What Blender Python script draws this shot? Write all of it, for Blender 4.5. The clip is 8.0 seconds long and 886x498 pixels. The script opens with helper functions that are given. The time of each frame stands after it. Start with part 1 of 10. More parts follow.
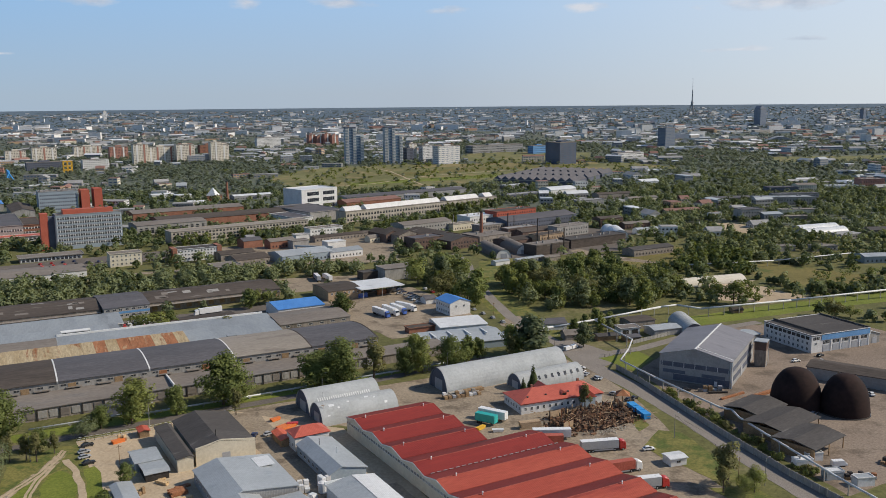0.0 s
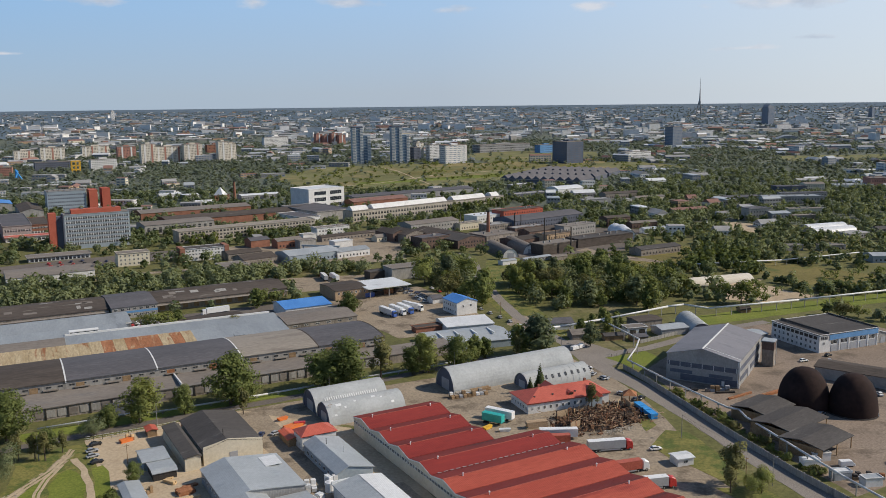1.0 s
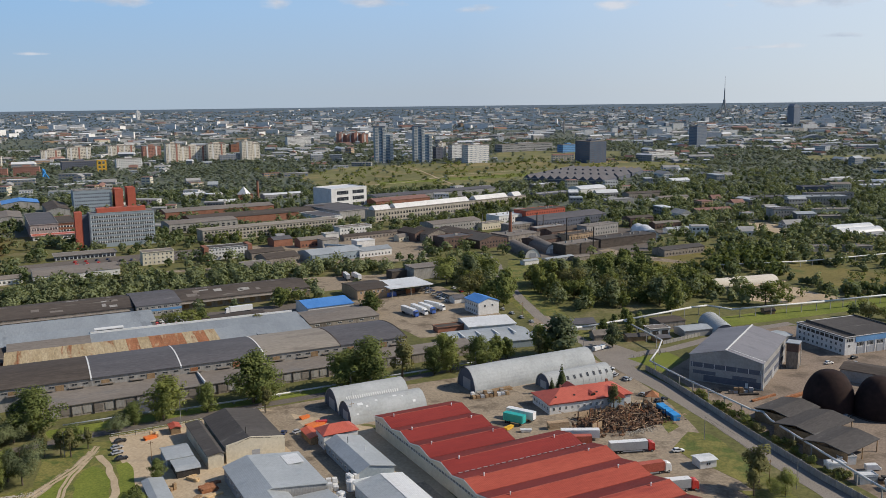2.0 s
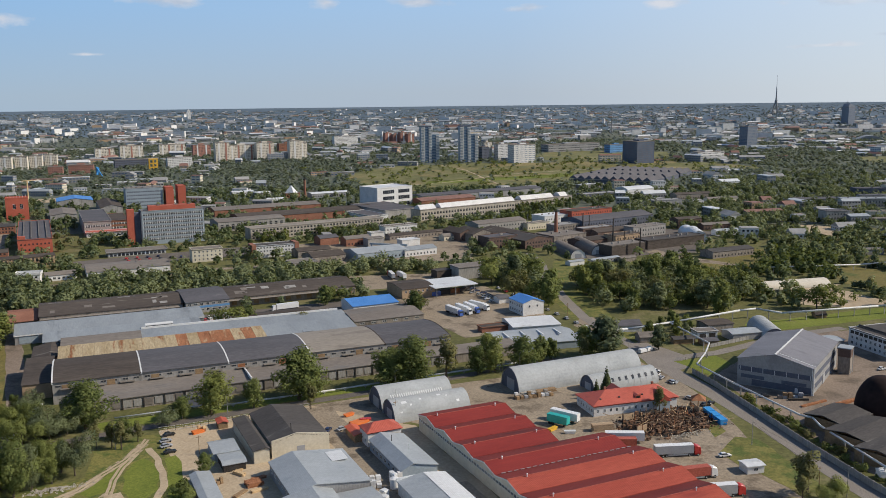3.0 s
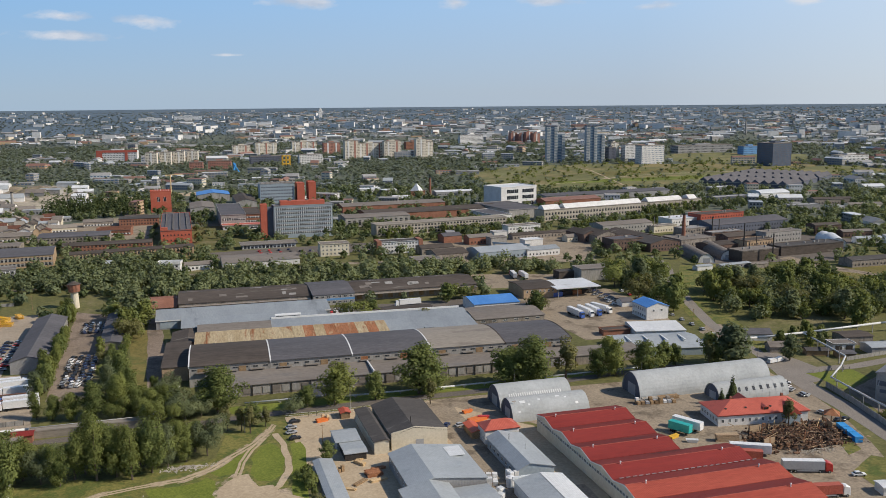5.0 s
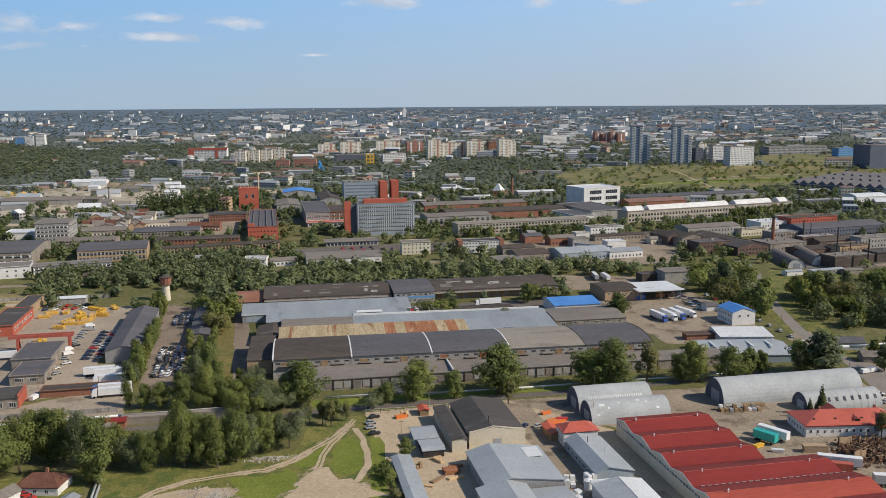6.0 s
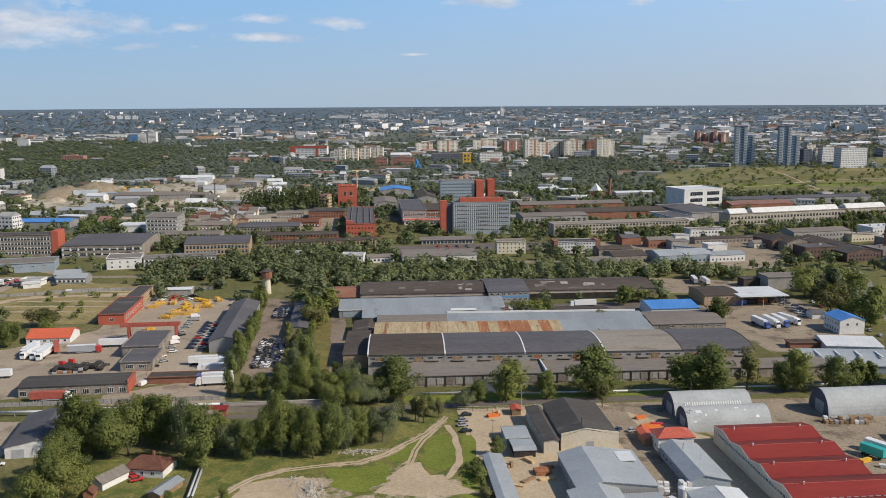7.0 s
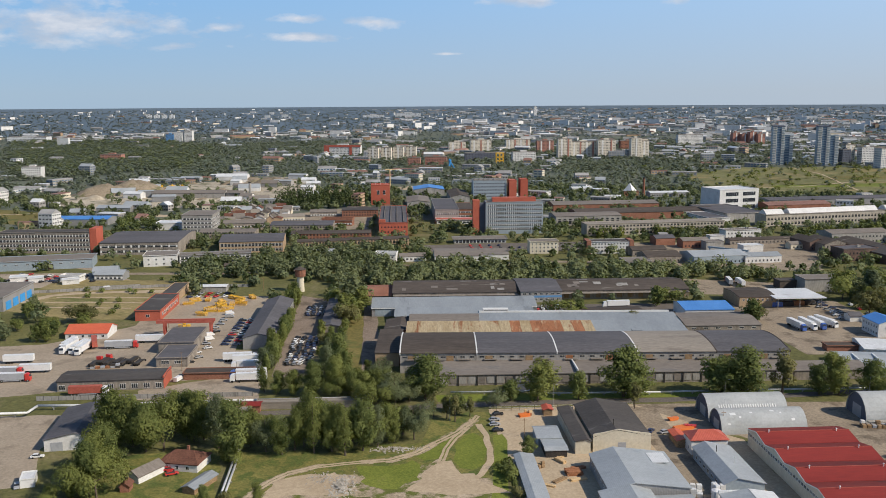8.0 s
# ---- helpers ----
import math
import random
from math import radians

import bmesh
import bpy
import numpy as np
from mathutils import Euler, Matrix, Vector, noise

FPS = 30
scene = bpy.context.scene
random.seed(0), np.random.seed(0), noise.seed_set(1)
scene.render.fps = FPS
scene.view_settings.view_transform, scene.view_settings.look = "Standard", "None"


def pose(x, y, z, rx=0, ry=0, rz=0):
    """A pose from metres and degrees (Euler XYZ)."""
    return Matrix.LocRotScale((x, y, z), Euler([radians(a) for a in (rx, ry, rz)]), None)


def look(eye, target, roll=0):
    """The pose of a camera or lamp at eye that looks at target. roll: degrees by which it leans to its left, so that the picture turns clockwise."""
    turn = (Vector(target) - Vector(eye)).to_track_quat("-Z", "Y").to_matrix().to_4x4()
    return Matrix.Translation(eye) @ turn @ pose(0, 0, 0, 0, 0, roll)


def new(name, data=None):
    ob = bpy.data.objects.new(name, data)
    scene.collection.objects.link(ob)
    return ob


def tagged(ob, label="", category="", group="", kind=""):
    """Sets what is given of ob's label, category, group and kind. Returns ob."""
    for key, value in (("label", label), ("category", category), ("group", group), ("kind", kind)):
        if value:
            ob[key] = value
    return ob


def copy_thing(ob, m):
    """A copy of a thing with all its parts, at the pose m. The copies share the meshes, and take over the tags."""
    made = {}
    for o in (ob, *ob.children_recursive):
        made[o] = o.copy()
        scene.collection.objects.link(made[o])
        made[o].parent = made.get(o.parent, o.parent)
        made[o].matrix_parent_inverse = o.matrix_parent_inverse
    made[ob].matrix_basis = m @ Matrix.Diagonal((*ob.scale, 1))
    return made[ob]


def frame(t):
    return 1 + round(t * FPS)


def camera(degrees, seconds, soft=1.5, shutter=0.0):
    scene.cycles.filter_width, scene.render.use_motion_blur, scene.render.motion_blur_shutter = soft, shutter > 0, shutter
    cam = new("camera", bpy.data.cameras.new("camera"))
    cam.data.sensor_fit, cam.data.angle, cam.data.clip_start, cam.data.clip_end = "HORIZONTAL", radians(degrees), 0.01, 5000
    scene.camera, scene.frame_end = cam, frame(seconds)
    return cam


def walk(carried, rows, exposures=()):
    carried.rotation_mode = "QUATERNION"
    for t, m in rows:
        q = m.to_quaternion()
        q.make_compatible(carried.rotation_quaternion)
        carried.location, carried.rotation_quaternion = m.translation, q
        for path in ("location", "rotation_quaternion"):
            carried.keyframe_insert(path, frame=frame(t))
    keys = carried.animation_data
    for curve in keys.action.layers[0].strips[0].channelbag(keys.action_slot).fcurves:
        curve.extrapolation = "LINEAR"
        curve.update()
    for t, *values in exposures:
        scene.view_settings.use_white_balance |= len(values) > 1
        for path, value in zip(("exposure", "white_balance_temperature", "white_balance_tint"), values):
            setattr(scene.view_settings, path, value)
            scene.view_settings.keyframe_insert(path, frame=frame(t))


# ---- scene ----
cam = camera(53.38, 8.0, soft=0.55)
PATH = [
    (0.0, look((-0.35, 1.29, 119.51), (0.692, 99.931, 103.088), -0.52)),
    (0.5, look((-0.28, 1.23, 119.60), (0.459, 99.866, 103.162), -0.62)),
    (1.0, look((-0.23, 1.15, 119.70), (0.013, 99.783, 103.204), -0.62)),
    (2.5, look((-0.12, 0.79, 119.98), (-4.634, 99.308, 103.449), -0.68)),
    (3.0, look((-0.09, 0.58, 120.01), (-7.456, 98.937, 103.501), -0.65)),
    (3.5, look((-0.05, 0.32, 119.99), (-10.322, 98.411, 103.505), -0.63)),
    (4.0, look((-0.00, 0.00, 120.00), (-13.725, 97.675, 103.534), -0.61)),
    (4.5, look((0.08, -0.35, 120.05), (-17.143, 96.774, 103.591), -0.54)),
    (6.0, look((0.36, -1.51, 120.30), (-29.597, 92.471, 103.870), -0.41)),
    (6.5, look((0.45, -1.90, 120.36), (-34.429, 90.364, 103.907), -0.35)),
    (7.0, look((0.53, -2.25, 120.40), (-39.476, 87.912, 103.936), -0.34)),
    (7.5, look((0.62, -2.53, 120.41), (-41.959, 86.440, 103.941), -0.32)),
    (8.0, look((0.72, -2.79, 120.39), (-42.609, 85.814, 103.880), -0.33)),
]
walk(cam, PATH, [(0.0, 0.10, 6150, 10), (4.0, 0.14, 6150, 10), (8.0, 0.20, 6150, 10)])

# ---- sky, sun ----
SUN_ELEVATION, SUN_AZIMUTH = 38.0, 89.0   # degrees; azimuth clockwise from the y axis
world = bpy.data.worlds.new("sky")
scene.world = world
world.use_nodes = True
wn, wl = world.node_tree.nodes, world.node_tree.links
wn.clear()


def world_math(op, a, b=None, c=None):
    node = wn.new("ShaderNodeMath")
    node.operation = op
    for socket, value in zip(node.inputs, (a, b, c)):
        if value is None:
            continue
        if isinstance(value, (int, float)):
            socket.default_value = value
        else:
            wl.new(value, socket)
    return node.outputs["Value"]


def world_range(value, a, b, lo, hi):
    node = wn.new("ShaderNodeMapRange")
    for key, number in (("From Min", a), ("From Max", b), ("To Min", lo), ("To Max", hi)):
        node.inputs[key].default_value = number
    wl.new(value, node.inputs["Value"])
    return node.outputs["Result"]


def world_mix(fac, one, two):
    node = wn.new("ShaderNodeMixRGB")
    for key, value in (("Fac", fac), ("Color1", one), ("Color2", two)):
        if isinstance(value, tuple):
            node.inputs[key].default_value = (*value, 1)
        else:
            wl.new(value, node.inputs[key])
    return node.outputs["Color"]


sky = wn.new("ShaderNodeTexSky")
sky.sky_type, sky.sun_disc = "NISHITA", False
sky.sun_elevation, sky.sun_rotation = radians(SUN_ELEVATION), radians(SUN_AZIMUTH)
sky.altitude, sky.air_density, sky.dust_density, sky.ozone_density = 100, 1.0, 0.35, 3.5
way = wn.new("ShaderNodeTexCoord")
split = wn.new("ShaderNodeSeparateXYZ")
wl.new(way.outputs["Generated"], split.inputs["Vector"])
side, high = split.outputs["X"], split.outputs["Z"]
# moist pale air above the skyline, whiter towards the sun's side and deeper blue away from it
sunward, shaded_side = world_range(side, 0.0, 0.5, 0, 1), world_range(side, -0.75, 0.0, 0, 1)
low_air = world_mix(sunward, world_mix(shaded_side, (3.8, 5.1, 6.4), (4.9, 5.6, 6.4)), (7.7, 8.1, 8.3))
high_air = world_mix(sunward, world_mix(shaded_side, (2.7, 5.0, 7.9), (4.6, 6.4, 8.6)), (7.7, 8.4, 9.1))
air = world_mix(world_range(high, 0.01, 0.11, 0, 1), low_air, high_air)
sky_color = world_mix(world_range(high, 0.1, 0.3, 0.9, 0.04), sky.outputs["Color"], air)
# small fair-weather clouds: bearing, height, half width, half height
bearing = world_math("ARCTAN2", side, split.outputs["Y"])
flat_way = wn.new("ShaderNodeCombineXYZ")
wl.new(bearing, flat_way.inputs["X"])
wl.new(high, flat_way.inputs["Y"])
nearest = None
for a, z, wide, tall in ((-0.85, 0.08, 0.13, 0.026), (-0.915, 0.077, 0.035, 0.008), (-0.74, 0.06, 0.022, 0.006), (-0.70, 0.079, 0.024, 0.006), (-0.61, 0.09, 0.03, 0.006), (-0.535, 0.086, 0.032, 0.007), (-0.61, 0.07, 0.06, 0.006), (-0.37, 0.108, 0.05, 0.007), (-0.2, 0.107, 0.016, 0.008),
                         (0.36, 0.1, 0.075, 0.011), (0.165, 0.1, 0.022, 0.006), (0.395, 0.061, 0.018, 0.003), (0.33, 0.052, 0.035, 0.003), (-0.1, 0.107, 0.04, 0.006), (0.01, 0.099, 0.025, 0.005), (-0.45, 0.052, 0.02, 0.002)):
    reach = wn.new("ShaderNodeVectorMath")
    reach.operation = "MULTIPLY_ADD"
    reach.inputs[1].default_value, reach.inputs[2].default_value = (1 / wide, 1 / tall, 0), (-a / wide, -z / tall, 0)
    wl.new(flat_way.outputs["Vector"], reach.inputs[0])
    size_of = wn.new("ShaderNodeVectorMath")
    size_of.operation = "LENGTH"
    wl.new(reach.outputs["Vector"], size_of.inputs[0])
    nearest = size_of.outputs["Value"] if nearest is None else world_math("MINIMUM", nearest, size_of.outputs["Value"])
stretch = wn.new("ShaderNodeVectorMath")
stretch.operation = "MULTIPLY"
stretch.inputs[1].default_value = (1.0, 2.3, 0)
wl.new(flat_way.outputs["Vector"], stretch.inputs[0])
puffs, shades = wn.new("ShaderNodeTexNoise"), wn.new("ShaderNodeTexNoise")
for node, scale in ((puffs, 24), (shades, 20)):
    node.inputs["Scale"].default_value, node.inputs["Detail"].default_value, node.inputs["Roughness"].default_value = scale, 7, 0.58
    wl.new(stretch.outputs["Vector"], node.inputs["Vector"])
dense = world_math("MULTIPLY_ADD", world_math("SUBTRACT", puffs.outputs["Fac"], 0.5), 3.0, world_math("SUBTRACT", 1.0, nearest))
cloud = world_mix(world_range(shades.outputs["Fac"], 0.4, 0.62, 0, 1), (5.3, 5.8, 6.6), (7.9, 7.8, 7.9))
sky_color = world_mix(world_range(dense, 0.0, 0.9, 0, 0.82), sky_color, cloud)
background, world_out = wn.new("ShaderNodeBackground"), wn.new("ShaderNodeOutputWorld")
background.inputs["Strength"].default_value = 0.084
wl.new(sky_color, background.inputs["Color"])
wl.new(background.outputs["Background"], world_out.inputs["Surface"])

sun = new("sun", bpy.data.lights.new("sun", "SUN"))
sun.data.energy, sun.data.angle, sun.data.color = 4.2, radians(0.53), (1.0, 0.87, 0.69)
sun_way = Vector((math.sin(radians(SUN_AZIMUTH)) * math.cos(radians(SUN_ELEVATION)), math.cos(radians(SUN_AZIMUTH)) * math.cos(radians(SUN_ELEVATION)), math.sin(radians(SUN_ELEVATION))))
sun.matrix_world = look(sun_way * 500, (0, 0, 0))

# ---- materials ----
def surface(name, low, high, rough=0.8, metal=0.0, broad=0.12, fine=2.0, bump=0.15, streak=None, dirt=None, dirt_at=0.62, panel=None, speck=0.26):
    """A surface that varies between two colours at a broad and a fine scale (1/m). streak: stretch of the noise in the part's own x, y, z.
    dirt: colour of blotches. panel: (axis, width in m), seams or corrugation across the part."""
    m = bpy.data.materials.new(name)
    m.use_nodes = True
    n, l = m.node_tree.nodes, m.node_tree.links
    shader = n["Principled BSDF"]
    shader.inputs["Metallic"].default_value = metal
    shader.inputs["Specular IOR Level"].default_value = 0.2 if rough >= 0.7 else 0.35 if rough >= 0.55 else 0.5
    where = n.new("ShaderNodeTexCoord")
    place = n.new("ShaderNodeMapping")
    l.new(where.outputs["Object"], place.inputs["Vector"])
    if streak:
        place.inputs["Scale"].default_value = streak
    info = n.new("ShaderNodeObjectInfo")
    shift = n.new("ShaderNodeVectorMath")
    shift.operation = "MULTIPLY_ADD"
    shift.inputs[1].default_value = (97.0, 61.0, 13.0)
    l.new(info.outputs["Random"], shift.inputs[0])
    l.new(place.outputs["Vector"], shift.inputs[2])
    big, small = n.new("ShaderNodeTexNoise"), n.new("ShaderNodeTexNoise")
    for node, scale, detail in ((big, broad, 4), (small, fine, 3)):
        node.inputs["Scale"].default_value, node.inputs["Detail"].default_value = scale, detail
        l.new(shift.outputs["Vector"], node.inputs["Vector"])
    blend = n.new("ShaderNodeMath")
    blend.operation = "MULTIPLY_ADD"
    blend.inputs[1].default_value = 0.45
    half = n.new("ShaderNodeMath")
    half.operation = "MULTIPLY"
    half.inputs[1].default_value = 0.55
    l.new(big.outputs["Fac"], half.inputs[0])
    l.new(small.outputs["Fac"], blend.inputs[0])
    l.new(half.outputs["Value"], blend.inputs[2])
    ramp = n.new("ShaderNodeValToRGB")
    ramp.color_ramp.elements[0].position, ramp.color_ramp.elements[0].color = 0.36, (*low, 1)
    ramp.color_ramp.elements[1].position, ramp.color_ramp.elements[1].color = 0.64, (*high, 1)
    l.new(blend.outputs["Value"], ramp.inputs["Fac"])
    color = ramp.outputs["Color"]
    if dirt:
        blotch = n.new("ShaderNodeTexNoise")
        blotch.inputs["Scale"].default_value, blotch.inputs["Detail"].default_value, blotch.inputs["Roughness"].default_value = broad * 1.7, 6, 0.65
        l.new(shift.outputs["Vector"], blotch.inputs["Vector"])
        edge = n.new("ShaderNodeMapRange")
        edge.inputs["From Min"].default_value, edge.inputs["From Max"].default_value = dirt_at - 0.05, dirt_at + 0.06
        l.new(blotch.outputs["Fac"], edge.inputs["Value"])
        mix = n.new("ShaderNodeMixRGB")
        mix.inputs["Color2"].default_value = (*dirt, 1)
        l.new(edge.outputs["Result"], mix.inputs["Fac"])
        l.new(color, mix.inputs["Color1"])
        color = mix.outputs["Color"]
    if bump > 0.08:                              # fine grit
        grit, gain, tint = n.new("ShaderNodeTexNoise"), n.new("ShaderNodeMapRange"), n.new("ShaderNodeVectorMath")
        grit.inputs["Scale"].default_value, grit.inputs["Detail"].default_value, grit.inputs["Roughness"].default_value = max(fine * 1.6, 0.5), 4, 0.7
        l.new(shift.outputs["Vector"], grit.inputs["Vector"])
        gain.inputs["From Min"].default_value, gain.inputs["From Max"].default_value = 0.32, 0.68
        gain.inputs["To Min"].default_value, gain.inputs["To Max"].default_value = 1 - speck, 1 + speck
        l.new(grit.outputs["Fac"], gain.inputs["Value"])
        tint.operation = "SCALE"
        l.new(color, tint.inputs[0])
        l.new(gain.outputs["Result"], tint.inputs["Scale"])
        color = tint.outputs["Vector"]
    l.new(color, shader.inputs["Base Color"])
    gloss = n.new("ShaderNodeMapRange")
    gloss.inputs["To Min"].default_value, gloss.inputs["To Max"].default_value = max(rough - 0.12, 0.03), min(rough + 0.12, 1.0)
    l.new(small.outputs["Fac"], gloss.inputs["Value"])
    l.new(gloss.outputs["Result"], shader.inputs["Roughness"])
    height = small.outputs["Fac"]
    if panel:
        wave = n.new("ShaderNodeTexWave")
        wave.bands_direction = panel[0]
        wave.inputs["Scale"].default_value = 0.314 / panel[1]
        l.new(where.outputs["Object"], wave.inputs["Vector"])
        add = n.new("ShaderNodeMath")
        add.operation = "ADD"
        l.new(height, add.inputs[0])
        l.new(wave.outputs["Fac"], add.inputs[1])
        height = add.outputs["Value"]
    relief = n.new("ShaderNodeBump")
    relief.inputs["Strength"].default_value, relief.inputs["Distance"].default_value = bump, 0.08
    l.new(height, relief.inputs["Height"])
    l.new(relief.outputs["Normal"], shader.inputs["Normal"])
    return m


def foliage(name, low, high):
    """Leaves: light and dark clumps, each island its own tone."""
    m = bpy.data.materials.new(name)
    m.use_nodes = True
    n, l = m.node_tree.nodes, m.node_tree.links
    shader = n["Principled BSDF"]
    shader.inputs["Roughness"].default_value = 0.75
    shader.inputs["Specular IOR Level"].default_value = 0.2
    geo, info = n.new("ShaderNodeNewGeometry"), n.new("ShaderNodeObjectInfo")
    tone = n.new("ShaderNodeTexNoise")
    tone.inputs["Scale"].default_value, tone.inputs["Detail"].default_value = 0.09, 3
    l.new(geo.outputs["Position"], tone.inputs["Vector"])
    mean = n.new("ShaderNodeMath")
    mean.operation = "MULTIPLY_ADD"
    mean.inputs[1].default_value = 0.35
    l.new(geo.outputs["Random Per Island"], mean.inputs[0])
    l.new(tone.outputs["Fac"], mean.inputs[2])
    mean2 = n.new("ShaderNodeMath")
    mean2.operation = "MULTIPLY_ADD"
    mean2.inputs[1].default_value = 0.42
    l.new(info.outputs["Random"], mean2.inputs[0])
    l.new(mean.outputs["Value"], mean2.inputs[2])
    ramp = n.new("ShaderNodeValToRGB")
    ramp.color_ramp.elements[0].position, ramp.color_ramp.elements[0].color = 0.45, (*low, 1)
    ramp.color_ramp.elements[1].position, ramp.color_ramp.elements[1].color = 1.1, (*high, 1)
    l.new(mean2.outputs["Value"], ramp.inputs["Fac"])
    l.new(ramp.outputs["Color"], shader.inputs["Base Color"])
    through_leaf, both = n.new("ShaderNodeBsdfTranslucent"), n.new("ShaderNodeMixShader")
    both.inputs["Fac"].default_value = 0.32
    lit = n.new("ShaderNodeMixRGB")
    lit.blend_type = "MULTIPLY"
    lit.inputs["Fac"].default_value, lit.inputs["Color2"].default_value = 1.0, (1.4, 1.3, 0.75, 1)
    l.new(ramp.outputs["Color"], lit.inputs["Color1"])
    l.new(lit.outputs["Color"], through_leaf.inputs["Color"])
    l.new(shader.outputs["BSDF"], both.inputs[1])
    l.new(through_leaf.outputs["BSDF"], both.inputs[2])
    l.new(both.outputs["Shader"], n["Material Output"].inputs["Surface"])
    return m


GRASS = surface("grass", (0.092, 0.095, 0.034), (0.155, 0.148, 0.055), 0.95, broad=0.02, fine=0.35, bump=0.4, dirt=(0.19, 0.165, 0.085), dirt_at=0.6)
LAWN = surface("lawn", (0.12, 0.15, 0.024), (0.19, 0.212, 0.04), 0.95, broad=0.05, fine=0.9, bump=0.4, dirt=(0.19, 0.175, 0.07), dirt_at=0.66)
MEADOW = surface("dry_meadow", (0.13, 0.115, 0.036), (0.21, 0.172, 0.06), 0.95, broad=0.03, fine=0.5, bump=0.4, dirt=(0.10, 0.115, 0.035), dirt_at=0.56)
FIELD = surface("rough_green_field", (0.125, 0.128, 0.05), (0.2, 0.192, 0.082), 0.95, broad=0.012, fine=0.08, bump=0.4, dirt=(0.24, 0.19, 0.09), dirt_at=0.58)
GRAVEL = surface("greyish_gravel", (0.2, 0.165, 0.12), (0.3, 0.245, 0.175), 0.95, broad=0.05, fine=0.5, bump=0.3, dirt=(0.15, 0.14, 0.07), dirt_at=0.58)
DIRT = surface("bare_yard", (0.24, 0.194, 0.14), (0.325, 0.268, 0.198), 0.95, broad=0.05, fine=0.8, bump=0.35, dirt=(0.15, 0.12, 0.088), dirt_at=0.57)
TRODDEN = surface("trodden_weedy_soil", (0.3, 0.235, 0.165), (0.46, 0.375, 0.275), 0.95, broad=0.11, fine=0.9, bump=0.5, dirt=(0.115, 0.13, 0.03), dirt_at=0.5)
PALE_SAND = surface("pale_grey_sand", (0.36, 0.31, 0.235), (0.5, 0.44, 0.345), 0.95, broad=0.03, fine=0.25, bump=0.3, dirt=(0.2, 0.19, 0.12), dirt_at=0.56, speck=0.15)
WEEDS = surface("tall_weeds", (0.115, 0.12, 0.034), (0.215, 0.195, 0.06), 0.95, broad=0.1, fine=0.8, bump=0.6, dirt=(0.09, 0.115, 0.03), dirt_at=0.54)
PALE_YARD = surface("pale_dusty_concrete", (0.29, 0.24, 0.18), (0.39, 0.325, 0.25), 0.95, broad=0.04, fine=0.7, bump=0.35, dirt=(0.22, 0.18, 0.135), dirt_at=0.6, speck=0.14)
DRY_FIELD = surface("straw_dry_field", (0.2, 0.165, 0.07), (0.3, 0.245, 0.115), 0.95, broad=0.04, fine=0.5, bump=0.4, streak=(0.3, 1.6, 1.0), dirt=(0.13, 0.135, 0.045), dirt_at=0.6)
ROOF_RUSSET = surface("russet_tiled_roof", (0.11, 0.05, 0.035), (0.17, 0.08, 0.055), 0.85, broad=0.2, fine=1.2, bump=0.4, dirt=(0.08, 0.045, 0.035))
ROOF_PALE = surface("weathered_pale_grey_roofs", (0.25, 0.245, 0.24), (0.36, 0.355, 0.345), 0.8, broad=0.01, fine=0.1, bump=0.2, speck=0.1)
# Slate lightened to grey-blue for haze on the distant towers.
FAR_TOWER = surface("grey_blue_glazed_wall", (0.15, 0.17, 0.205), (0.2, 0.22, 0.255), 0.5, broad=0.1, fine=1.0, bump=0.05)
ROOF_TOWN = surface("faded_brick_red_roofs", (0.19, 0.105, 0.085), (0.27, 0.16, 0.13), 0.8, broad=0.01, fine=0.1, bump=0.2)
STORE_YARD = surface("brown_compacted_yard", (0.195, 0.152, 0.116), (0.275, 0.22, 0.172), 0.95, broad=0.04, fine=0.8, bump=0.35, dirt=(0.145, 0.115, 0.088), dirt_at=0.57)
SAND = surface("sandy_soil", (0.37, 0.29, 0.195), (0.49, 0.395, 0.275), 0.95, broad=0.05, fine=0.8, bump=0.3, dirt=(0.25, 0.19, 0.12), dirt_at=0.66, speck=0.12)
ASPHALT = surface("asphalt", (0.115, 0.1, 0.088), (0.16, 0.14, 0.122), 0.9, broad=0.06, fine=1.2, bump=0.15, dirt=(0.25, 0.22, 0.18), dirt_at=0.66)
ROAD = surface("road_asphalt", (0.2, 0.177, 0.155), (0.255, 0.228, 0.2), 0.9, broad=0.08, fine=1.5, bump=0.12, dirt=(0.13, 0.125, 0.12), dirt_at=0.66)
# Far ground is lightened and blued towards haze.
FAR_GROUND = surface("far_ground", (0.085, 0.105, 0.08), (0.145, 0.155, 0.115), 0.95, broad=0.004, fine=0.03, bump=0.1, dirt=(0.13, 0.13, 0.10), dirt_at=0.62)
# The outermost ring has the blue of distant haze in its colour.
DISTANCE = surface("haze_blue_distance", (0.095, 0.132, 0.168), (0.12, 0.158, 0.195), 1.0, broad=0.002, fine=0.02, bump=0.05)

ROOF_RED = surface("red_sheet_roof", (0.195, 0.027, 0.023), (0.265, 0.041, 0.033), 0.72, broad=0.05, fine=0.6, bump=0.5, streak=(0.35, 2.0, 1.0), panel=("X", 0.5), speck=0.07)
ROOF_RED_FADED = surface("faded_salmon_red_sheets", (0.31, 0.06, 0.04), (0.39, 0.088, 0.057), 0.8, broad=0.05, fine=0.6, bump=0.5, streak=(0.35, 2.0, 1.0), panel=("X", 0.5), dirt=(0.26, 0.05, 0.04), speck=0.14)
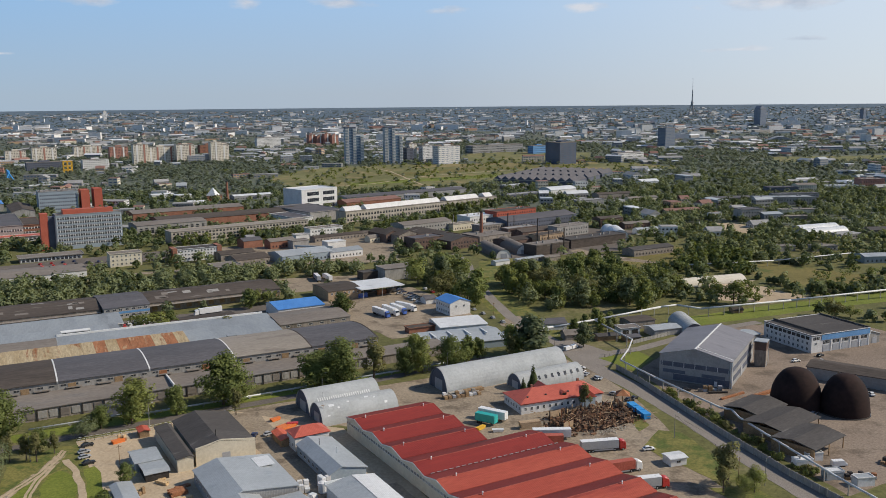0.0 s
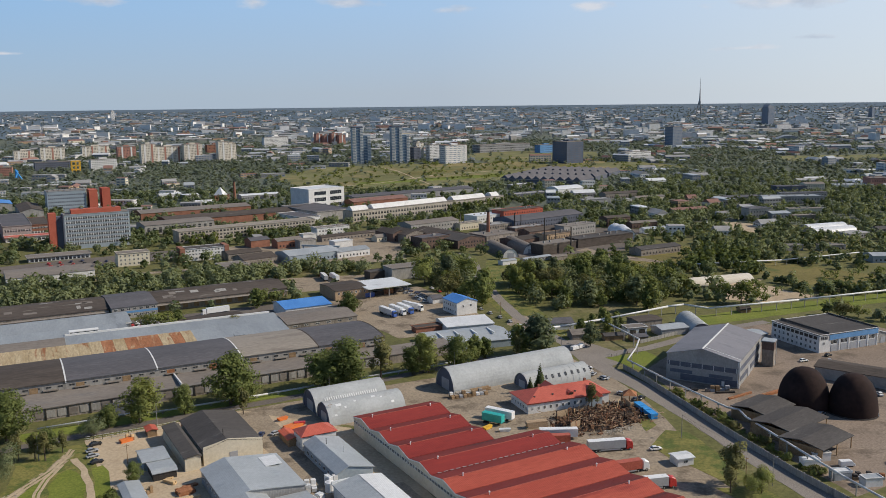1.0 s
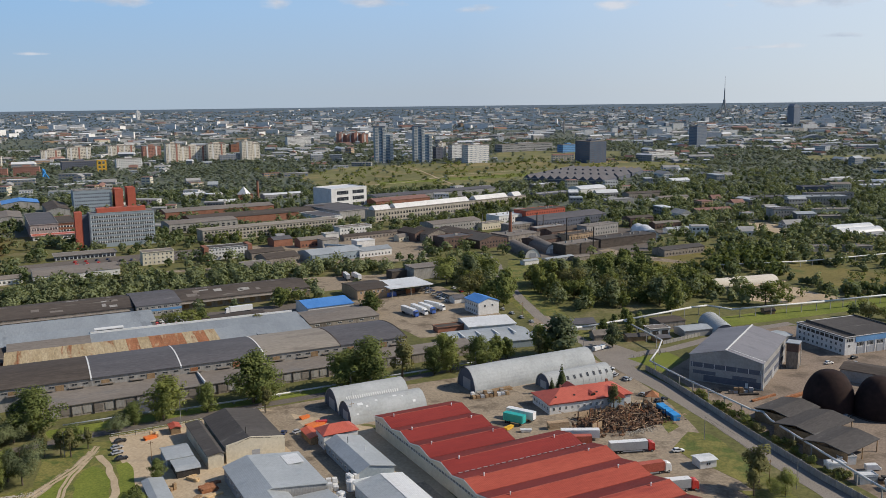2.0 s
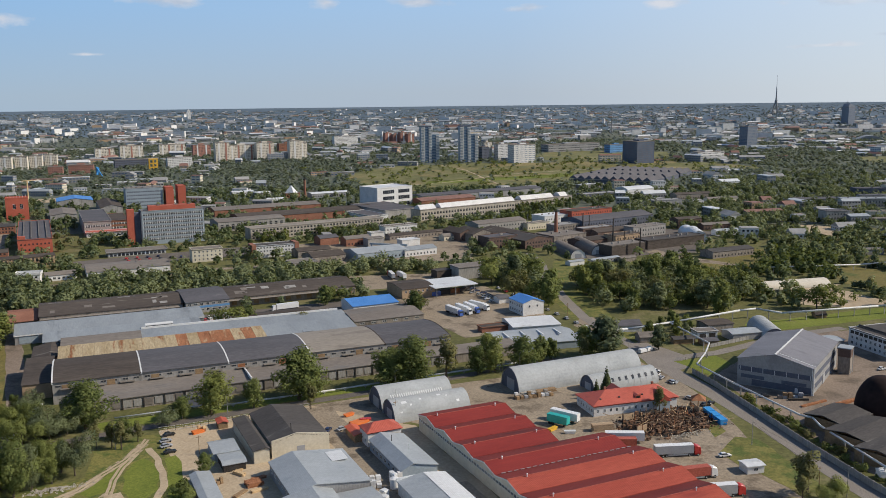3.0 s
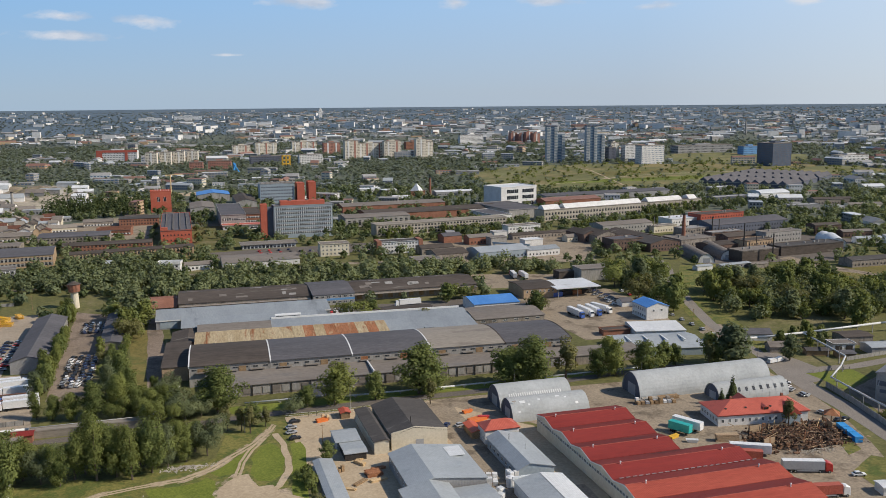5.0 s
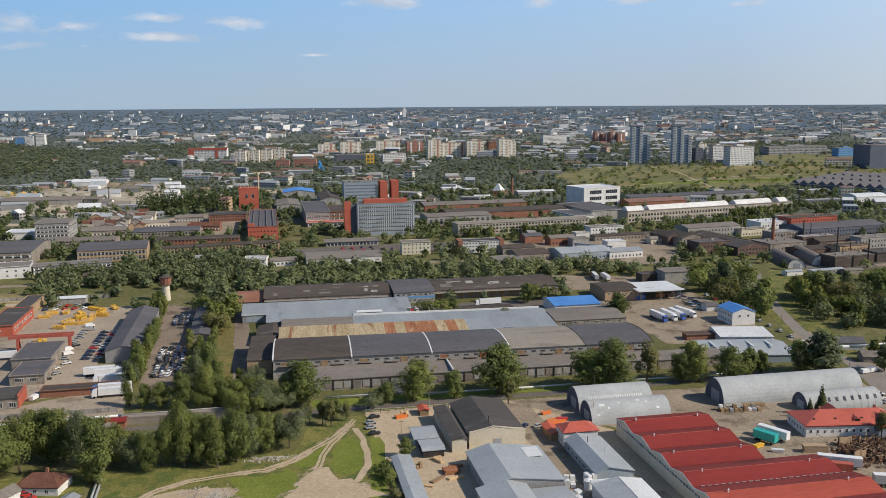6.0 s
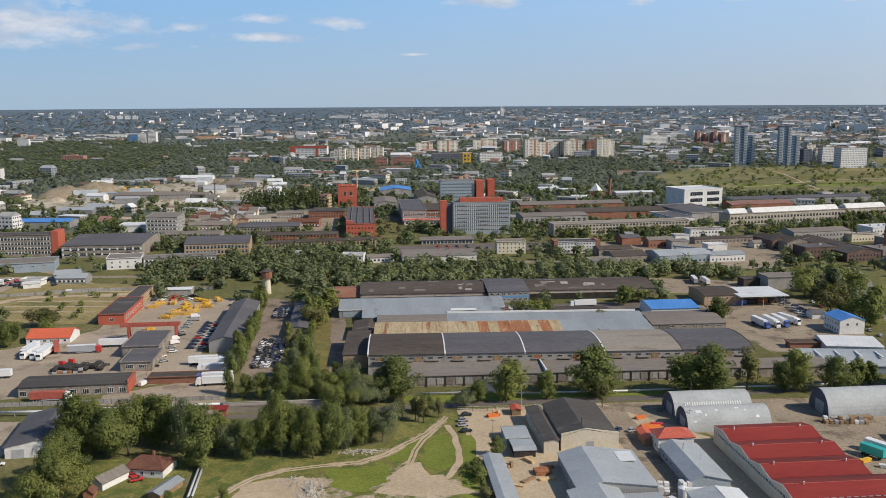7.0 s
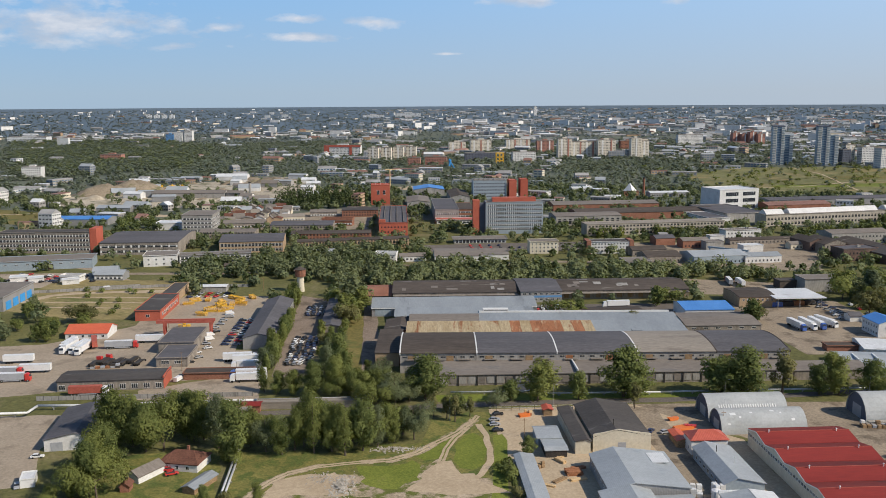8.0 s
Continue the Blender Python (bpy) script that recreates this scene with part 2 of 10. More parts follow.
ROOF_RED_DARK = surface("older_brownish_red_sheets", (0.145, 0.026, 0.022), (0.215, 0.04, 0.032), 0.75, broad=0.05, fine=0.6, bump=0.5, streak=(0.35, 2.0, 1.0), panel=("X", 0.5), dirt=(0.10, 0.03, 0.028), speck=0.07)
ROOF_ORANGE = surface("orange_tin_roof", (0.50, 0.10, 0.045), (0.60, 0.14, 0.065), 0.5, broad=0.1, fine=0.8, bump=0.4, panel=("X", 0.6), speck=0.07)
ROOF_TILE = surface("red_tin_roof", (0.40, 0.082, 0.05), (0.50, 0.118, 0.075), 0.5, broad=0.1, fine=0.8, bump=0.4, panel=("X", 0.6), dirt=(0.30, 0.06, 0.04), speck=0.07)
ROOF_DARK = surface("dark_felt_roof", (0.06, 0.055, 0.053), (0.092, 0.085, 0.08), 0.85, broad=0.06, fine=0.8, bump=0.3, streak=(0.4, 1.6, 1.0), dirt=(0.16, 0.15, 0.14), dirt_at=0.68, speck=0.18)
ROOF_BROWN = surface("brown_felt_roof", (0.06, 0.05, 0.043), (0.105, 0.087, 0.074), 0.9, broad=0.05, fine=0.6, bump=0.3, streak=(0.3, 1.3, 1.0), dirt=(0.25, 0.23, 0.20), dirt_at=0.70, speck=0.18)
ROOF_SLATE = surface("slate_grey_roof", (0.085, 0.083, 0.09), (0.125, 0.12, 0.128), 0.8, broad=0.05, fine=0.6, bump=0.25, streak=(0.4, 1.5, 1.0), dirt=(0.19, 0.185, 0.18), dirt_at=0.7, speck=0.18)
ROOF_ASH = surface("ash_grey_roof", (0.165, 0.145, 0.128), (0.22, 0.195, 0.17), 0.85, broad=0.05, fine=0.6, bump=0.25, streak=(0.4, 1.5, 1.0), dirt=(0.17, 0.16, 0.15), dirt_at=0.62, speck=0.18)
ROOF_METAL = surface("light_metal_roof", (0.33, 0.35, 0.36), (0.42, 0.445, 0.455), 0.5, metal=0.15, broad=0.08, fine=0.8, bump=0.16, panel=("X", 0.55), dirt=(0.30, 0.33, 0.35), dirt_at=0.64, speck=0.07)
ROOF_WHITE = surface("white_sheet_roof", (0.56, 0.57, 0.57), (0.68, 0.69, 0.69), 0.45, broad=0.08, fine=0.8, bump=0.3, panel=("X", 0.6), dirt=(0.46, 0.46, 0.45), dirt_at=0.64, speck=0.07)
ROOF_BLUE = surface("blue_sheet_roof", (0.06, 0.20, 0.52), (0.10, 0.27, 0.62), 0.45, broad=0.1, fine=0.8, bump=0.4, panel=("X", 0.6), speck=0.07)
RUSTY = surface("yellowed_rusty_roof", (0.31, 0.235, 0.13), (0.47, 0.385, 0.25), 0.8, broad=0.10, fine=0.7, bump=0.3, streak=(1.6, 0.25, 1.0), dirt=(0.24, 0.10, 0.045), dirt_at=0.60)
RUST = surface("rusty_iron_roof", (0.24, 0.1, 0.048), (0.37, 0.17, 0.085), 0.85, broad=0.15, fine=0.8, bump=0.35, streak=(1.6, 0.3, 1.0), dirt=(0.42, 0.30, 0.18), dirt_at=0.62)
ROOF_MAUVE = surface("mauve_grey_sheet_roof", (0.185, 0.18, 0.195), (0.245, 0.24, 0.255), 0.6, metal=0.1, broad=0.06, fine=0.8, bump=0.15, streak=(1.4, 0.3, 1.0), panel=("X", 0.55), dirt=(0.15, 0.148, 0.16), dirt_at=0.6, speck=0.1)
ROOF_ZINC = surface("blue_grey_zinc_roof", (0.245, 0.265, 0.28), (0.325, 0.35, 0.365), 0.55, metal=0.1, broad=0.06, fine=0.8, bump=0.15, streak=(1.4, 0.3, 1.0), panel=("X", 0.55), dirt=(0.2, 0.215, 0.225), dirt_at=0.62, speck=0.1)
ROOF_TAN = surface("tan_grey_felt_roof", (0.225, 0.2, 0.168), (0.3, 0.268, 0.228), 0.85, broad=0.05, fine=0.6, bump=0.25, streak=(0.4, 1.5, 1.0), dirt=(0.2, 0.175, 0.15), dirt_at=0.62, speck=0.14)
HANGAR = surface("galvanised_arch", (0.33, 0.345, 0.345), (0.425, 0.44, 0.44), 0.72, metal=0.0, broad=0.12, fine=0.8, bump=0.085, panel=("X", 0.4), dirt=(0.34, 0.35, 0.34), dirt_at=0.62, speck=0.07)
TENT = surface("dark_brown_tarpaulin", (0.017, 0.01, 0.009), (0.037, 0.021, 0.018), 0.9, broad=0.1, fine=0.5, bump=0.3, speck=0.07)

CREAM = surface("cream_render", (0.53, 0.475, 0.365), (0.64, 0.585, 0.465), 0.85, broad=0.15, fine=1.0, bump=0.1, dirt=(0.44, 0.41, 0.34), dirt_at=0.68, speck=0.07)
BEIGE = surface("beige_grey_render", (0.33, 0.295, 0.245), (0.43, 0.39, 0.33), 0.88, broad=0.15, fine=1.0, bump=0.12, streak=(1.0, 1.0, 0.4), dirt=(0.26, 0.235, 0.2), dirt_at=0.64, speck=0.1)
PLASTER = surface("white_plaster", (0.56, 0.55, 0.53), (0.70, 0.69, 0.67), 0.85, broad=0.15, fine=1.0, bump=0.1, dirt=(0.46, 0.45, 0.43), dirt_at=0.66, speck=0.07)
CONCRETE = surface("grey_concrete", (0.26, 0.25, 0.235), (0.35, 0.335, 0.31), 0.9, broad=0.12, fine=0.8, bump=0.2, streak=(1.0, 1.0, 0.35), dirt=(0.19, 0.18, 0.165), dirt_at=0.62, speck=0.18)
OLD_WALL = surface("weathered_wall", (0.215, 0.188, 0.16), (0.315, 0.278, 0.238), 0.9, broad=0.15, fine=0.8, bump=0.25, streak=(1.0, 1.0, 0.4), dirt=(0.15, 0.13, 0.11), dirt_at=0.60)
BRICK = surface("red_brown_brick", (0.22, 0.10, 0.065), (0.31, 0.15, 0.10), 0.9, broad=0.15, fine=2.0, bump=0.3, dirt=(0.16, 0.08, 0.055), dirt_at=0.64)
SOOTY = surface("sooty_brick", (0.115, 0.078, 0.064), (0.175, 0.12, 0.098), 0.92, broad=0.15, fine=2.0, bump=0.3, dirt=(0.08, 0.062, 0.055), dirt_at=0.6)
BRICK_TAN = surface("tan_brick", (0.34, 0.24, 0.15), (0.43, 0.32, 0.21), 0.9, broad=0.15, fine=2.0, bump=0.3, dirt=(0.25, 0.17, 0.11), dirt_at=0.64)
SALMON = surface("salmon_red_panels", (0.33, 0.165, 0.125), (0.42, 0.225, 0.175), 0.85, broad=0.1, fine=0.6, bump=0.1, dirt=(0.32, 0.14, 0.10), dirt_at=0.62, speck=0.06)
PANEL_WALL = surface("pale_concrete_panels", (0.56, 0.51, 0.42), (0.66, 0.61, 0.52), 0.85, broad=0.1, fine=0.6, bump=0.1, dirt=(0.5, 0.45, 0.37), dirt_at=0.64, speck=0.06)
ORANGE = surface("orange_red_facade", (0.37, 0.095, 0.06), (0.45, 0.125, 0.08), 0.75, broad=0.1, fine=1.0, bump=0.1, speck=0.07)
BLUE_GREY = surface("blue_grey_cladding", (0.24, 0.29, 0.33), (0.31, 0.36, 0.40), 0.6, broad=0.1, fine=1.0, bump=0.1, speck=0.07)
SLATE_WALL = surface("slate_blue_wall", (0.09, 0.10, 0.13), (0.13, 0.14, 0.175), 0.7, broad=0.1, fine=1.0, bump=0.1, speck=0.07)
BLUE_WALL = surface("blue_cladding", (0.10, 0.24, 0.46), (0.15, 0.31, 0.55), 0.55, broad=0.1, fine=1.0, bump=0.2, panel=("X", 0.5), speck=0.07)
PALE_SHEET = surface("pale_grey_sheeting", (0.25, 0.248, 0.245), (0.33, 0.328, 0.32), 0.6, broad=0.1, fine=1.0, bump=0.12, panel=("Y", 0.6), dirt=(0.25, 0.245, 0.24), dirt_at=0.6, speck=0.08)
CLADDING = surface("grey_sheet_cladding", (0.24, 0.24, 0.24), (0.32, 0.315, 0.31), 0.5, metal=0.1, broad=0.1, fine=1.0, bump=0.3, panel=("X", 0.5), speck=0.07)
WOOD = surface("weathered_wood", (0.20, 0.13, 0.075), (0.33, 0.23, 0.13), 0.9, broad=0.4, fine=2.5, bump=0.3)
FRESH_WOOD = surface("fresh_timber", (0.52, 0.36, 0.19), (0.65, 0.48, 0.28), 0.85, broad=0.4, fine=2.5, bump=0.3)
SCORCHED = surface("scorched_brown_rubble", (0.12, 0.065, 0.04), (0.3, 0.175, 0.105), 0.95, broad=0.5, fine=2.0, bump=0.4, dirt=(0.03, 0.025, 0.022), dirt_at=0.52)
CHAR = surface("charred_timber", (0.018, 0.016, 0.015), (0.05, 0.04, 0.034), 0.95, broad=0.6, fine=2.5, bump=0.4)
GLASS = surface("dark_window_glass", (0.02, 0.025, 0.03), (0.045, 0.05, 0.06), 0.12, broad=0.3, fine=1.0, bump=0.02)
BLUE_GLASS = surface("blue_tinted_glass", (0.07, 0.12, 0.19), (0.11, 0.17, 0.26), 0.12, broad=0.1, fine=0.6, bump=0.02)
CAR_GLASS = surface("dark_car_glass", (0.012, 0.014, 0.016), (0.03, 0.033, 0.038), 0.42, broad=0.3, fine=1.0, bump=0.02)
FRAME = surface("white_window_frame", (0.62, 0.62, 0.60), (0.72, 0.72, 0.70), 0.6, bump=0.05)
DARK_IRON = surface("dark_iron", (0.05, 0.045, 0.042), (0.09, 0.08, 0.072), 0.7, metal=0.4, broad=0.3, fine=2.0, bump=0.2)
PIPE = surface("silvery_pipe_lagging", (0.47, 0.475, 0.47), (0.62, 0.625, 0.62), 0.55, metal=0.1, broad=0.3, fine=1.5, bump=0.15, speck=0.07)
WHITE_PAINT = surface("white_vehicle_paint", (0.68, 0.68, 0.67), (0.76, 0.76, 0.75), 0.3, broad=0.3, fine=1.5, bump=0.03)
GREY_PAINT = surface("grey_tarpaulin_paint", (0.30, 0.31, 0.33), (0.38, 0.39, 0.41), 0.5, broad=0.3, fine=1.5, bump=0.05)
RED_PAINT = surface("red_vehicle_paint", (0.45, 0.035, 0.03), (0.55, 0.05, 0.04), 0.3, broad=0.3, fine=1.5, bump=0.03)
RED_TARP = surface("faded_red_tarpaulin", (0.34, 0.085, 0.06), (0.42, 0.12, 0.085), 0.7, broad=0.3, fine=1.5, bump=0.1)
BLUE_PAINT = surface("blue_vehicle_paint", (0.05, 0.11, 0.36), (0.08, 0.15, 0.44), 0.3, broad=0.3, fine=1.5, bump=0.03)
TEAL_PAINT = surface("teal_tarpaulin", (0.02, 0.32, 0.30), (0.04, 0.40, 0.37), 0.5, broad=0.3, fine=1.5, bump=0.05)
BRIGHT_BLUE = surface("bright_blue_paint", (0.03, 0.24, 0.58), (0.05, 0.30, 0.66), 0.45, broad=0.3, fine=1.5, bump=0.05)
YELLOW_PAINT = surface("yellow_machine_paint", (0.60, 0.34, 0.03), (0.72, 0.44, 0.05), 0.5, broad=0.3, fine=1.5, bump=0.05)
ORANGE_PAINT = surface("orange_machine_paint", (0.62, 0.16, 0.03), (0.72, 0.20, 0.05), 0.5, broad=0.3, fine=1.5, bump=0.05)
NAVY_PAINT = surface("navy_car_paint", (0.02, 0.03, 0.075), (0.035, 0.05, 0.12), 0.35, broad=0.3, fine=1.5, bump=0.03)
BLACK_PAINT = surface("black_vehicle_paint", (0.018, 0.018, 0.02), (0.035, 0.035, 0.038), 0.25, broad=0.3, fine=1.5, bump=0.03)
SILVER_PAINT = surface("silver_vehicle_paint", (0.38, 0.39, 0.40), (0.46, 0.47, 0.48), 0.3, metal=0.4, broad=0.3, fine=1.5, bump=0.03)
RUBBER = surface("tyre_rubber", (0.015, 0.015, 0.015), (0.03, 0.03, 0.03), 0.9, bump=0.2)
BARK = surface("tree_bark", (0.09, 0.07, 0.05), (0.15, 0.12, 0.09), 0.95, broad=0.5, fine=3.0, bump=0.5)
RUBBLE = surface("pale_rubble", (0.25, 0.225, 0.19), (0.43, 0.4, 0.35), 0.95, broad=0.4, fine=2.0, bump=0.4)

LEAF = foliage("leaves_mid_green", (0.058, 0.083, 0.026), (0.172, 0.202, 0.063))
LEAF_LIGHT = foliage("leaves_light_green", (0.066, 0.092, 0.026), (0.208, 0.232, 0.068))
LEAF_DARK = foliage("leaves_dark_green", (0.04, 0.06, 0.026), (0.12, 0.148, 0.058))
LEAF_DULL = foliage("leaves_dull_olive", (0.08, 0.085, 0.033), (0.19, 0.185, 0.075))
# Lifted and greyed for haze at middle distance, though nearer trees share it.
LEAF_MID = foliage("leaves_grey_green", (0.078, 0.102, 0.055), (0.19, 0.218, 0.11))
# A blue-grey shift towards haze is mixed into these leaves.
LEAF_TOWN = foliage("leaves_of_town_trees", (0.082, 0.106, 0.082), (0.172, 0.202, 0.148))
# Needles tinted blue for the haze over the far woods.
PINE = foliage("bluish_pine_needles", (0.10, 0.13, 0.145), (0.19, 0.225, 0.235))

# ---- building tools ----
GRID = radians(29.0)   # the quarter's streets and rows lie turned by this


def at(u, v, z=0.0):
    """A place from metres along (u) and across (v) the quarter's grid."""
    return Vector((u * math.cos(GRID) - v * math.sin(GRID), u * math.sin(GRID) + v * math.cos(GRID), z))


def spot(u, v, z=0.0, turn=0.0):
    return Matrix.Translation(at(u, v, z)) @ Matrix.Rotation(GRID + radians(turn), 4, "Z")


def rise(d):
    """The land's height at d metres from the middle: flat, then raised to put the skyline where the camera sees it."""
    return 91.0 * max(0.0, (d - 2400.0) / 2500.0) ** 2


def box(bm, x0, x1, y0, y1, z0, z1):
    c = [bm.verts.new((x, y, z)) for z in (z0, z1) for x, y in ((x0, y0), (x1, y0), (x1, y1), (x0, y1))]
    for f in ((3, 2, 1, 0), (4, 5, 6, 7), (0, 1, 5, 4), (1, 2, 6, 5), (2, 3, 7, 6), (3, 0, 4, 7)):
        bm.faces.new([c[i] for i in f])


def prism(bm, outline, lo, hi, axis="x"):
    """A closed outline of (across, height) drawn out along x (or y)."""
    put = (lambda s, a, z: (s, a, z)) if axis == "x" else (lambda s, a, z: (a, s, z))
    rings = [[bm.verts.new(put(s, a, z)) for a, z in outline] for s in (lo, hi)]
    k = len(outline)
    for i in range(k):
        bm.faces.new((rings[0][i], rings[0][(i + 1) % k], rings[1][(i + 1) % k], rings[1][i]))
    bm.faces.new(rings[0][::-1])
    bm.faces.new(rings[1])


def tube(bm, p0, p1, r0, r1=None, seg=8, caps=True):
    p0, p1 = Vector(p0), Vector(p1)
    r1 = r0 if r1 is None else r1
    turn = (p1 - p0).to_track_quat("Z", "Y").to_matrix()
    rings = [[bm.verts.new(p + turn @ Vector((r * math.cos(a), r * math.sin(a), 0))) for a in (math.tau * i / seg for i in range(seg))] for p, r in ((p0, r0), (p1, r1))]
    for i in range(seg):
        bm.faces.new((rings[0][i], rings[0][(i + 1) % seg], rings[1][(i + 1) % seg], rings[1][i]))
    if caps:
        bm.faces.new(rings[0][::-1])
        bm.faces.new(rings[1])


def mesh_of(bm, material, name="piece", smooth=False):
    bmesh.ops.recalc_face_normals(bm, faces=bm.faces)
    data = bpy.data.meshes.new(name)
    bm.to_mesh(data)
    bm.free()
    data.materials.append(material)
    if smooth:
        for p in data.polygons:
            p.use_smooth = True
    return data


def part(name, bm, material, parent, label="", where=None, smooth=False):
    """One mesh under a thing or under a part."""
    data = bm if isinstance(bm, bpy.types.Mesh) else mesh_of(bm, material, name, smooth)
    ob = new(name, data)
    ob.parent = parent
    if where is not None:
        ob.matrix_basis = where
    return tagged(ob, label)


def thing(name, u, v, label, category, turn=0.0, z=0.0, group="", kind="", size=None):
    ob = new(name)
    if size:
        FOOT.append((u, v, radians(turn), size[0] / 2, size[1] / 2))
    ob.matrix_basis = spot(u, v, z, turn)
    ob.empty_display_size = 0.5
    return tagged(ob, label, category, group, kind)


def made(fn, *args):
    bm = bmesh.new()
    fn(bm, *args)
    return bm


FOOT, OPEN_GROUND = [], []      # what stands where: keeps trees out of it
WINDOWS = {}


def window(parent, x, y, z, w, h, side="f", frame_mat=None, glass=None, mullions=1):
    """A framed window on a wall that looks along -y (f), +y (b), -x (l) or +x (r); x, y, z: the middle of its sill."""
    frame_mat, glass = frame_mat or FRAME, glass or GLASS
    key = (round(w, 2), round(h, 2), frame_mat.name, glass.name, mullions)
    if key not in WINDOWS:
        bm = bmesh.new()
        s = 0.09
        box(bm, -w / 2, w / 2, -0.07, 0.05, 0, s)
        box(bm, -w / 2, w / 2, -0.07, 0.05, h - s, h)
        for i in range(mullions + 2):
            x0 = -w / 2 + (w - s) * i / (mullions + 1)
            box(bm, x0, x0 + s, -0.066, 0.05, s, h - s)
        pane = bmesh.new()
        box(pane, -w / 2 + s, w / 2 - s, -0.02, 0.04, s, h - s)
        WINDOWS[key] = mesh_of(bm, frame_mat, "window"), mesh_of(pane, glass, "pane")
    turn = {"f": 0, "b": math.pi, "l": -math.pi / 2, "r": math.pi / 2}[side]
    ob = part("window", WINDOWS[key][0], None, parent, where=Matrix.Translation((x, y, z)) @ Matrix.Rotation(turn, 4, "Z"))
    part("pane", WINDOWS[key][1], None, ob)
    return ob


def row_of_windows(parent, n, x0, x1, y, z, w, h, side="f", **kw):
    for i in range(n):
        x = x0 + (x1 - x0) * (i + 0.5) / n
        if side in "fb":
            window(parent, x, y, z, w, h, side, **kw)
        else:
            window(parent, y, x, z, w, h, side, **kw)


def window_band(parent, x0, x1, y, z, h, n, side="f", glass=None, frame=None, wide=0.11):
    """One storey's run of small windows: dark panes behind a grid of frames."""
    sash = bmesh.new()
    step = (x1 - x0) / n
    for i in range(n + 1):
        box(sash, x0 + step * i - step * wide, x0 + step * i + step * wide, -0.09, 0.05, 0, h)
    box(sash, x0, x1, -0.085, 0.05, h * 0.66, h * 0.75)
    turn = {"f": 0, "b": math.pi, "l": -math.pi / 2, "r": math.pi / 2}[side]
    m = Matrix.Rotation(turn, 4, "Z")
    data = mesh_of(sash, frame or FRAME, "window_band")
    data.materials.append(glass or GLASS)
    both = bmesh.new()
    both.from_mesh(data)
    box(both, x0, x1, -0.03, 0.05, 0, h)
    both.faces.ensure_lookup_table()
    for f in both.faces[-6:]:
        f.material_index = 1
    both.to_mesh(data)
    both.free()
    return part("window_band", data, None, parent, where=Matrix.Translation((0, y, z)) @ m if side in "fb" else Matrix.Translation((y, 0, z)) @ m)


def gable(w, h, top, at_=0.5, over=0.4, thick=0.25):
    """The outline of a pitched roof's slab, across a width w, with its ridge at a share of it."""
    a, b = -w / 2 - over, w / 2 + over
    ridge = -w / 2 + w * at_
    drop_a = (top - h) / max(w * at_, 0.1) * over
    drop_b = (top - h) / max(w * (1 - at_), 0.1) * over
    return [(a, h - drop_a), (ridge, top), (b, h - drop_b), (b, h - drop_b + thick), (ridge, top + thick), (a, h - drop_a + thick)]


def shed(name, u0, u1, v0, v1, h, top, roof, wall, label, category="building", ridge="u", ridge_at=0.5, turn=0.0, over=0.4, group="", z=0.0):
    """A plain building: walls to the eaves h, a roof to the ridge top. ridge: u, v (which way it runs), flat, or barrel (runs along u)."""
    L, W = u1 - u0, v1 - v0
    ob = thing(name, (u0 + u1) / 2, (v0 + v1) / 2, label, category, turn, z, group, size=(L, W))
    bw, br = bmesh.new(), bmesh.new()
    if ridge == "flat":
        box(bw, -L / 2, L / 2, -W / 2, W / 2, 0, h)
        box(br, -L / 2 - over, L / 2 + over, -W / 2 - over, W / 2 + over, h, h + 0.3)
        par = bmesh.new()
        o = over
        for x0, x1, y0, y1 in ((-L / 2 - o, L / 2 + o, -W / 2 - o, -W / 2 - o + 0.3), (-L / 2 - o, L / 2 + o, W / 2 + o - 0.3, W / 2 + o), (-L / 2 - o, -L / 2 - o + 0.3, -W / 2 - o + 0.3, W / 2 + o - 0.3), (L / 2 + o - 0.3, L / 2 + o, -W / 2 - o + 0.3, W / 2 + o - 0.3)):
            box(par, x0, x1, y0, y1, h + 0.304, h + 0.304 + max(top - h - 0.3, 0.25))
        part("parapet", par, wall, ob)
    elif ridge == "barrel":
        n = 10
        arc = [(-W / 2 + W * i / n, h + (top - h) * (1 - (2 * i / n - 1) ** 2)) for i in range(n + 1)]
        prism(bw, [(-W / 2, 0)] + arc + [(W / 2, 0)], -L / 2, L / 2)
        out = [(-W / 2 - over, h - 0.1)] + arc[1:-1] + [(W / 2 + over, h - 0.1)]
        prism(br, [(a, b + 0.02) for a, b in out] + [(a, b + 0.25) for a, b in out[::-1]], -L / 2 - over * 0.5, L / 2 + over * 0.5)
    else:
        along, across, axis = (L, W, "x") if ridge == "u" else (W, L, "y")
        prism(bw, [(-across / 2, 0), (-across / 2, h), (-across / 2 + across * ridge_at, top), (across / 2, h), (across / 2, 0)], -along / 2, along / 2, axis)
        prism(br, [(a, b + 0.01) for a, b in gable(across, h, top, ridge_at, over)], -along / 2 - over, along / 2 + over, axis)
    part("wall", bw, wall, ob)
    part("roof", br, roof, ob)
    return ob


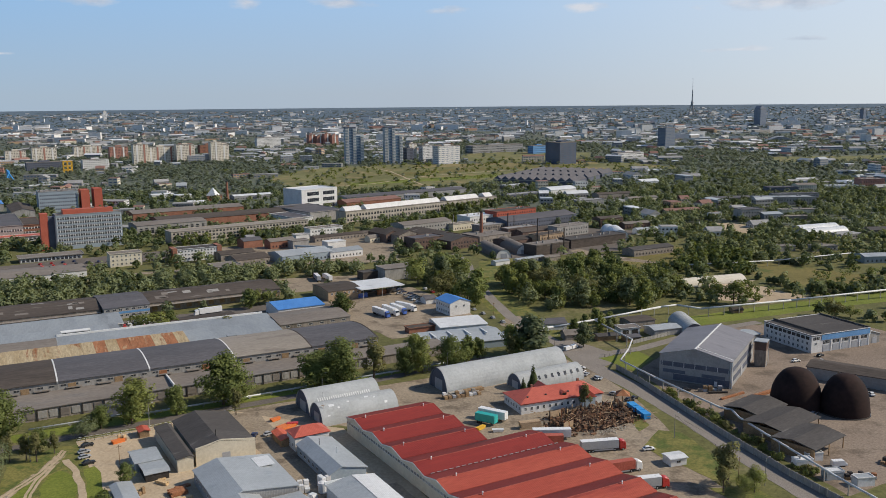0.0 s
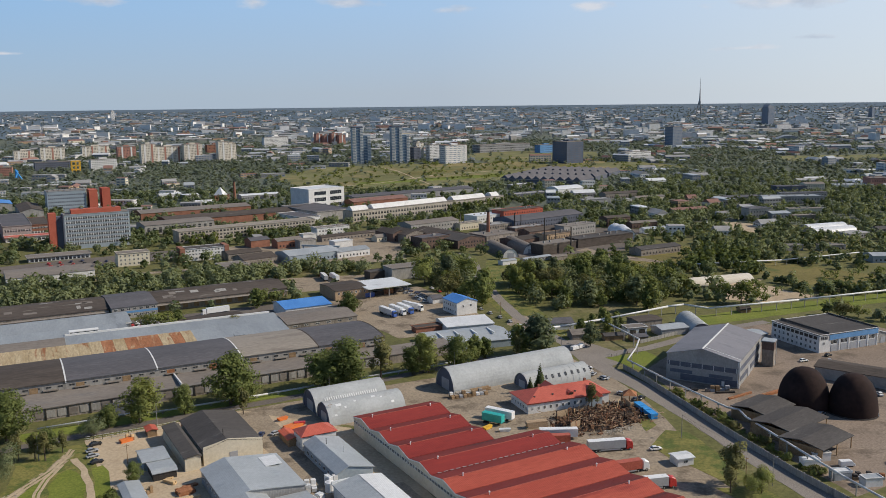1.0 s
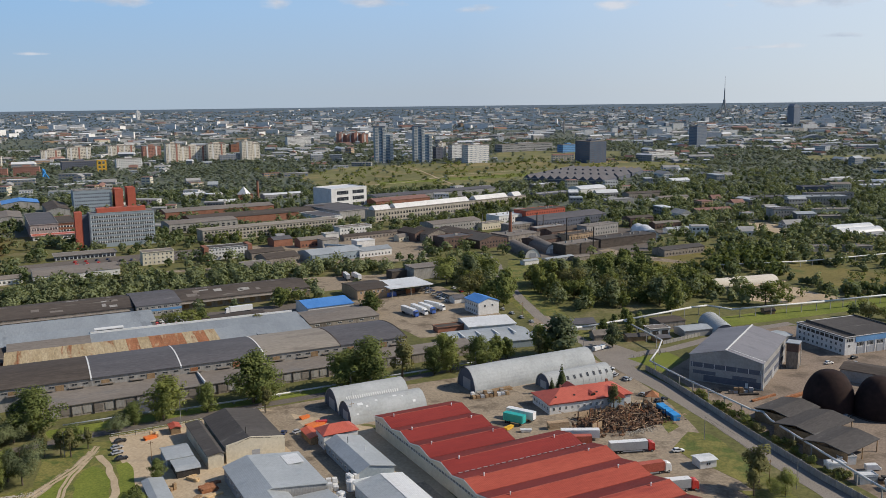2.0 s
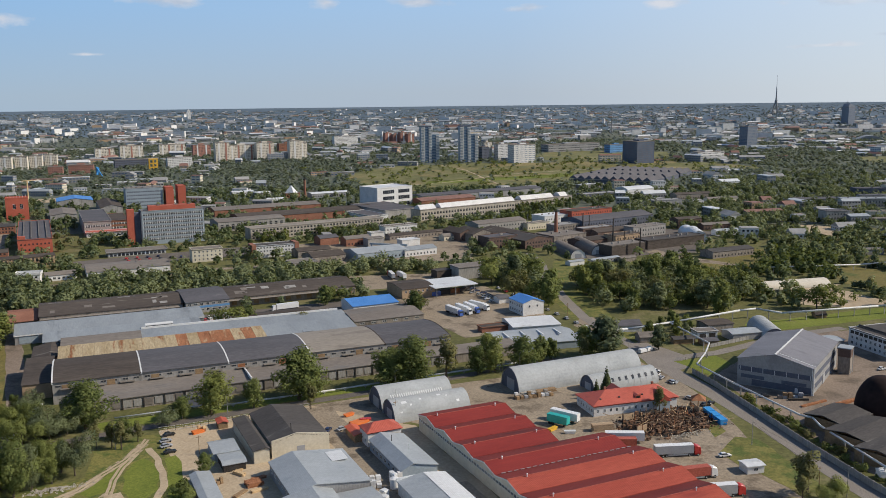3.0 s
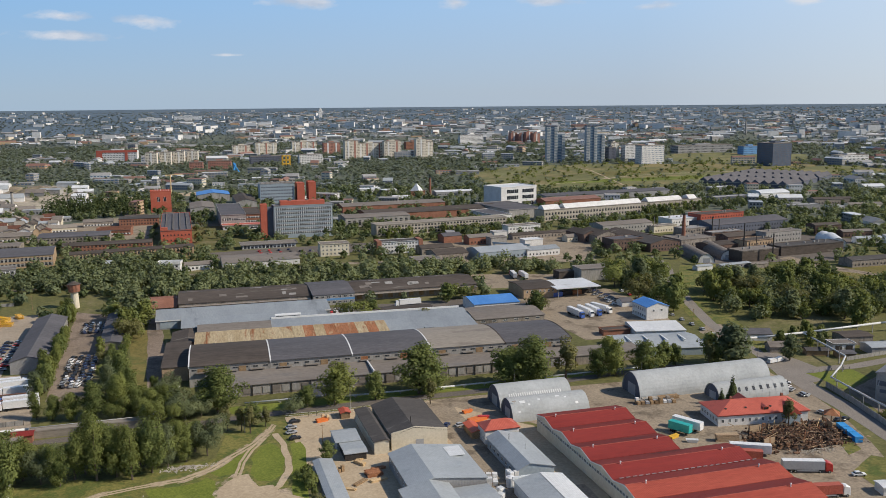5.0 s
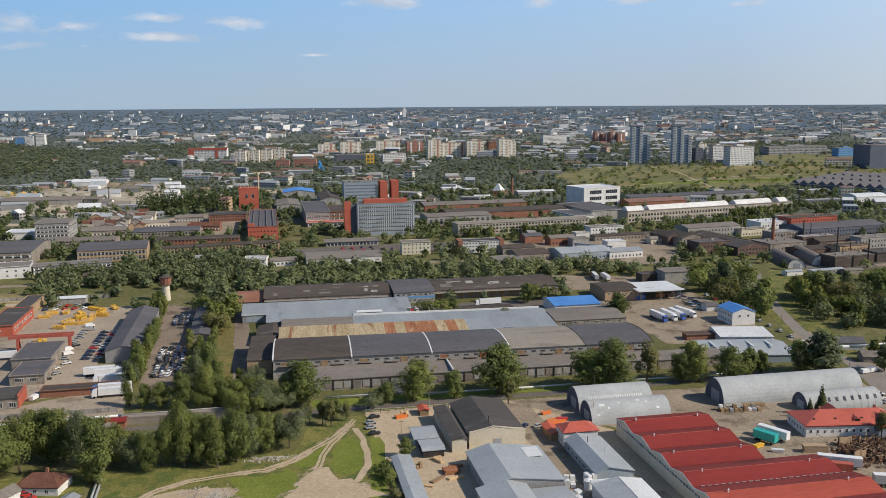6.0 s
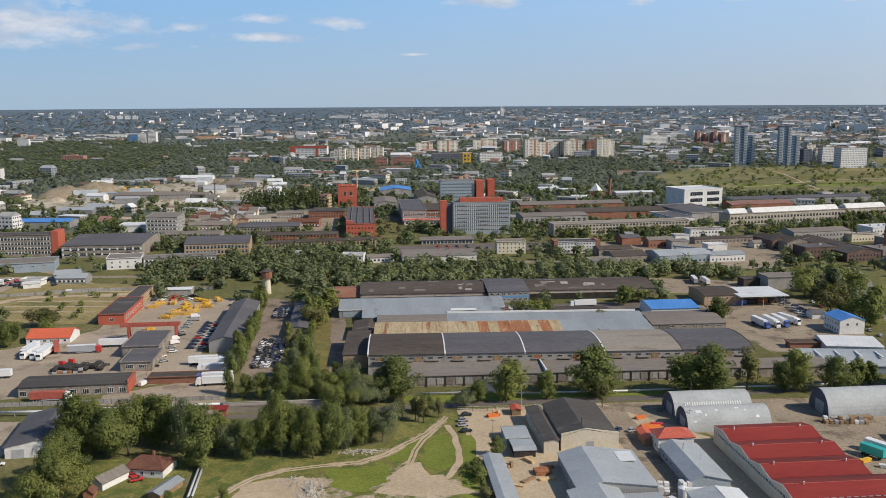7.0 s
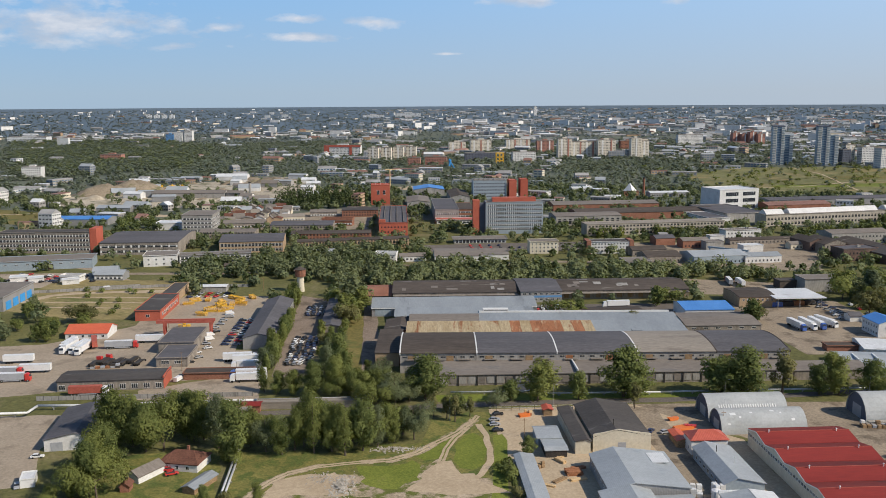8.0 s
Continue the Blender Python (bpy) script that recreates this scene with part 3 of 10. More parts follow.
def arch(name, u0, u1, v0, v1, h, label, group="", turn=0.0, skin=None, ends=None, rib=1.6, legs=0.0, ribbed=True):
    """A barrel-shaped hangar along u: ribbed steel skin, end walls, a door."""
    L, W = u1 - u0, v1 - v0
    ob = thing(name, (u0 + u1) / 2, (v0 + v1) / 2, label, "hangar", turn, group=group, size=(L, W))
    bm = bmesh.new()
    n, k = 20, max(2, round(L / rib))
    def curve(r):
        return [(-(W / 2 + r) * math.cos(math.pi * i / n), legs + (h - legs + r) * math.sin(math.pi * i / n)) for i in range(n + 1)]
    for inside in (False, True):
        prev = None
        for j in range(k):
            lift = -0.22 if inside else 0.05 if ribbed and j % 2 else 0.0
            for x in (-L / 2 + L * j / k, -L / 2 + L * (j + 1) / k):
                ring = [bm.verts.new((x, a, z)) for a, z in curve(lift)]
                if prev:
                    for i in range(n):
                        bm.faces.new((prev[i], prev[i + 1], ring[i + 1], ring[i]))
                prev = ring
        if not inside:
            outer = prev
        else:
            for i in range(n):
                bm.faces.new((outer[i], outer[i + 1], prev[i + 1], prev[i]))
    part("skin", bm, skin or HANGAR, ob)
    for s in (-1, 1):
        bm = bmesh.new()
        prism(bm, curve(-0.25) if not legs else [(-W / 2, 0)] + curve(-0.25) + [(W / 2, 0)], s * (L / 2 - 0.5) - 0.15, s * (L / 2 - 0.5) + 0.15)
        # Default slate ends: the shade on the end faces is in this colour.
        part("end_wall", bm, ends or SLATE_WALL, ob)
        bm = bmesh.new()
        box(bm, s * (L / 2 - 0.33) - 0.05, s * (L / 2 - 0.33) + 0.05, -W * 0.2, W * 0.2, 0, h * 0.5)
        part("door", bm, GREY_PAINT, ob)
    return ob


def patch(name, outline, material, label, z=0.02, rough=0.6, kind="structure", category="ground"):
    """A sheet of ground, with an uneven edge, from corners in the quarter's grid."""
    pts = []
    for i, (a, b) in enumerate(outline):
        c, d = outline[(i + 1) % len(outline)]
        n = max(1, round(math.hypot(c - a, d - b) / 4))
        for j in range(n):
            u, v = a + (c - a) * j / n, b + (d - b) * j / n
            if rough:
                w = noise.noise_vector((u * 0.13, v * 0.13, 3.0 + z * 50)) * rough * 1.5
                u, v = u + w.x, v + w.y
            pts.append((u, v))
    OPEN_GROUND.append((name, outline))
    mid = at(sum(p[0] for p in pts) / len(pts), sum(p[1] for p in pts) / len(pts), 0)
    bm = bmesh.new()
    top = [bm.verts.new(at(u, v, z) - mid) for u, v in pts]
    face = bm.faces.new(top)
    low = bmesh.ops.extrude_face_region(bm, geom=[face])
    for g in low["geom"]:
        if isinstance(g, bmesh.types.BMVert):
            g.co.z -= 0.3
    ob = new(name, mesh_of(bm, material, name))
    ob.location = mid
    return tagged(ob, label, category, kind=kind)


def path_strip(name, line, width, material, label, z=0.03, kind="structure", category="road", rough=0.3):
    """A road or track along a line of grid points."""
    left, right = [], []
    for i, (u, v) in enumerate(line):
        a, b = line[max(i - 1, 0)], line[min(i + 1, len(line) - 1)]
        d = Vector((b[0] - a[0], b[1] - a[1])).normalized()
        left.append((u - d.y * width / 2, v + d.x * width / 2))
        right.append((u + d.y * width / 2, v - d.x * width / 2))
    return patch(name, left + right[::-1], material, label, z, rough, kind, category)

# ---- ground ----
bm = bmesh.new()
rings = []
RADII = [0, 120, 240, 360, 480, 600, 750, 900, 1100, 1300, 1500, 1750, 2000, 2400, 2700, 3000, 3300, 3600, 3900, 4200, 4450, 4700, 4940]
for r in RADII:
    if r == 0:
        rings.append([bm.verts.new((0, 0, 0))])
        continue
    rings.append([bm.verts.new((r * math.cos(math.tau * i / 120), r * math.sin(math.tau * i / 120), rise(r))) for i in range(120)])
for j in range(1, len(rings)):
    for i in range(120):
        a, b = rings[j][i], rings[j][(i + 1) % 120]
        if j == 1:
            f = bm.faces.new((rings[0][0], a, b))
        else:
            f = bm.faces.new((rings[j - 1][i], a, b, rings[j - 1][(i + 1) % 120]))
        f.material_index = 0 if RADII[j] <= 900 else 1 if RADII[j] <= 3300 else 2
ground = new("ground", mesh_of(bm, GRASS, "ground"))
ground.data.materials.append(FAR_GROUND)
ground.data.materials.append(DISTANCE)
tagged(ground, "wide flat land of rough grass, town and far forest", "ground", kind="structure")

# paved and bare surfaces
path_strip("road", [(258, 330), (253, 312), (250.5, 300), (247.5, 276), (243, 253), (238, 230), (232, 208), (226, 184), (222, 165), (218, 140), (215, 110)], 9.0, ROAD, "grey asphalt street with worn edges beside a concrete fence", 0.05)
path_strip("road", [(252, 318), (270, 318), (290, 316), (316, 320), (340, 324), (380, 322)], 6.0, ROAD, "narrow grey asphalt lane between fences", 0.055)
path_strip("road", [(258, 326), (240, 334), (215, 341), (180, 340), (140, 336), (100, 336), (60, 336), (20, 335), (-10, 333), (-60, 331)], 5.0, ASPHALT, "dusty asphalt lane beside a grass verge", 0.045)
path_strip("road", [(255, 325), (261, 345), (266, 375), (272, 404), (287, 446), (303, 486), (314, 513), (334, 551), (352, 600)], 6.5, ROAD, "narrow asphalt street under trees", 0.062)
patch("pavement", [(155, 330), (248, 325), (245, 290), (238, 262), (226, 232), (205, 190), (200, 150), (172, 150), (172, 245), (150, 250), (122, 296), (90, 300), (88, 332)], DIRT, "dusty beige concrete yard round the hangars", 0.02)
patch("pavement", [(36, 245), (34, 330), (92, 332), (122, 292), (121, 200), (40, 200)], SAND, "sandy light-brown work yard", 0.024)
patch("pavement", [(60, 240), (88, 240), (88, 330), (100, 326), (100, 240), (118, 240), (118, 200), (60, 200)], DIRT, "worn concrete drive between sheds", 0.03)
patch("lawn", [(206, 222), (221, 231), (226, 224), (214, 180), (206, 190), (204, 210)], WEEDS, "dry green lawn beside the street", 0.06)
patch("lawn", [(226, 250), (218, 243), (214, 233), (222, 236)], WEEDS, "small dry grass verge", 0.06)
patch("lawn", [(200, 186), (212, 178), (210, 140), (196, 140)], WEEDS, "dry grass corner under trees", 0.064)
patch("lawn", [(14, 349), (210, 345), (210, 339), (14, 340)], LAWN, "mown green verge in front of the warehouses", 0.03)
patch("lawn", [(262, 314), (285, 313), (283, 300), (262, 290)], LAWN, "green lawn behind the pipe", 0.06)
patch("meadow", [(258, 345), (262, 375), (265, 404), (279, 446), (295, 486), (308, 515), (320, 508), (317, 486), (303, 446), (290, 404), (277, 375), (270, 345)], WEEDS, "mown verges beside a street under trees", 0.034)
patch("meadow", [(439, 515), (468, 515), (493, 501), (469, 471), (428, 460), (407, 462)], MEADOW, "dry yellow-green clearing behind a wood", 0.036)
patch("pavement", [(258, 344), (270, 350), (273, 320), (266, 305), (252, 301), (248, 316)], ROAD, "worn grey asphalt junction", 0.058)
patch("pavement", [(257, 391), (273, 407), (280, 396), (273, 374), (256, 371)], DIRT, "bare tan ground beside a street", 0.04)
patch("meadow", [(351, 562), (402, 551), (435, 530), (398, 510), (334, 477), (306, 486), (318, 512)], WEEDS, "rough grassy clearing in a wood", 0.036)
patch("lawn", [(330, 335), (430, 325), (520, 310), (520, 330), (430, 345), (340, 352)], LAWN, "green strip under the pipeline", 0.03)
patch("meadow", [(478, 362), (515, 350), (545, 370), (530, 440), (505, 446), (474, 402)], MEADOW, "yellowish dry meadow with shrubs", 0.025)
patch("pavement", [(194, 395), (250, 392), (262, 440), (262, 505), (200, 515), (190, 470)], DIRT, "brown-beige dusty loading yard", 0.03)
patch("pavement", [(262, 288), (345, 330), (420, 300), (420, 160), (232, 160), (252, 250)], STORE_YARD, "wide dusty storage yard", 0.02)
patch("pavement", [(-12, 512), (200, 505), (200, 465), (150, 465), (78, 460), (30, 490)], ASPHALT, "grey asphalt court between warehouses", 0.02)
patch("pavement", [(-18.5, 380), (-10, 384), (-14, 515), (-28, 512), (-21, 495)], STORE_YARD, "shaded asphalt drive beside the brick end wall", 0.03)
patch("meadow", [(-27, 380), (-19, 380), (-21, 500), (-29, 500)], MEADOW, "yellow dry grass strip", 0.034)
patch("pavement", [(-58, 378), (-42, 378), (-42, 530), (-62, 545)], STORE_YARD, "narrow parking lane packed with cars", 0.02)
patch("pavement", [(-200, 350), (-84, 378), (-64, 390), (-64, 420), (-82, 422), (-82, 545), (-150, 550), (-145, 475), (-180, 440), (-260, 430), (-260, 330)], PALE_YARD, "large beige lorry yard", 0.02)
patch("meadow", [(-130, 566), (-160, 600), (-236, 612), (-240, 520), (-180, 490), (-154, 490)], DRY_FIELD, "dry yellow field beside fences", 0.034)
patch("pavement", [(-112, 350), (-60, 347), (-60, 377), (-84, 377), (-112, 363)], PALE_YARD, "dusty strip before an old fence", 0.045, rough=1.5)
for k_ in range(5):
    path_strip("dirt_track", [(-222 + k_ * 3, 524 + k_ * 14), (-190, 522 + k_ * 14), (-160 + k_ * 3, 518 + k_ * 14)], 2.2, SAND, "bare sandy strip over a dry field", 0.06, category="track", rough=0.8)
path_strip("rail_bed", [(-260, 672), (-200, 628), (-120, 622), (-20, 640), (120, 650), (240, 632)], 8, DIRT, "bare gravel track bed", 0.06, category="track", rough=0.6)
patch("pavement", [(-298, 634), (-223, 634), (-195, 615), (-178, 596), (-202, 583), (-242, 582), (-278, 589)], PALE_YARD, "pale car park in front of a light hall", 0.024)
path_strip("dirt_track", [(-232, 538), (-222, 557), (-203, 564), (-171, 565), (-139, 567)], 6, SAND, "beige dirt road beside a dry field", 0.066, category="track", rough=0.8)
patch("pavement", [(-190, 336), (-122, 334), (-128, 300), (-118, 270), (-190, 250)], PALE_YARD, "pale dusty car park", 0.02)
patch("pavement", [(-45.2, 254.6), (-40.5, 264.8), (-28.5, 270.9), (-13.9, 272.7), (1.1, 275.3), (14.7, 282.0), (21.0, 264.2), (30.3, 265.8), (31.9, 249.6)], TRODDEN, "bare trodden ground with rubble and weeds", 0.02, rough=2.5)
patch("meadow", [(-58.3, 255.4), (-57.9, 292.7), (-42.1, 291.7), (-22.4, 290.4), (-6.8, 297.1), (6.4, 296.2), (10.2, 318.6), (30.6, 327.8), (41.1, 322.7), (33.8, 297.0), (31.9, 249.6)], WEEDS, "tall yellow-green weeds round a dirt track", 0.012, rough=2)
patch("lawn", [(26.0, 305.8), (28.8, 297.4), (29.1, 287.0), (26.9, 276.4), (22.5, 272.1), (18.3, 273.3), (16.9, 280.4), (18.9, 292.8), (22.4, 302.2)], LAWN, "green weedy oval between tracks", 0.05, rough=1.2)
patch("lawn", [(7.3, 293.5), (18.0, 304.7), (23.8, 310.0), (16.5, 292.9), (12.7, 282.1), (6.9, 279.6), (4.1, 284.6)], LAWN, "green weedy patch beside the dirt track", 0.048, rough=2.0)
patch("lawn", [(-16.9, 277.4), (-4.6, 278.5), (4.0, 281.3), (6.7, 274.0), (3.7, 265.4), (-2.7, 258.2), (-11.6, 261.3)], LAWN, "green weedy patch beside the dirt track", 0.046, rough=2.5)
patch("meadow", [(11.6, 279.3), (16.4, 279.0), (18.6, 269.7), (23.2, 269.4), (24.3, 261.5), (32.5, 254.3), (14.8, 253.9), (0.9, 258.0), (5.6, 267.4)], SAND, "bare sandy ground where tracks meet", 0.043, rough=1.6)
MAIN_TRACK = [(-48.5, 254.8), (-46.2, 261.0), (-43.0, 267.1), (-38.0, 273.3), (-29.1, 277.8), (-18.0, 280.3), (-4.6, 281.8), (4.1, 287.1), (12.4, 296.9), (20.2, 306.2), (27.0, 317.5), (29.2, 322.8)]
LEFT_TRACK = [(24.3, 310.5), (18.8, 300.8), (15.1, 290.4), (13.0, 280.7), (11.3, 271.5)]
RIGHT_TRACK = [(28.4, 313.2), (30.2, 301.6), (30.6, 289.4), (29.0, 278.2), (25.0, 268.3), (21.8, 263.3)]
patch("pavement", [(-45, 256), (-42, 266), (-35, 271), (-22, 273), (-17, 267), (-17, 254)], SAND, "pale sandy heap ground beside a track", 0.056, rough=2.5)
path_strip("dirt_track", MAIN_TRACK, 3.6, TRODDEN, "worn grassy dirt track", 0.052, category="track", rough=0.6)
for side_ in (-0.8, 0.8):
    path_strip("dirt_track", [(u - side_ * 0.5, v + side_ * 0.85) for u, v in MAIN_TRACK], 0.95, SAND, "sandy wheel rut of a dirt track", 0.06, category="track", rough=0.3)
    path_strip("dirt_track", [(u - side_ * 0.8, v + side_ * 0.4) for u, v in LEFT_TRACK], 0.9, SAND, "sandy wheel rut of a side track", 0.064, category="track", rough=0.3)
path_strip("dirt_track", RIGHT_TRACK, 2.2, SAND, "sandy dirt track round a green patch", 0.066, category="track", rough=0.7)
patch("pavement", [(60, 740), (180, 745), (170, 700), (90, 700), (30, 690), (20, 735)], ASPHALT, "car park before the office block", 0.02)
patch("pavement", [(190, 580), (250, 560), (245, 520), (190, 530)], DIRT, "bare brown yard with parked lorries", 0.02)
patch("pavement", [(370, 560), (470, 540), (560, 620), (480, 720), (380, 680)], ASPHALT, "grimy dark factory yard ground", 0.02)
patch("pavement", [(180, 610), (300, 600), (345, 690), (330, 720), (200, 735)], DIRT, "dusty ground between small works", 0.035, rough=3)
patch("pavement", [(-165, 845), (-30, 835), (-25, 1000), (-70, 1000), (-118, 960)], DIRT, "bare ground between brick works", 0.038, rough=3)
patch("meadow", [(440, 520), (520, 540), (530, 510), (470, 490)], MEADOW, "dry grass strip by the factory", 0.03)
patch("meadow", [(410, 1120), (620, 1080), (880, 1150), (1140, 1130), (1180, 1300), (1000, 1420), (820, 1540), (620, 1560), (470, 1420)], FIELD, "broad green-yellow field before the towers", 0.05, rough=6)
patch("meadow", [(1400, 1150), (1750, 1000), (1850, 1130), (1500, 1280)], FIELD, "yellow-green field among far trees", 0.05, rough=6)
patch("meadow", [(930, 1480), (1160, 1420), (1330, 1640), (1130, 1830), (990, 1680)], FIELD, "dry brown field with tracks", 0.06, rough=6)
patch("gravel_yard", [(-425, 1150), (-408, 1062), (-340, 1012), (-240, 1035), (-170, 1050), (-120, 1120), (-125, 1290), (-165, 1450), (-250, 1420), (-330, 1330), (-400, 1310), (-440, 1240)], PALE_SAND, "wide sandy gravel yard of a works", 0.05, rough=8)
patch("meadow", [(-460, 1035), (-440, 960), (-402, 905), (-350, 896), (-372, 985)], MEADOW, "dry yellow-green field with a sandy track", 0.05, rough=3)
path_strip("dirt_track", [(-450, 985), (-420, 985), (-385, 1010), (-360, 1040)], 3.5, SAND, "sandy track over a field", 0.09, category="track", rough=0.8)
patch("pavement", [(-178, 880), (-125, 885), (-118, 960), (-165, 1015), (-185, 960)], DIRT, "dusty lanes between small houses", 0.04, rough=4)
patch("pavement", [(402, 372), (428, 396), (422, 414), (470, 402), (456, 396), (455, 346), (420, 350)], SAND, "sandy yard before the tunnel hangar", 0.035, rough=2)
patch("pavement", [(640, 625), (625, 560), (632, 545), (662, 572), (676, 606)], SAND, "pale sandy yard among trees", 0.04, rough=3)
patch("pavement", [(436, 562), (432, 530), (452, 486), (462, 484), (448, 540), (450, 566)], DIRT, "pale dusty factory road", 0.045, rough=1)
patch("meadow", [(640, 1290), (860, 1330), (1010, 1290), (1030, 1330), (860, 1400), (680, 1360)], MEADOW, "ochre dry strip over the field", 0.09, rough=6)
patch("meadow", [(520, 1190), (760, 1190), (900, 1230), (760, 1240), (540, 1230)], LAWN, "fresh green strip over the field", 0.1, rough=6)
patch("meadow", [(760, 1440), (930, 1420), (990, 1370), (1100, 1330), (1130, 1370), (960, 1470), (800, 1510)], DRY_FIELD, "straw-coloured dry strip over the field", 0.095, rough=6)
path_strip("dirt_track", [(432, 1180), (560, 1200), (700, 1280), (860, 1300), (1050, 1240)], 4, SAND, "sandy track over the field", 0.12, category="track", rough=1)
path_strip("dirt_track", [(600, 1090), (640, 1230), (690, 1400), (705, 1560)], 3, SAND, "sandy path over the field", 0.13, category="track", rough=1)
for k, (u, v, a, b) in enumerate(((-80, 1200, 40, 30), (-230, 960, 40, 16), (20, 1240, 40, 26))):
    patch("gravel_yard", [(u - a, v - b * 0.4), (u - a * 0.3, v - b), (u + a * 0.8, v - b * 0.7), (u + a, v + b * 0.3), (u + a * 0.2, v + b), (u - a * 0.7, v + b * 0.8)], SAND, "sandy gravel yard among works", 0.05, rough=6)
patch("lawn", [(-102, 250), (-100, 292), (-64, 296), (-58, 252)], WEEDS, "green garden lawn round a cottage", 0.03, rough=1.5)
patch("lawn", [(32.7, 301.5), (29.9, 272.5), (27.1, 249.9), (31.9, 249.6), (37.5, 296.8), (36.6, 303.4)], LAWN, "green strip beside the yard fence", 0.03)

# ---- the red sawtooth hall ----
def red_hall():
    ob = thing("factory_hall", 121.5, 152, "long cream hall with many low red metal gables", "hall")
    FOOT.append((148, 219, 0.0, 27, 68))
    eave, ridge, bay = 6.0, 7.6, 15.0
    n = 9
    reach = [53, 53, 53, 53, 53, 49.5, 32, 32, 32]      # how far each bay runs along u
    for i in range(n):
        w, y0 = reach[i], i * bay
        bm = bmesh.new()
        prism(bm, [(y0, 0), (y0, eave), (y0 + bay / 2, ridge), (y0 + bay, eave), (y0 + bay, 0)], 0, w)
        part("wall", bm, CREAM, ob)
        bm = bmesh.new()
        prism(bm, [(y0 + 0.15, eave + 0.06), (y0 + bay / 2, ridge + 0.02), (y0 + bay / 2, ridge + 0.27), (y0 + 0.15, eave + 0.31)], -0.25, w + 0.3)
        part("roof", bm, ROOF_RED_FADED if i < 5 else ROOF_RED, ob, "lighter red corrugated slope")
        bm = bmesh.new()
        prism(bm, [(y0 + bay / 2, ridge + 0.02), (y0 + bay - 0.15, eave + 0.06), (y0 + bay - 0.15, eave + 0.31), (y0 + bay / 2, ridge + 0.27)], -0.25, w + 0.3)
        # Far slopes get a darker, browner red than the near ones.
        part("roof", bm, ROOF_RED_DARK, ob, "darker brownish-red corrugated slope")
        bm = bmesh.new()
        box(bm, -0.3, w + 0.35, y0 + bay / 2 - 0.14, y0 + bay / 2 + 0.14, ridge + 0.26, ridge + 0.36)
        part("ridge_cap", bm, RED_TARP, ob, "pale red ridge flashing")
        bm = bmesh.new()
        prism(bm, [(y0, eave - 0.1), (y0 + bay / 2, ridge - 0.1), (y0 + bay, eave - 0.1), (y0 + bay, eave + 0.2), (y0 + bay / 2, ridge + 0.2), (y0, eave + 0.2)], -0.4, -0.26)
        part("fascia", bm, FRAME, ob)
        for x in (w * 0.12, w * 0.86):
            bm = bmesh.new()
            tube(bm, (x, y0 + bay / 2 - 0.6, ridge), (x, y0 + bay / 2 - 0.6, ridge + 1.0), 0.16)
            tube(bm, (x, y0 + bay / 2 - 0.6, ridge + 1.0), (x, y0 + bay / 2 - 0.6, ridge + 1.25), 0.32, 0.1)
            part("roof_vent", bm, FRAME, ob, "small white roof vent")
        for k in range(8):
            window(ob, -0.01, y0 + bay * (k + 0.5) / 8, 3.9, 1.35, 1.15, "l")
    for k in range(22):
        bm = bmesh.new()
        box(bm, 2 + k * 2.25, 3.4 + k * 2.25, bay * 5 - 0.2, bay * 5 + 0.2, eave + 0.42, eave + 0.52)
        part("snow_guard", bm, CLADDING, ob, "pale sheet in the valley gutter")


red_hall()

# ---- sheds round the hall ----
cream = shed("workshop", 66, 86, 285, 318, 5.2, 7.6, ROOF_DARK, CREAM, "cream workshop with a low charcoal felt roof", ridge="v", ridge_at=0.4)
front = bmesh.new()
prism(front, [(-10.2, 0), (-10.2, 6.4), (-6.5, 7.0), (-1.5, 8.0), (4.5, 7.0), (10.2, 6.2), (10.2, 0)], -16.9, -16.52, "y")
part("gable_wall", front, CREAM, cream, "stepped cream front wall")
part("door", made(box, -1.4, 1.4, -17.0, -16.91, 0, 3.2), GREY_PAINT, cream)
part("flue", made(tube, (-2, -12, 7), (-2, -12, 10), 0.15), DARK_IRON, cream)
shed("workshop", 59.3, 64.6, 283, 317, 4.6, 5.2, ROOF_DARK, CREAM, "narrow lean-to with charcoal roof", ridge="v", ridge_at=0.8)
silver = shed("workshop", 61.8, 86.5, 244, 271.5, 4.6, 6.8, ROOF_METAL, CLADDING, "pale grey metal workshop with a low pitched roof", ridge="v", ridge_at=0.31)
row_of_windows(silver, 6, -13, 13, -12.36, 2.0, 1.5, 1.1, "l")
part("skylight", made(box, 5.5, 11.0, 3, 11, 5.72, 5.85), ROOF_WHITE, silver, "whiter roof sheets")
shed("workshop", 58.5, 74, 222, 243.6, 4.4, 6.4, ROOF_METAL, CLADDING, "pale grey metal workshop annexe", ridge="v", ridge_at=0.6)
shed("shelter", 74.6, 86, 226, 242, 3.2, 4.0, ROOF_METAL, CLADDING, "low grey lean-to shelter", ridge="u", ridge_at=0.5)
cot = shed("office_house", 98.8, 111.5, 279.8, 288.0, 5.0, 5.4, ROOF_TILE, PLASTER, "small white house with a red hipped roof", ridge="u")
hip = bmesh.new()
c4 = [hip.verts.new(p) for p in ((-6.9, -4.7, 5.3), (6.9, -4.7, 5.3), (6.9, 4.7, 5.3), (-6.9, 4.7, 5.3), (-2.6, 0, 7.6), (2.6, 0, 7.6))]
for f in ((0, 1, 5, 4), (1, 2, 5), (2, 3, 4, 5), (3, 0, 4), (3, 2, 1, 0)):
    hip.faces.new([c4[i] for i in f])
part("hip_roof", hip, ROOF_TILE, cot, "bright red hipped tin roof")
row_of_windows(cot, 3, -5, 5, -4.11, 1.2, 1.0, 1.3)
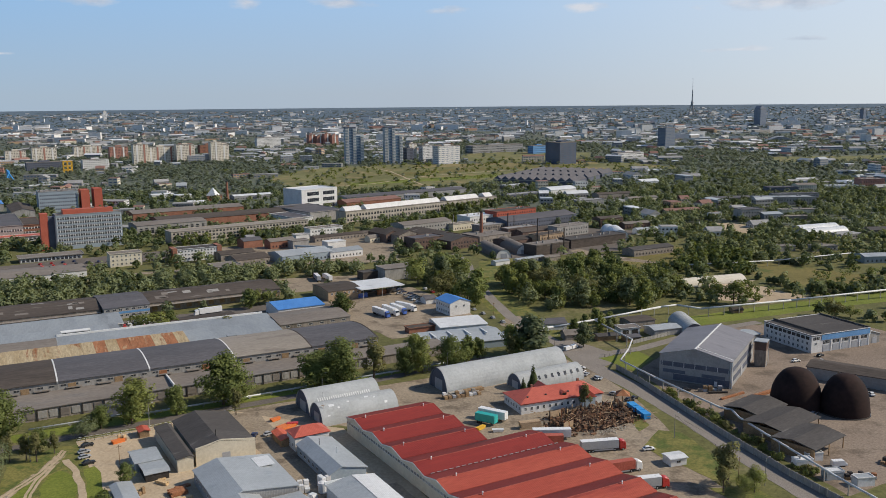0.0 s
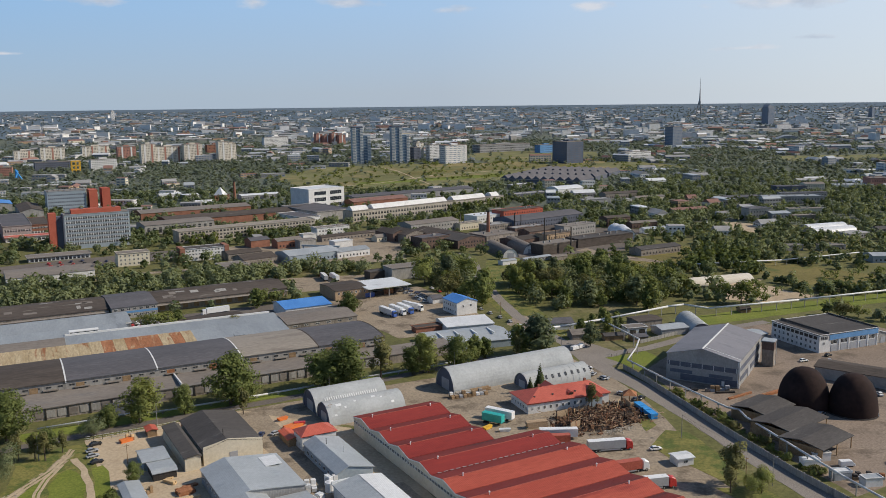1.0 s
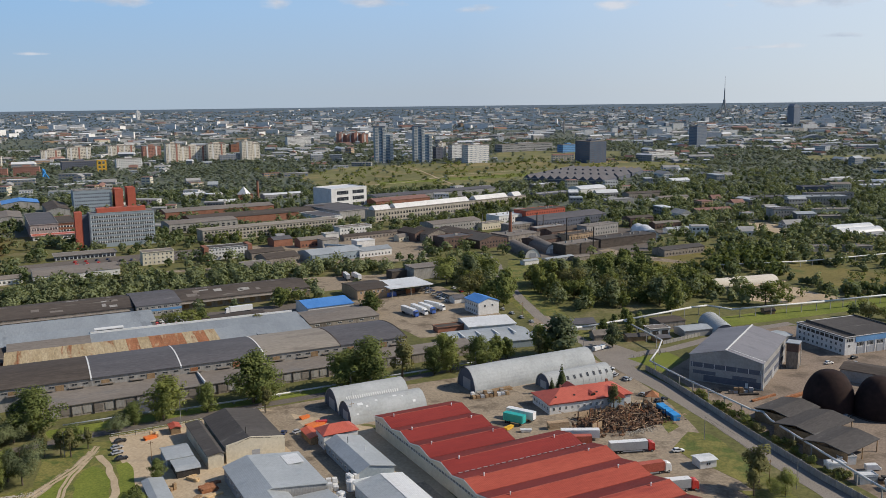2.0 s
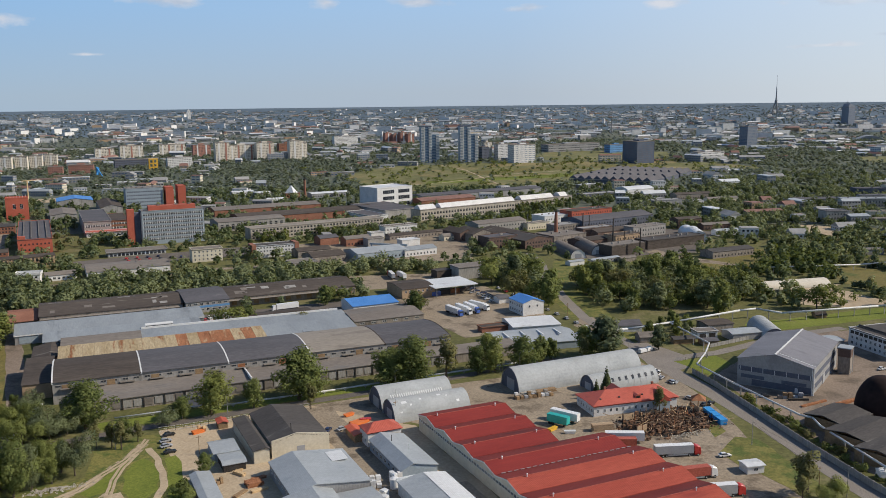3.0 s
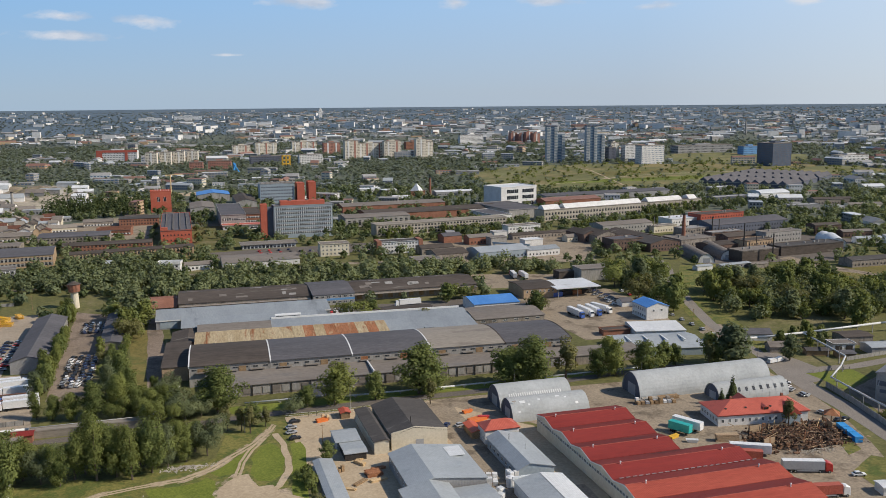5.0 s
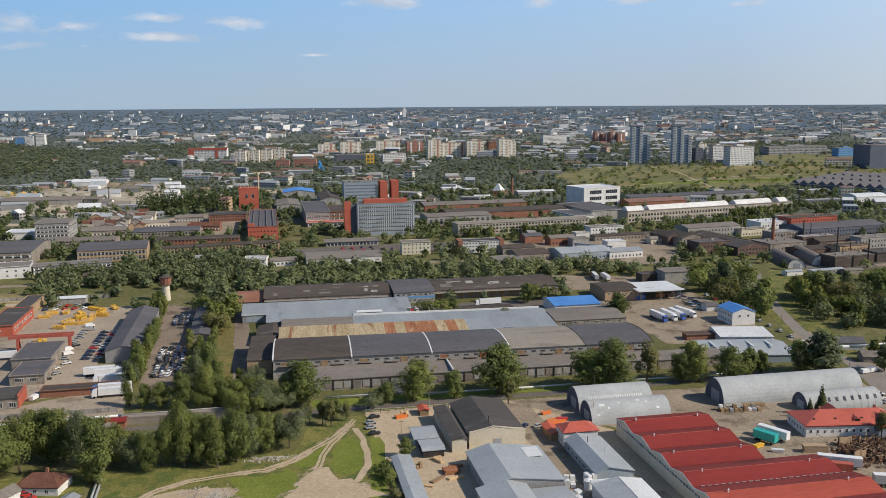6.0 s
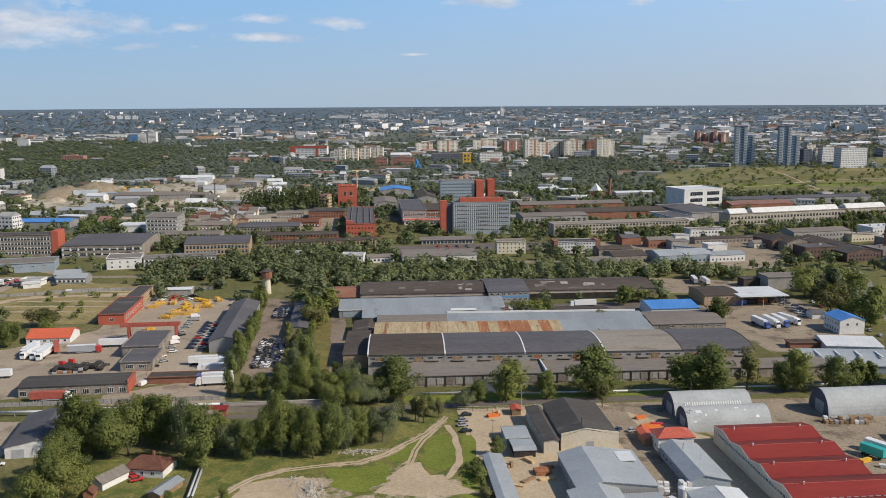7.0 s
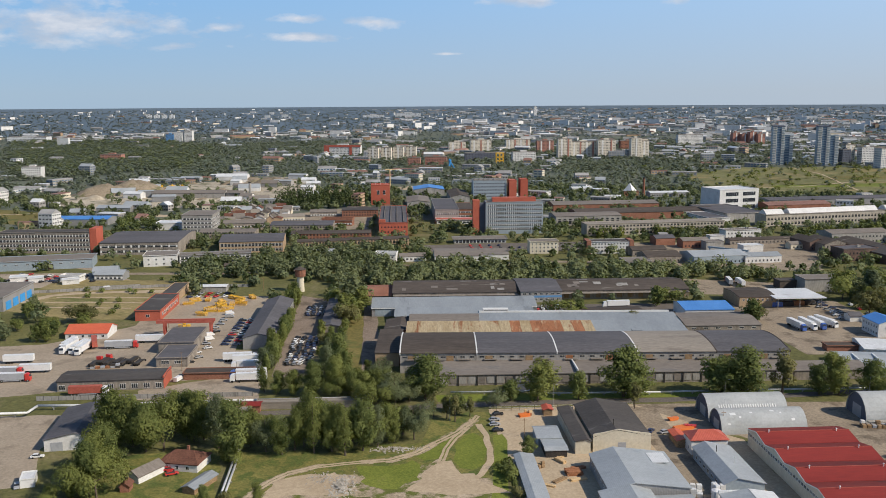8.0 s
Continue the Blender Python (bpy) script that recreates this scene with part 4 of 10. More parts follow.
row_of_windows(cot, 2, -3.4, 3.4, -6.36, 1.2, 1.0, 1.3, "l")
longcot = shed("workshop", 98.5, 111, 247.5, 277, 3.8, 5.7, ROOF_METAL, BLUE_GREY, "long low building with a grey metal roof", ridge="v", ridge_at=0.32)
row_of_windows(longcot, 7, -13, 13, -6.26, 1.2, 1.6, 1.2, "l")
part("flue", made(tube, (-1.5, 6, 5.4), (-1.5, 6, 8.0), 0.12), DARK_IRON, longcot)
part("flue", made(tube, (1.5, -2, 5.0), (1.5, -2, 7.2), 0.12), FRAME, longcot)
shed("shelter", 96, 100, 286, 296, 2.6, 3.2, ROOF_ORANGE, WOOD, "small shelter with an orange-red roof", ridge="v")
shed("shelter", 47.4, 55.8, 290.5, 302, 3.0, 3.5, ROOF_METAL, BLUE_GREY, "small open shelter with a pale metal roof", ridge="u", ridge_at=0.8)
shed("shelter", 48.6, 56, 280.5, 290, 2.6, 3.1, ROOF_METAL, DARK_IRON, "low lean-to with a pale metal roof", ridge="u", ridge_at=0.2)
shed("shelter", 37.5, 43.5, 236, 278, 2.4, 3.0, ROOF_METAL, BLUE_GREY, "long narrow shed with a pale grey roof", ridge="v", ridge_at=0.3)
shed("booth", 54.6, 58, 321, 326, 2.4, 2.9, ROOF_TILE, WOOD, "small red booth beside a gate", ridge="v")

# ---- hangars ----
arch("hangar", 116, 148, 297.0, 310.5, 7.4, "weathered grey steel barrel hangar", "barrel hangars", ribbed=False)
arch("hangar", 116, 147, 311.0, 326.0, 8.2, "weathered pale steel barrel hangar", "barrel hangars", ribbed=False)
arch("hangar", 174.5, 237, 305.5, 321.0, 9.4, "long pale steel barrel hangar", "barrel hangars", ribbed=False)
back_hangar = [o for o in scene.objects if o.name.startswith("hangar") and o.parent is None and "pale steel barrel" in o.get("label", "")][0]
for k in range(24):
    a_ = radians(38)
    part("skylight", made(box, -0.22, 0.22, -0.85, 0.85, -0.03, 0.05), ROOF_WHITE, back_hangar, where=Matrix.Translation((-11 + k * 0.95, -7.55 * math.cos(a_), 8.25 * math.sin(a_))) @ Matrix.Rotation(radians(49), 4, "X"))
front_hangar = [o for o in scene.objects if o.name.startswith("hangar") and o.parent is None and "weathered grey steel" in o.get("label", "")][0]
for x_, a_, w_, d_ in ((-11, 62, 2.2, 1.2), (-8.5, 50, 0.8, 0.8), (-4, 66, 1.0, 0.7), (4, 72, 1.6, 0.8), (7, 64, 0.7, 0.6), (11, 40, 1.2, 0.9), (-13, 30, 1.0, 0.6)):
    c_, s_ = math.cos(radians(a_)), math.sin(radians(a_))
    part("roof_patch", made(box, -w_ / 2, w_ / 2, -d_ / 2, d_ / 2, 0.0, 0.05), ROOF_WHITE, front_hangar, "bright mended patch", where=Matrix.Translation((x_, -6.75 * c_, 7.4 * s_)) @ Matrix.Rotation(math.atan2(c_ / 6.75, s_ / 7.4), 4, "X"))
short = arch("hangar", 203, 236, 292.5, 303.5, 6.3, "short pale steel barrel hangar with side windows", "barrel hangars")
for k in range(8):
    bm = bmesh.new()
    box(bm, -0.5, 0.5, -0.08, 0.08, 0, 1.7)
    part("skylight", bm, GLASS, short, where=Matrix.Translation((-10 + k * 3.4, -4.75, 3.4)) @ Matrix.Rotation(radians(-35), 4, "X"))

# ---- red-roofed house with the burnt yard ----
red_house = shed("office_house", 187.9, 223.9, 267.2, 282.2, 3.9, 4.2, ROOF_TILE, PLASTER, "white single-storey house with a red tin roof", ridge="u", turn=-8, over=0.5)
hip = bmesh.new()
c4 = [hip.verts.new(p) for p in ((-18.7, -8.2, 4.35), (18.7, -8.2, 4.35), (18.7, 8.2, 4.35), (-18.7, 8.2, 4.35), (-9.5, 0, 7.7), (12.5, 0, 7.7))]
for f in ((0, 1, 5, 4), (1, 2, 5), (2, 3, 4, 5), (3, 0, 4), (3, 2, 1, 0)):
    hip.faces.new([c4[i] for i in f])
part("hip_roof", hip, ROOF_TILE, red_house, "faded red hipped tin roof")
part("dormer", made(prism, [(-2.6, 4.4), (-2.6, 5.2), (0, 7.0), (2.6, 5.2), (2.6, 4.4)], 2.0, 8.8, "y"), ROOF_TILE, red_house, where=Matrix.Translation((-2, 0, 0)))
part("dormer", made(prism, [(-1.2, 5.0), (-1.2, 5.9), (0, 6.6), (1.2, 5.9), (1.2, 5.0)], -6.4, -2.4, "y"), ROOF_TILE, red_house, where=Matrix.Translation((1.5, 0, 0)))
# Thin black panel paints the shade inside the dormer.
part("dormer_window", made(box, 0.6, 2.4, -6.46, -6.41, 5.1, 6.0), CHAR, red_house, "black panel painted as a dormer opening")
part("porch_gable", made(prism, [(-3.4, 4.0), (0, 7.0), (3.4, 4.0)], -10.6, -3.0, "y"), ROOF_TILE, red_house, "red gabled porch roof", where=Matrix.Translation((10.5, 0, 0)))
part("porch_wall", made(box, 7.6, 13.4, -10.2, -7.5, 0, 3.98), BLUE_GREY, red_house, "blue-grey porch wall")
for u_ in (-14, -6, 4):
    part("roof_hatch", made(box, u_ - 0.3, u_ + 0.3, -5.2, -4.6, 5.6, 6.1), ROOF_DARK, red_house)
for u_ in (-9.0, 12.0):
    part("chimney", made(box, u_ - 0.4, u_ + 0.4, 1.0, 1.8, 6.6, 8.3), BRICK, red_house)
row_of_windows(red_house, 9, -17.5, 6.5, -7.51, 1.3, 1.0, 1.4)
row_of_windows(red_house, 6, -7, 7, -18.01, 1.3, 1.0, 1.4, "l")

# ---- the long warehouse rows ----
lean = shed("warehouse", 8, 170, 358.8, 376.8, 4.7, 5.5, ROOF_ASH, OLD_WALL, "long low warehouse lean-to with a grey roof", ridge="u", ridge_at=0.98, turn=-1.0, over=0.5)
for k in range(40):
    x = -79 + k * 4.05
    bm = bmesh.new()
    box(bm, x - 1.6, x + 1.6, -9.2, -9.02, 0.9, 3.7)
    part("panel", bm, CONCRETE if k % 3 else ROOF_ASH, lean)
for k in range(20):
    part("post", made(box, -81 + k * 8.1, -80.6 + k * 8.1, -9.5, -9.1, 0, 4.5), DARK_IRON, lean)
part("fire_wall", made(box, -13.3, -12.7, -9, 9, 4.7, 6.4), FRAME, lean, "pale dividing parapet")
shed("warehouse", 170.5, 204, 357, 370, 4.2, 5.0, ROOF_ASH, OLD_WALL, "low warehouse end with a grey roof", ridge="u", ridge_at=0.9, turn=-1.0)

row = thing("warehouse", 88, 392.5, "long warehouse row with curved felt roofs and white dividers", "warehouse", -2.6, size=(184, 37))
edges = [-88, -53.5, -17.5, 18.5, 54, 87]
for k in range(5):
    x0, x1 = edges[k], edges[k + 1]
    arc = [(-17.5 + 35 * i / 10, 9.3 + 1.7 * (1 - (2 * i / 10 - 1) ** 2)) for i in range(11)]
    bm = bmesh.new()
    prism(bm, [(-17.5, 0)] + arc + [(17.5, 0)], x0 + 0.01, x1 - 0.01)
    part("wall", bm, CONCRETE, row)
    bm = bmesh.new()
    out = [(-18.1, 9.2)] + arc[1:-1] + [(18.1, 9.2)]
    prism(bm, [(a, b + 0.03) for a, b in out] + [(a, b + 0.25) for a, b in out[::-1]], x0 + 0.3, x1 - 0.3)
    part("roof", bm, (ROOF_BROWN, ROOF_SLATE, ROOF_SLATE, ROOF_TAN, ROOF_SLATE)[k], row, ("brown felt roof", "slate grey roof", "slate grey roof", "ash grey roof", "slate grey roof")[k])
    n = 8
    for i in range(n):
        window(row, x0 + (x1 - x0) * (i + 0.5) / n, -17.52, 7.0, 2.2, 0.9, frame_mat=CONCRETE)
    for i in range(3):
        x = x0 + (x1 - x0) * (i + 0.5) / 3
        part("canopy", made(box, x - 3, x + 3, -19.0, -17.51, 6.3, 6.5), ROOF_ASH, row, "small loading canopy")
    for i in range(2):
        x = x0 + (x1 - x0) * (i + 0.3) / 2
        part("door", made(box, x - 1.6, x + 1.6, -17.62, -17.51, 5.7, 8.0), RUST if k == 2 else WOOD, row)
for k, x in enumerate(edges):
    arc = [(-17.9 + 35.8 * i / 10, 9.55 + 1.8 * (1 - (2 * i / 10 - 1) ** 2)) for i in range(11)]
    bm = bmesh.new()
    prism(bm, arc + [(a, b - 0.9) for a, b in arc[::-1]], x - 0.28, x + 0.28)
    part("fire_wall", bm, (FRAME, FRAME, FRAME, FRAME, ROOF_BROWN, ROOF_BROWN)[k], row, "white curved dividing parapet" if k < 4 else "dark curved dividing parapet")
brick_end = shed("warehouse", -11, 0.0, 390, 430, 6.4, 7.4, ROOF_BROWN, BRICK_TAN, "tan brick end building with a dark roof", ridge="u", ridge_at=0.97, turn=-3)
shed("warehouse", -8, 8, 436, 462, 4.0, 5.6, ROOF_BROWN, BRICK, "dark-roofed brick link building", ridge="v", ridge_at=0.5, turn=-3)

rusty = thing("warehouse", 50, 427, "warehouse strip with a yellowed and rusty sheet roof", "warehouse", -3, size=(96, 30))
part("wall", made(prism, [(-9.5, 0), (-9.5, 7.2), (9.5, 8.6), (9.5, 0)], -47, 47), OLD_WALL, rusty)
for k in range(18):
    x0 = -47.3 + k * 5.25
    material = RUST if k in (10, 12, 13, 14, 16) else RUSTY
    step = 0.05 * (k % 2)
    part("roof_sheet", made(prism, [(-9.9, 7.25 + step), (9.8, 8.7 + step), (9.8, 8.9 + step), (-9.9, 7.45 + step)], x0, x0 + 5.2), material, rusty, "yellowed sheet" if material is RUSTY else "rust-brown sheet")
shed("warehouse", 5, 41.5, 446, 467, 5.5, 7.4, ROOF_ASH, CONCRETE, "warehouse with an ash grey roof", ridge="u", ridge_at=0.6, turn=-3)
shed("warehouse", 42, 148, 445, 464, 5.0, 6.2, ROOF_ZINC, CONCRETE, "long warehouse with a pale grey metal roof", ridge="u", ridge_at=0.9, turn=-3)
shed("warehouse", 97.5, 145, 417.5, 444, 5.0, 6.6, ROOF_ZINC, CONCRETE, "warehouse with a pale blue-grey metal roof", ridge="u", ridge_at=0.9, turn=-3)
light = shed("warehouse", -16, 78, 485, 512, 5.0, 7.0, ROOF_ZINC, CLADDING, "long warehouse with a pale blue-grey metal roof", ridge="u", ridge_at=0.6, turn=-1.5)
shed("warehouse", -3, 74, 467.5, 484.4, 4.2, 5.4, ROOF_ZINC, CLADDING, "low metal-roofed warehouse annexe", ridge="u", ridge_at=0.95, turn=-1.5)
for k in range(9):
    part("wall_panel", made(box, -45 + k * 10.2, -36 + k * 10.2, -13.66, -13.52, 0.6, 4.2), PALE_SHEET if k % 2 else BLUE_GREY, light, "pale sheet wall panel")
part("eaves_strip", made(box, -47.3, 47.3, -14.05, -13.92, 4.55, 5.1), FRAME, light, "white eaves strip")
glass_box = thing("roof_lantern", 52.5, 471, "white-framed glazed roof lantern", "lantern", -3)
part("lantern", made(box, -7, 7, -2.0, 2.0, 0, 7.2), FRAME, glass_box)
part("glazing", made(box, -6.6, 6.6, -2.08, -2.01, 5.2, 6.8), GLASS, glass_box)
for u_, v_, w_, z_ in ((95, 444.6, 104, 6.0), (121, 417.2, 46, 5.7), (95, 464.4, 104, 6.9)):
    gut = thing("roof_gutter", u_, v_, "pale sheet gutter along a roof edge", "gutter", -3, group="roof gutters")
    part("trough", made(box, -w_ / 2, w_ / 2, -0.35, 0.35, 0, z_), FRAME, gut)
hatch = thing("roof_dormer", 118, 420.5, "black block standing for an open roof dormer", "dormer", -3)
# Solid black block: the shade in the recess is its colour.
part("opening", made(box, -2.2, 2.2, -1.6, 1.6, 0, 7.0), CHAR, hatch)
part("lid", made(box, -2.5, 2.5, -1.9, 1.9, 7.0, 7.2), ROOF_ZINC, hatch)
dark_l = shed("warehouse", -4, 72.5, 521, 558, 5.6, 8.2, ROOF_BROWN, OLD_WALL, "long old warehouse with a patched dark felt roof", ridge="u", turn=-1.5)
dark_m = shed("warehouse", 73, 98, 515, 555, 6.6, 8.4, ROOF_SLATE, CONCRETE, "two-storey grey warehouse block with slate roof", ridge="u", ridge_at=0.6, turn=-0.5)
row_of_windows(dark_m, 7, -12, 12, -20.01, 1.2, 2.0, 1.3)
row_of_windows(dark_m, 7, -12, 12, -20.01, 4.6, 2.0, 1.3)
part("band", made(box, -12.5, 12.5, -20.1, -20.01, 3.0, 4.2), BLUE_WALL, dark_m, "blue painted band")
dark_r = shed("warehouse", 98.5, 178, 521, 556, 5.6, 8.2, ROOF_BROWN, OLD_WALL, "long old warehouse with a patched dark felt roof", ridge="u", turn=-0.5)
for ob_, L_ in ((dark_l, 76), (dark_r, 79)):
    W_ = 37 if ob_ is dark_l else 35
    part("loading_canopy", made(box, -L_ / 2, L_ / 2, -W_ / 2 - 3.5, -W_ / 2 - 0.5, 4.3, 4.5), OLD_WALL, ob_, "pale loading canopy edge")
    for k in range(12):
        x = -L_ / 2 + L_ * (k + 0.5) / 12
        part("door", made(box, x - 1.5, x + 1.5, -W_ / 2 - 0.1, -W_ / 2 - 0.02, 1.0, 3.8), WOOD, ob_)
for ob_, W_, n_ in ((dark_l, 37, 12), (dark_r, 35, 16)):
    for k in range(n_):
        x, y = random.uniform(-36, 34), random.uniform(2.0, 14.0) * random.choice((-1, -1, 1))
        w, d = random.uniform(2, 7), random.uniform(1.5, 5)
        z = 8.2 - abs(y) * 2.6 / (W_ / 2)
        tilt = Matrix.Translation((x, y, z + 0.29)) @ Matrix.Rotation(math.atan2(2.6, W_ / 2) * (1 if y < 0 else -1), 4, "X")
        part("roof_patch", made(box, -w / 2, w / 2, -d / 2, d / 2, 0, 0.04), ROOF_ASH if k % 3 else CONCRETE, ob_, "paler mended patch", where=tilt)
shed("warehouse", -21, -5, 524, 556, 3.6, 5.6, BRICK, OLD_WALL, "low building with a reddish roof", ridge="u", turn=-1.5)
inner = shed("warehouse", 99, 135, 467, 483, 4.0, 4.8, ROOF_BROWN, OLD_WALL, "old low brick store with peeling walls", ridge="u", turn=-1)
row_of_windows(inner, 9, -16, 16, -8.01, 1.2, 1.8, 1.5)
blue_grey = shed("warehouse", 148.5, 188, 435, 463, 4.6, 6.0, ROOF_ASH, OLD_WALL, "low warehouse with an ash grey roof", ridge="u", turn=-0.5)
row_of_windows(blue_grey, 6, -19, 19, -14.01, 2.8, 2.4, 1.0)
shed("warehouse", 158, 185.5, 466, 488, 5.4, 7.0, ROOF_BLUE, PLASTER, "hall with a bright blue sheet roof", ridge="u", ridge_at=0.7, turn=-0.5)

verge_hut = shed("kiosk", 45.7, 55.7, 351.2, 355.2, 3.4, 3.9, ROOF_SLATE, SLATE_WALL, "small dark kiosk before the warehouse", ridge="flat", over=0.2)
part("post", made(box, 5.3, 6.0, -2.2, -1.6, 0, 3.6), CONCRETE, verge_hut)
# ---- loading yard ----
yard_office = shed("office_house", 199, 221, 493, 519, 6.0, 7.2, ROOF_BROWN, BRICK_TAN, "two-storey tan brick office with dark roof", ridge="u")
row_of_windows(yard_office, 7, -10, 10, -13.01, 3.6, 1.2, 1.5)
canopy = thing("loading_canopy", 233, 500, "wide white canopy roof on columns", "canopy", size=(32, 28))
part("roof", made(box, -15, 15, -13.5, 13.5, 6.0, 6.5), ROOF_WHITE, canopy)
for x in (-13, 0, 13):
    for y in (-12, 12):
        part("column", made(tube, (x, y, 0), (x, y, 6.0), 0.25), CONCRETE, canopy)
blue_house = shed("office_house", 243.5, 257, 422, 438, 7.2, 9.4, ROOF_BLUE, PLASTER, "white two-storey house with a blue hipped roof", ridge="v")
for z in (1.2, 4.4):
    row_of_windows(blue_house, 6, -7.5, 7.5, -6.76, z, 1.1, 1.5, "l")
row_of_windows(blue_house, 2, -5, 5, -8.01, 4.4, 1.2, 1.4)
shed("warehouse", 221, 247, 387, 407, 3.6, 4.6, ROOF_WHITE, PLASTER, "low building with a white sheet roof", ridge="u", ridge_at=0.8, turn=-12)
patchy = shed("warehouse", 199, 240, 357, 384, 3.6, 5.2, ROOF_METAL, BLUE_GREY, "workshop with a patched pale metal roof", ridge="u", ridge_at=0.6, turn=-10)
for k in range(4):
    part("roof_vent", made(box, -15 + k * 9, -14.2 + k * 9, -6, 4, 5.35, 5.9), ROOF_WHITE, patchy, "raised white skylight strip")
stack = shed("store", 206, 221, 399, 405, 2.6, 2.9, ROOF_BROWN, BRICK, "low brown store building", ridge="flat", turn=-4)
ruin = shed("office_house", 256, 281, 531, 545, 8.0, 8.5, ROOF_ASH, CONCRETE, "grey two-storey ruin with empty windows", ridge="flat")
for z in (1.5, 5.0):
    row_of_windows(ruin, 3, 1, 12, -7.01, z, 1.5, 1.5, mullions=0)
    row_of_windows(ruin, 3, -6, 6, 12.51, z, 1.5, 1.5, "r", mullions=0)
shed("booth", 246, 253, 455, 462, 3.0, 4.6, ROOF_SLATE, PLASTER, "small hut with a grey roof", ridge="u")

# ---- the storage yard beyond the pipeline ----
hall_r = shed("storage_hall", 268.7, 316.7, 260.4, 290.8, 11.4, 15.0, ROOF_MAUVE, PALE_SHEET, "large grey sheet-clad hall with a pale ridge", ridge="u", turn=30.8)
for z, hh, y0_, y1_ in ((6.3, 2.0, -14.6, 14.6), (0.5, 2.6, -14.6, 9.0), (3.4, 1.5, 4.0, 13.6), (3.2, 1.4, -12.8, -3.0)):
    part("wall_band", made(box, -24.12, -23.98, y0_, y1_, z, z + hh), SLATE_WALL, hall_r, "dark glazed band")
for z, x0_, x1_ in ((6.3, -23.0, 22.0), (2.0, -20.0, -6.0), (2.0, 0.0, 20.0)):
    part("wall_band", made(box, x0_, x1_, -15.32, -15.18, z, z + 2.0), SLATE_WALL, hall_r, "dark glazed band")
for k in range(7):
    part("mullion", made(box, -24.2, -24.1, -14.3 + k * 4.7, -14.1 + k * 4.7, 6.3, 8.3), FRAME, hall_r)
part("ridge_cap", made(box, -24.5, 24.5, -0.35, 0.35, 15.24, 15.42), FRAME, hall_r, "pale ridge strip")
part("roof_joint", made(prism, [(-15.5, 11.56), (-0.4, 15.2), (-0.4, 15.34), (-15.5, 11.7)], -21.6, -21.2), FRAME, hall_r, "pale joint strip across the roof")
for s_ in (-1, 1):
    part("verge", made(prism, [(s_ * 15.5, 11.35), (0, 15.15), (0, 15.36), (s_ * 15.5, 11.56)], -24.52, -24.42), GREY_PAINT, hall_r, "thin grey verge strip")
part("downpipe", made(tube, (-24.0, -15.5, 0), (-24.0, -15.5, 11.2), 0.22, 0.22, 8), FRAME, hall_r, "pale downpipe at the corner")
part("downpipe", made(tube, (-24.3, -14.9, 0), (-24.3, -14.9, 11.2), 0.15, 0.15, 8), FRAME, hall_r, "pale downpipe at the corner")
part("door", made(box, -5, -1, -15.4, -15.2, 0, 4.4), GREY_PAINT, hall_r)
part("door", made(box, -24.25, -24.0, -9.6, -8.4, 0, 2.2), FRAME, hall_r)
stair = thing("stair_tower", 317.6, 267.2, "weathered tan stair tower with a dark brick top", "tower", 30.8, size=(5.6, 5.0))
part("wall", made(box, -2.8, 2.8, -2.5, 2.5, 0, 7.6), OLD_WALL, stair, "weathered tan lower wall")
part("wall", made(box, -2.9, 2.9, -2.6, 2.6, 7.6, 11.4), SOOTY, stair, "dark brick upper wall")
part("roof", made(box, -3.2, 3.2, -2.9, 2.9, 11.4, 11.75), ROOF_METAL, stair, "pale metal roof")
part("door", made(box, -0.6, 0.6, -2.62, -2.5, 0, 2.1), GREY_PAINT, stair)
part("downpipe", made(tube, (2.7, -2.75, 0), (2.7, -2.75, 11.3), 0.12, 0.12, 6), FRAME, stair)

office_r = shed("office_building", 354.1, 391.1, 265, 296.4, 8.3, 8.75, ROOF_DARK, PLASTER, "white two-storey office with garages and dark roof", ridge="flat", turn=-7, over=0.25)
part("roof_step", made(box, -12.9, -12.3, -15.6, 15.6, 8.8, 9.7), ROOF_DARK, office_r, "dark upstand between two roofs")
part("roof_step", made(box, 18.0, 18.7, -15.6, 15.6, 8.8, 9.3), ROOF_DARK, office_r, "dark roof edge")
part("fascia", made(box, -12.3, 18.7, -15.95, -15.72, 5.9, 8.7), BLUE_WALL, office_r, "blue cladding band")
# A flat dark strip stands for the loggia; no recess is built.
part("loggia", made(box, -18.62, -18.51, -15.0, 15.0, 6.2, 7.7), DARK_IRON, office_r, "flat dark strip for the loggia under the eaves")
for k in range(11):
    part("post", made(box, -18.8, -18.62, -15.0 + k * 2.95, -14.6 + k * 2.95, 6.2, 7.75), FRAME, office_r)
for z in (1.0, 3.7):
    row_of_windows(office_r, 10, -14.6, 14.6, -18.51, z, 1.25, 1.5, "l")
window(office_r, -15.6, -15.71, 6.1, 4.2, 1.7, mullions=3)
window(office_r, -15.9, -15.71, 3.6, 1.4, 1.5)
for k in range(5):
    x = -9.2 + k * 6.1
    part("garage_door", made(box, x - 2.0, x + 2.0, -15.86, -15.71, 0, 3.3), GREY_PAINT, office_r, "grey roller door")
    part("pier", made(box, x + 2.75, x + 3.35, -15.98, -15.71, 0, 5.85), PLASTER, office_r)
    window(office_r, x, -15.71, 3.7, 4.2, 1.9, mullions=4)
annexe = shed("lean_to", 391.6, 398.5, 263.5, 274, 4.6, 6.4, ROOF_WHITE, CONCRETE, "white-roofed lean-to against an office", ridge="v", ridge_at=0.12, turn=-7)
part("door", made(box, -1.5, 1.5, -5.4, -5.26, 0, 3.0), GREY_PAINT, annexe)
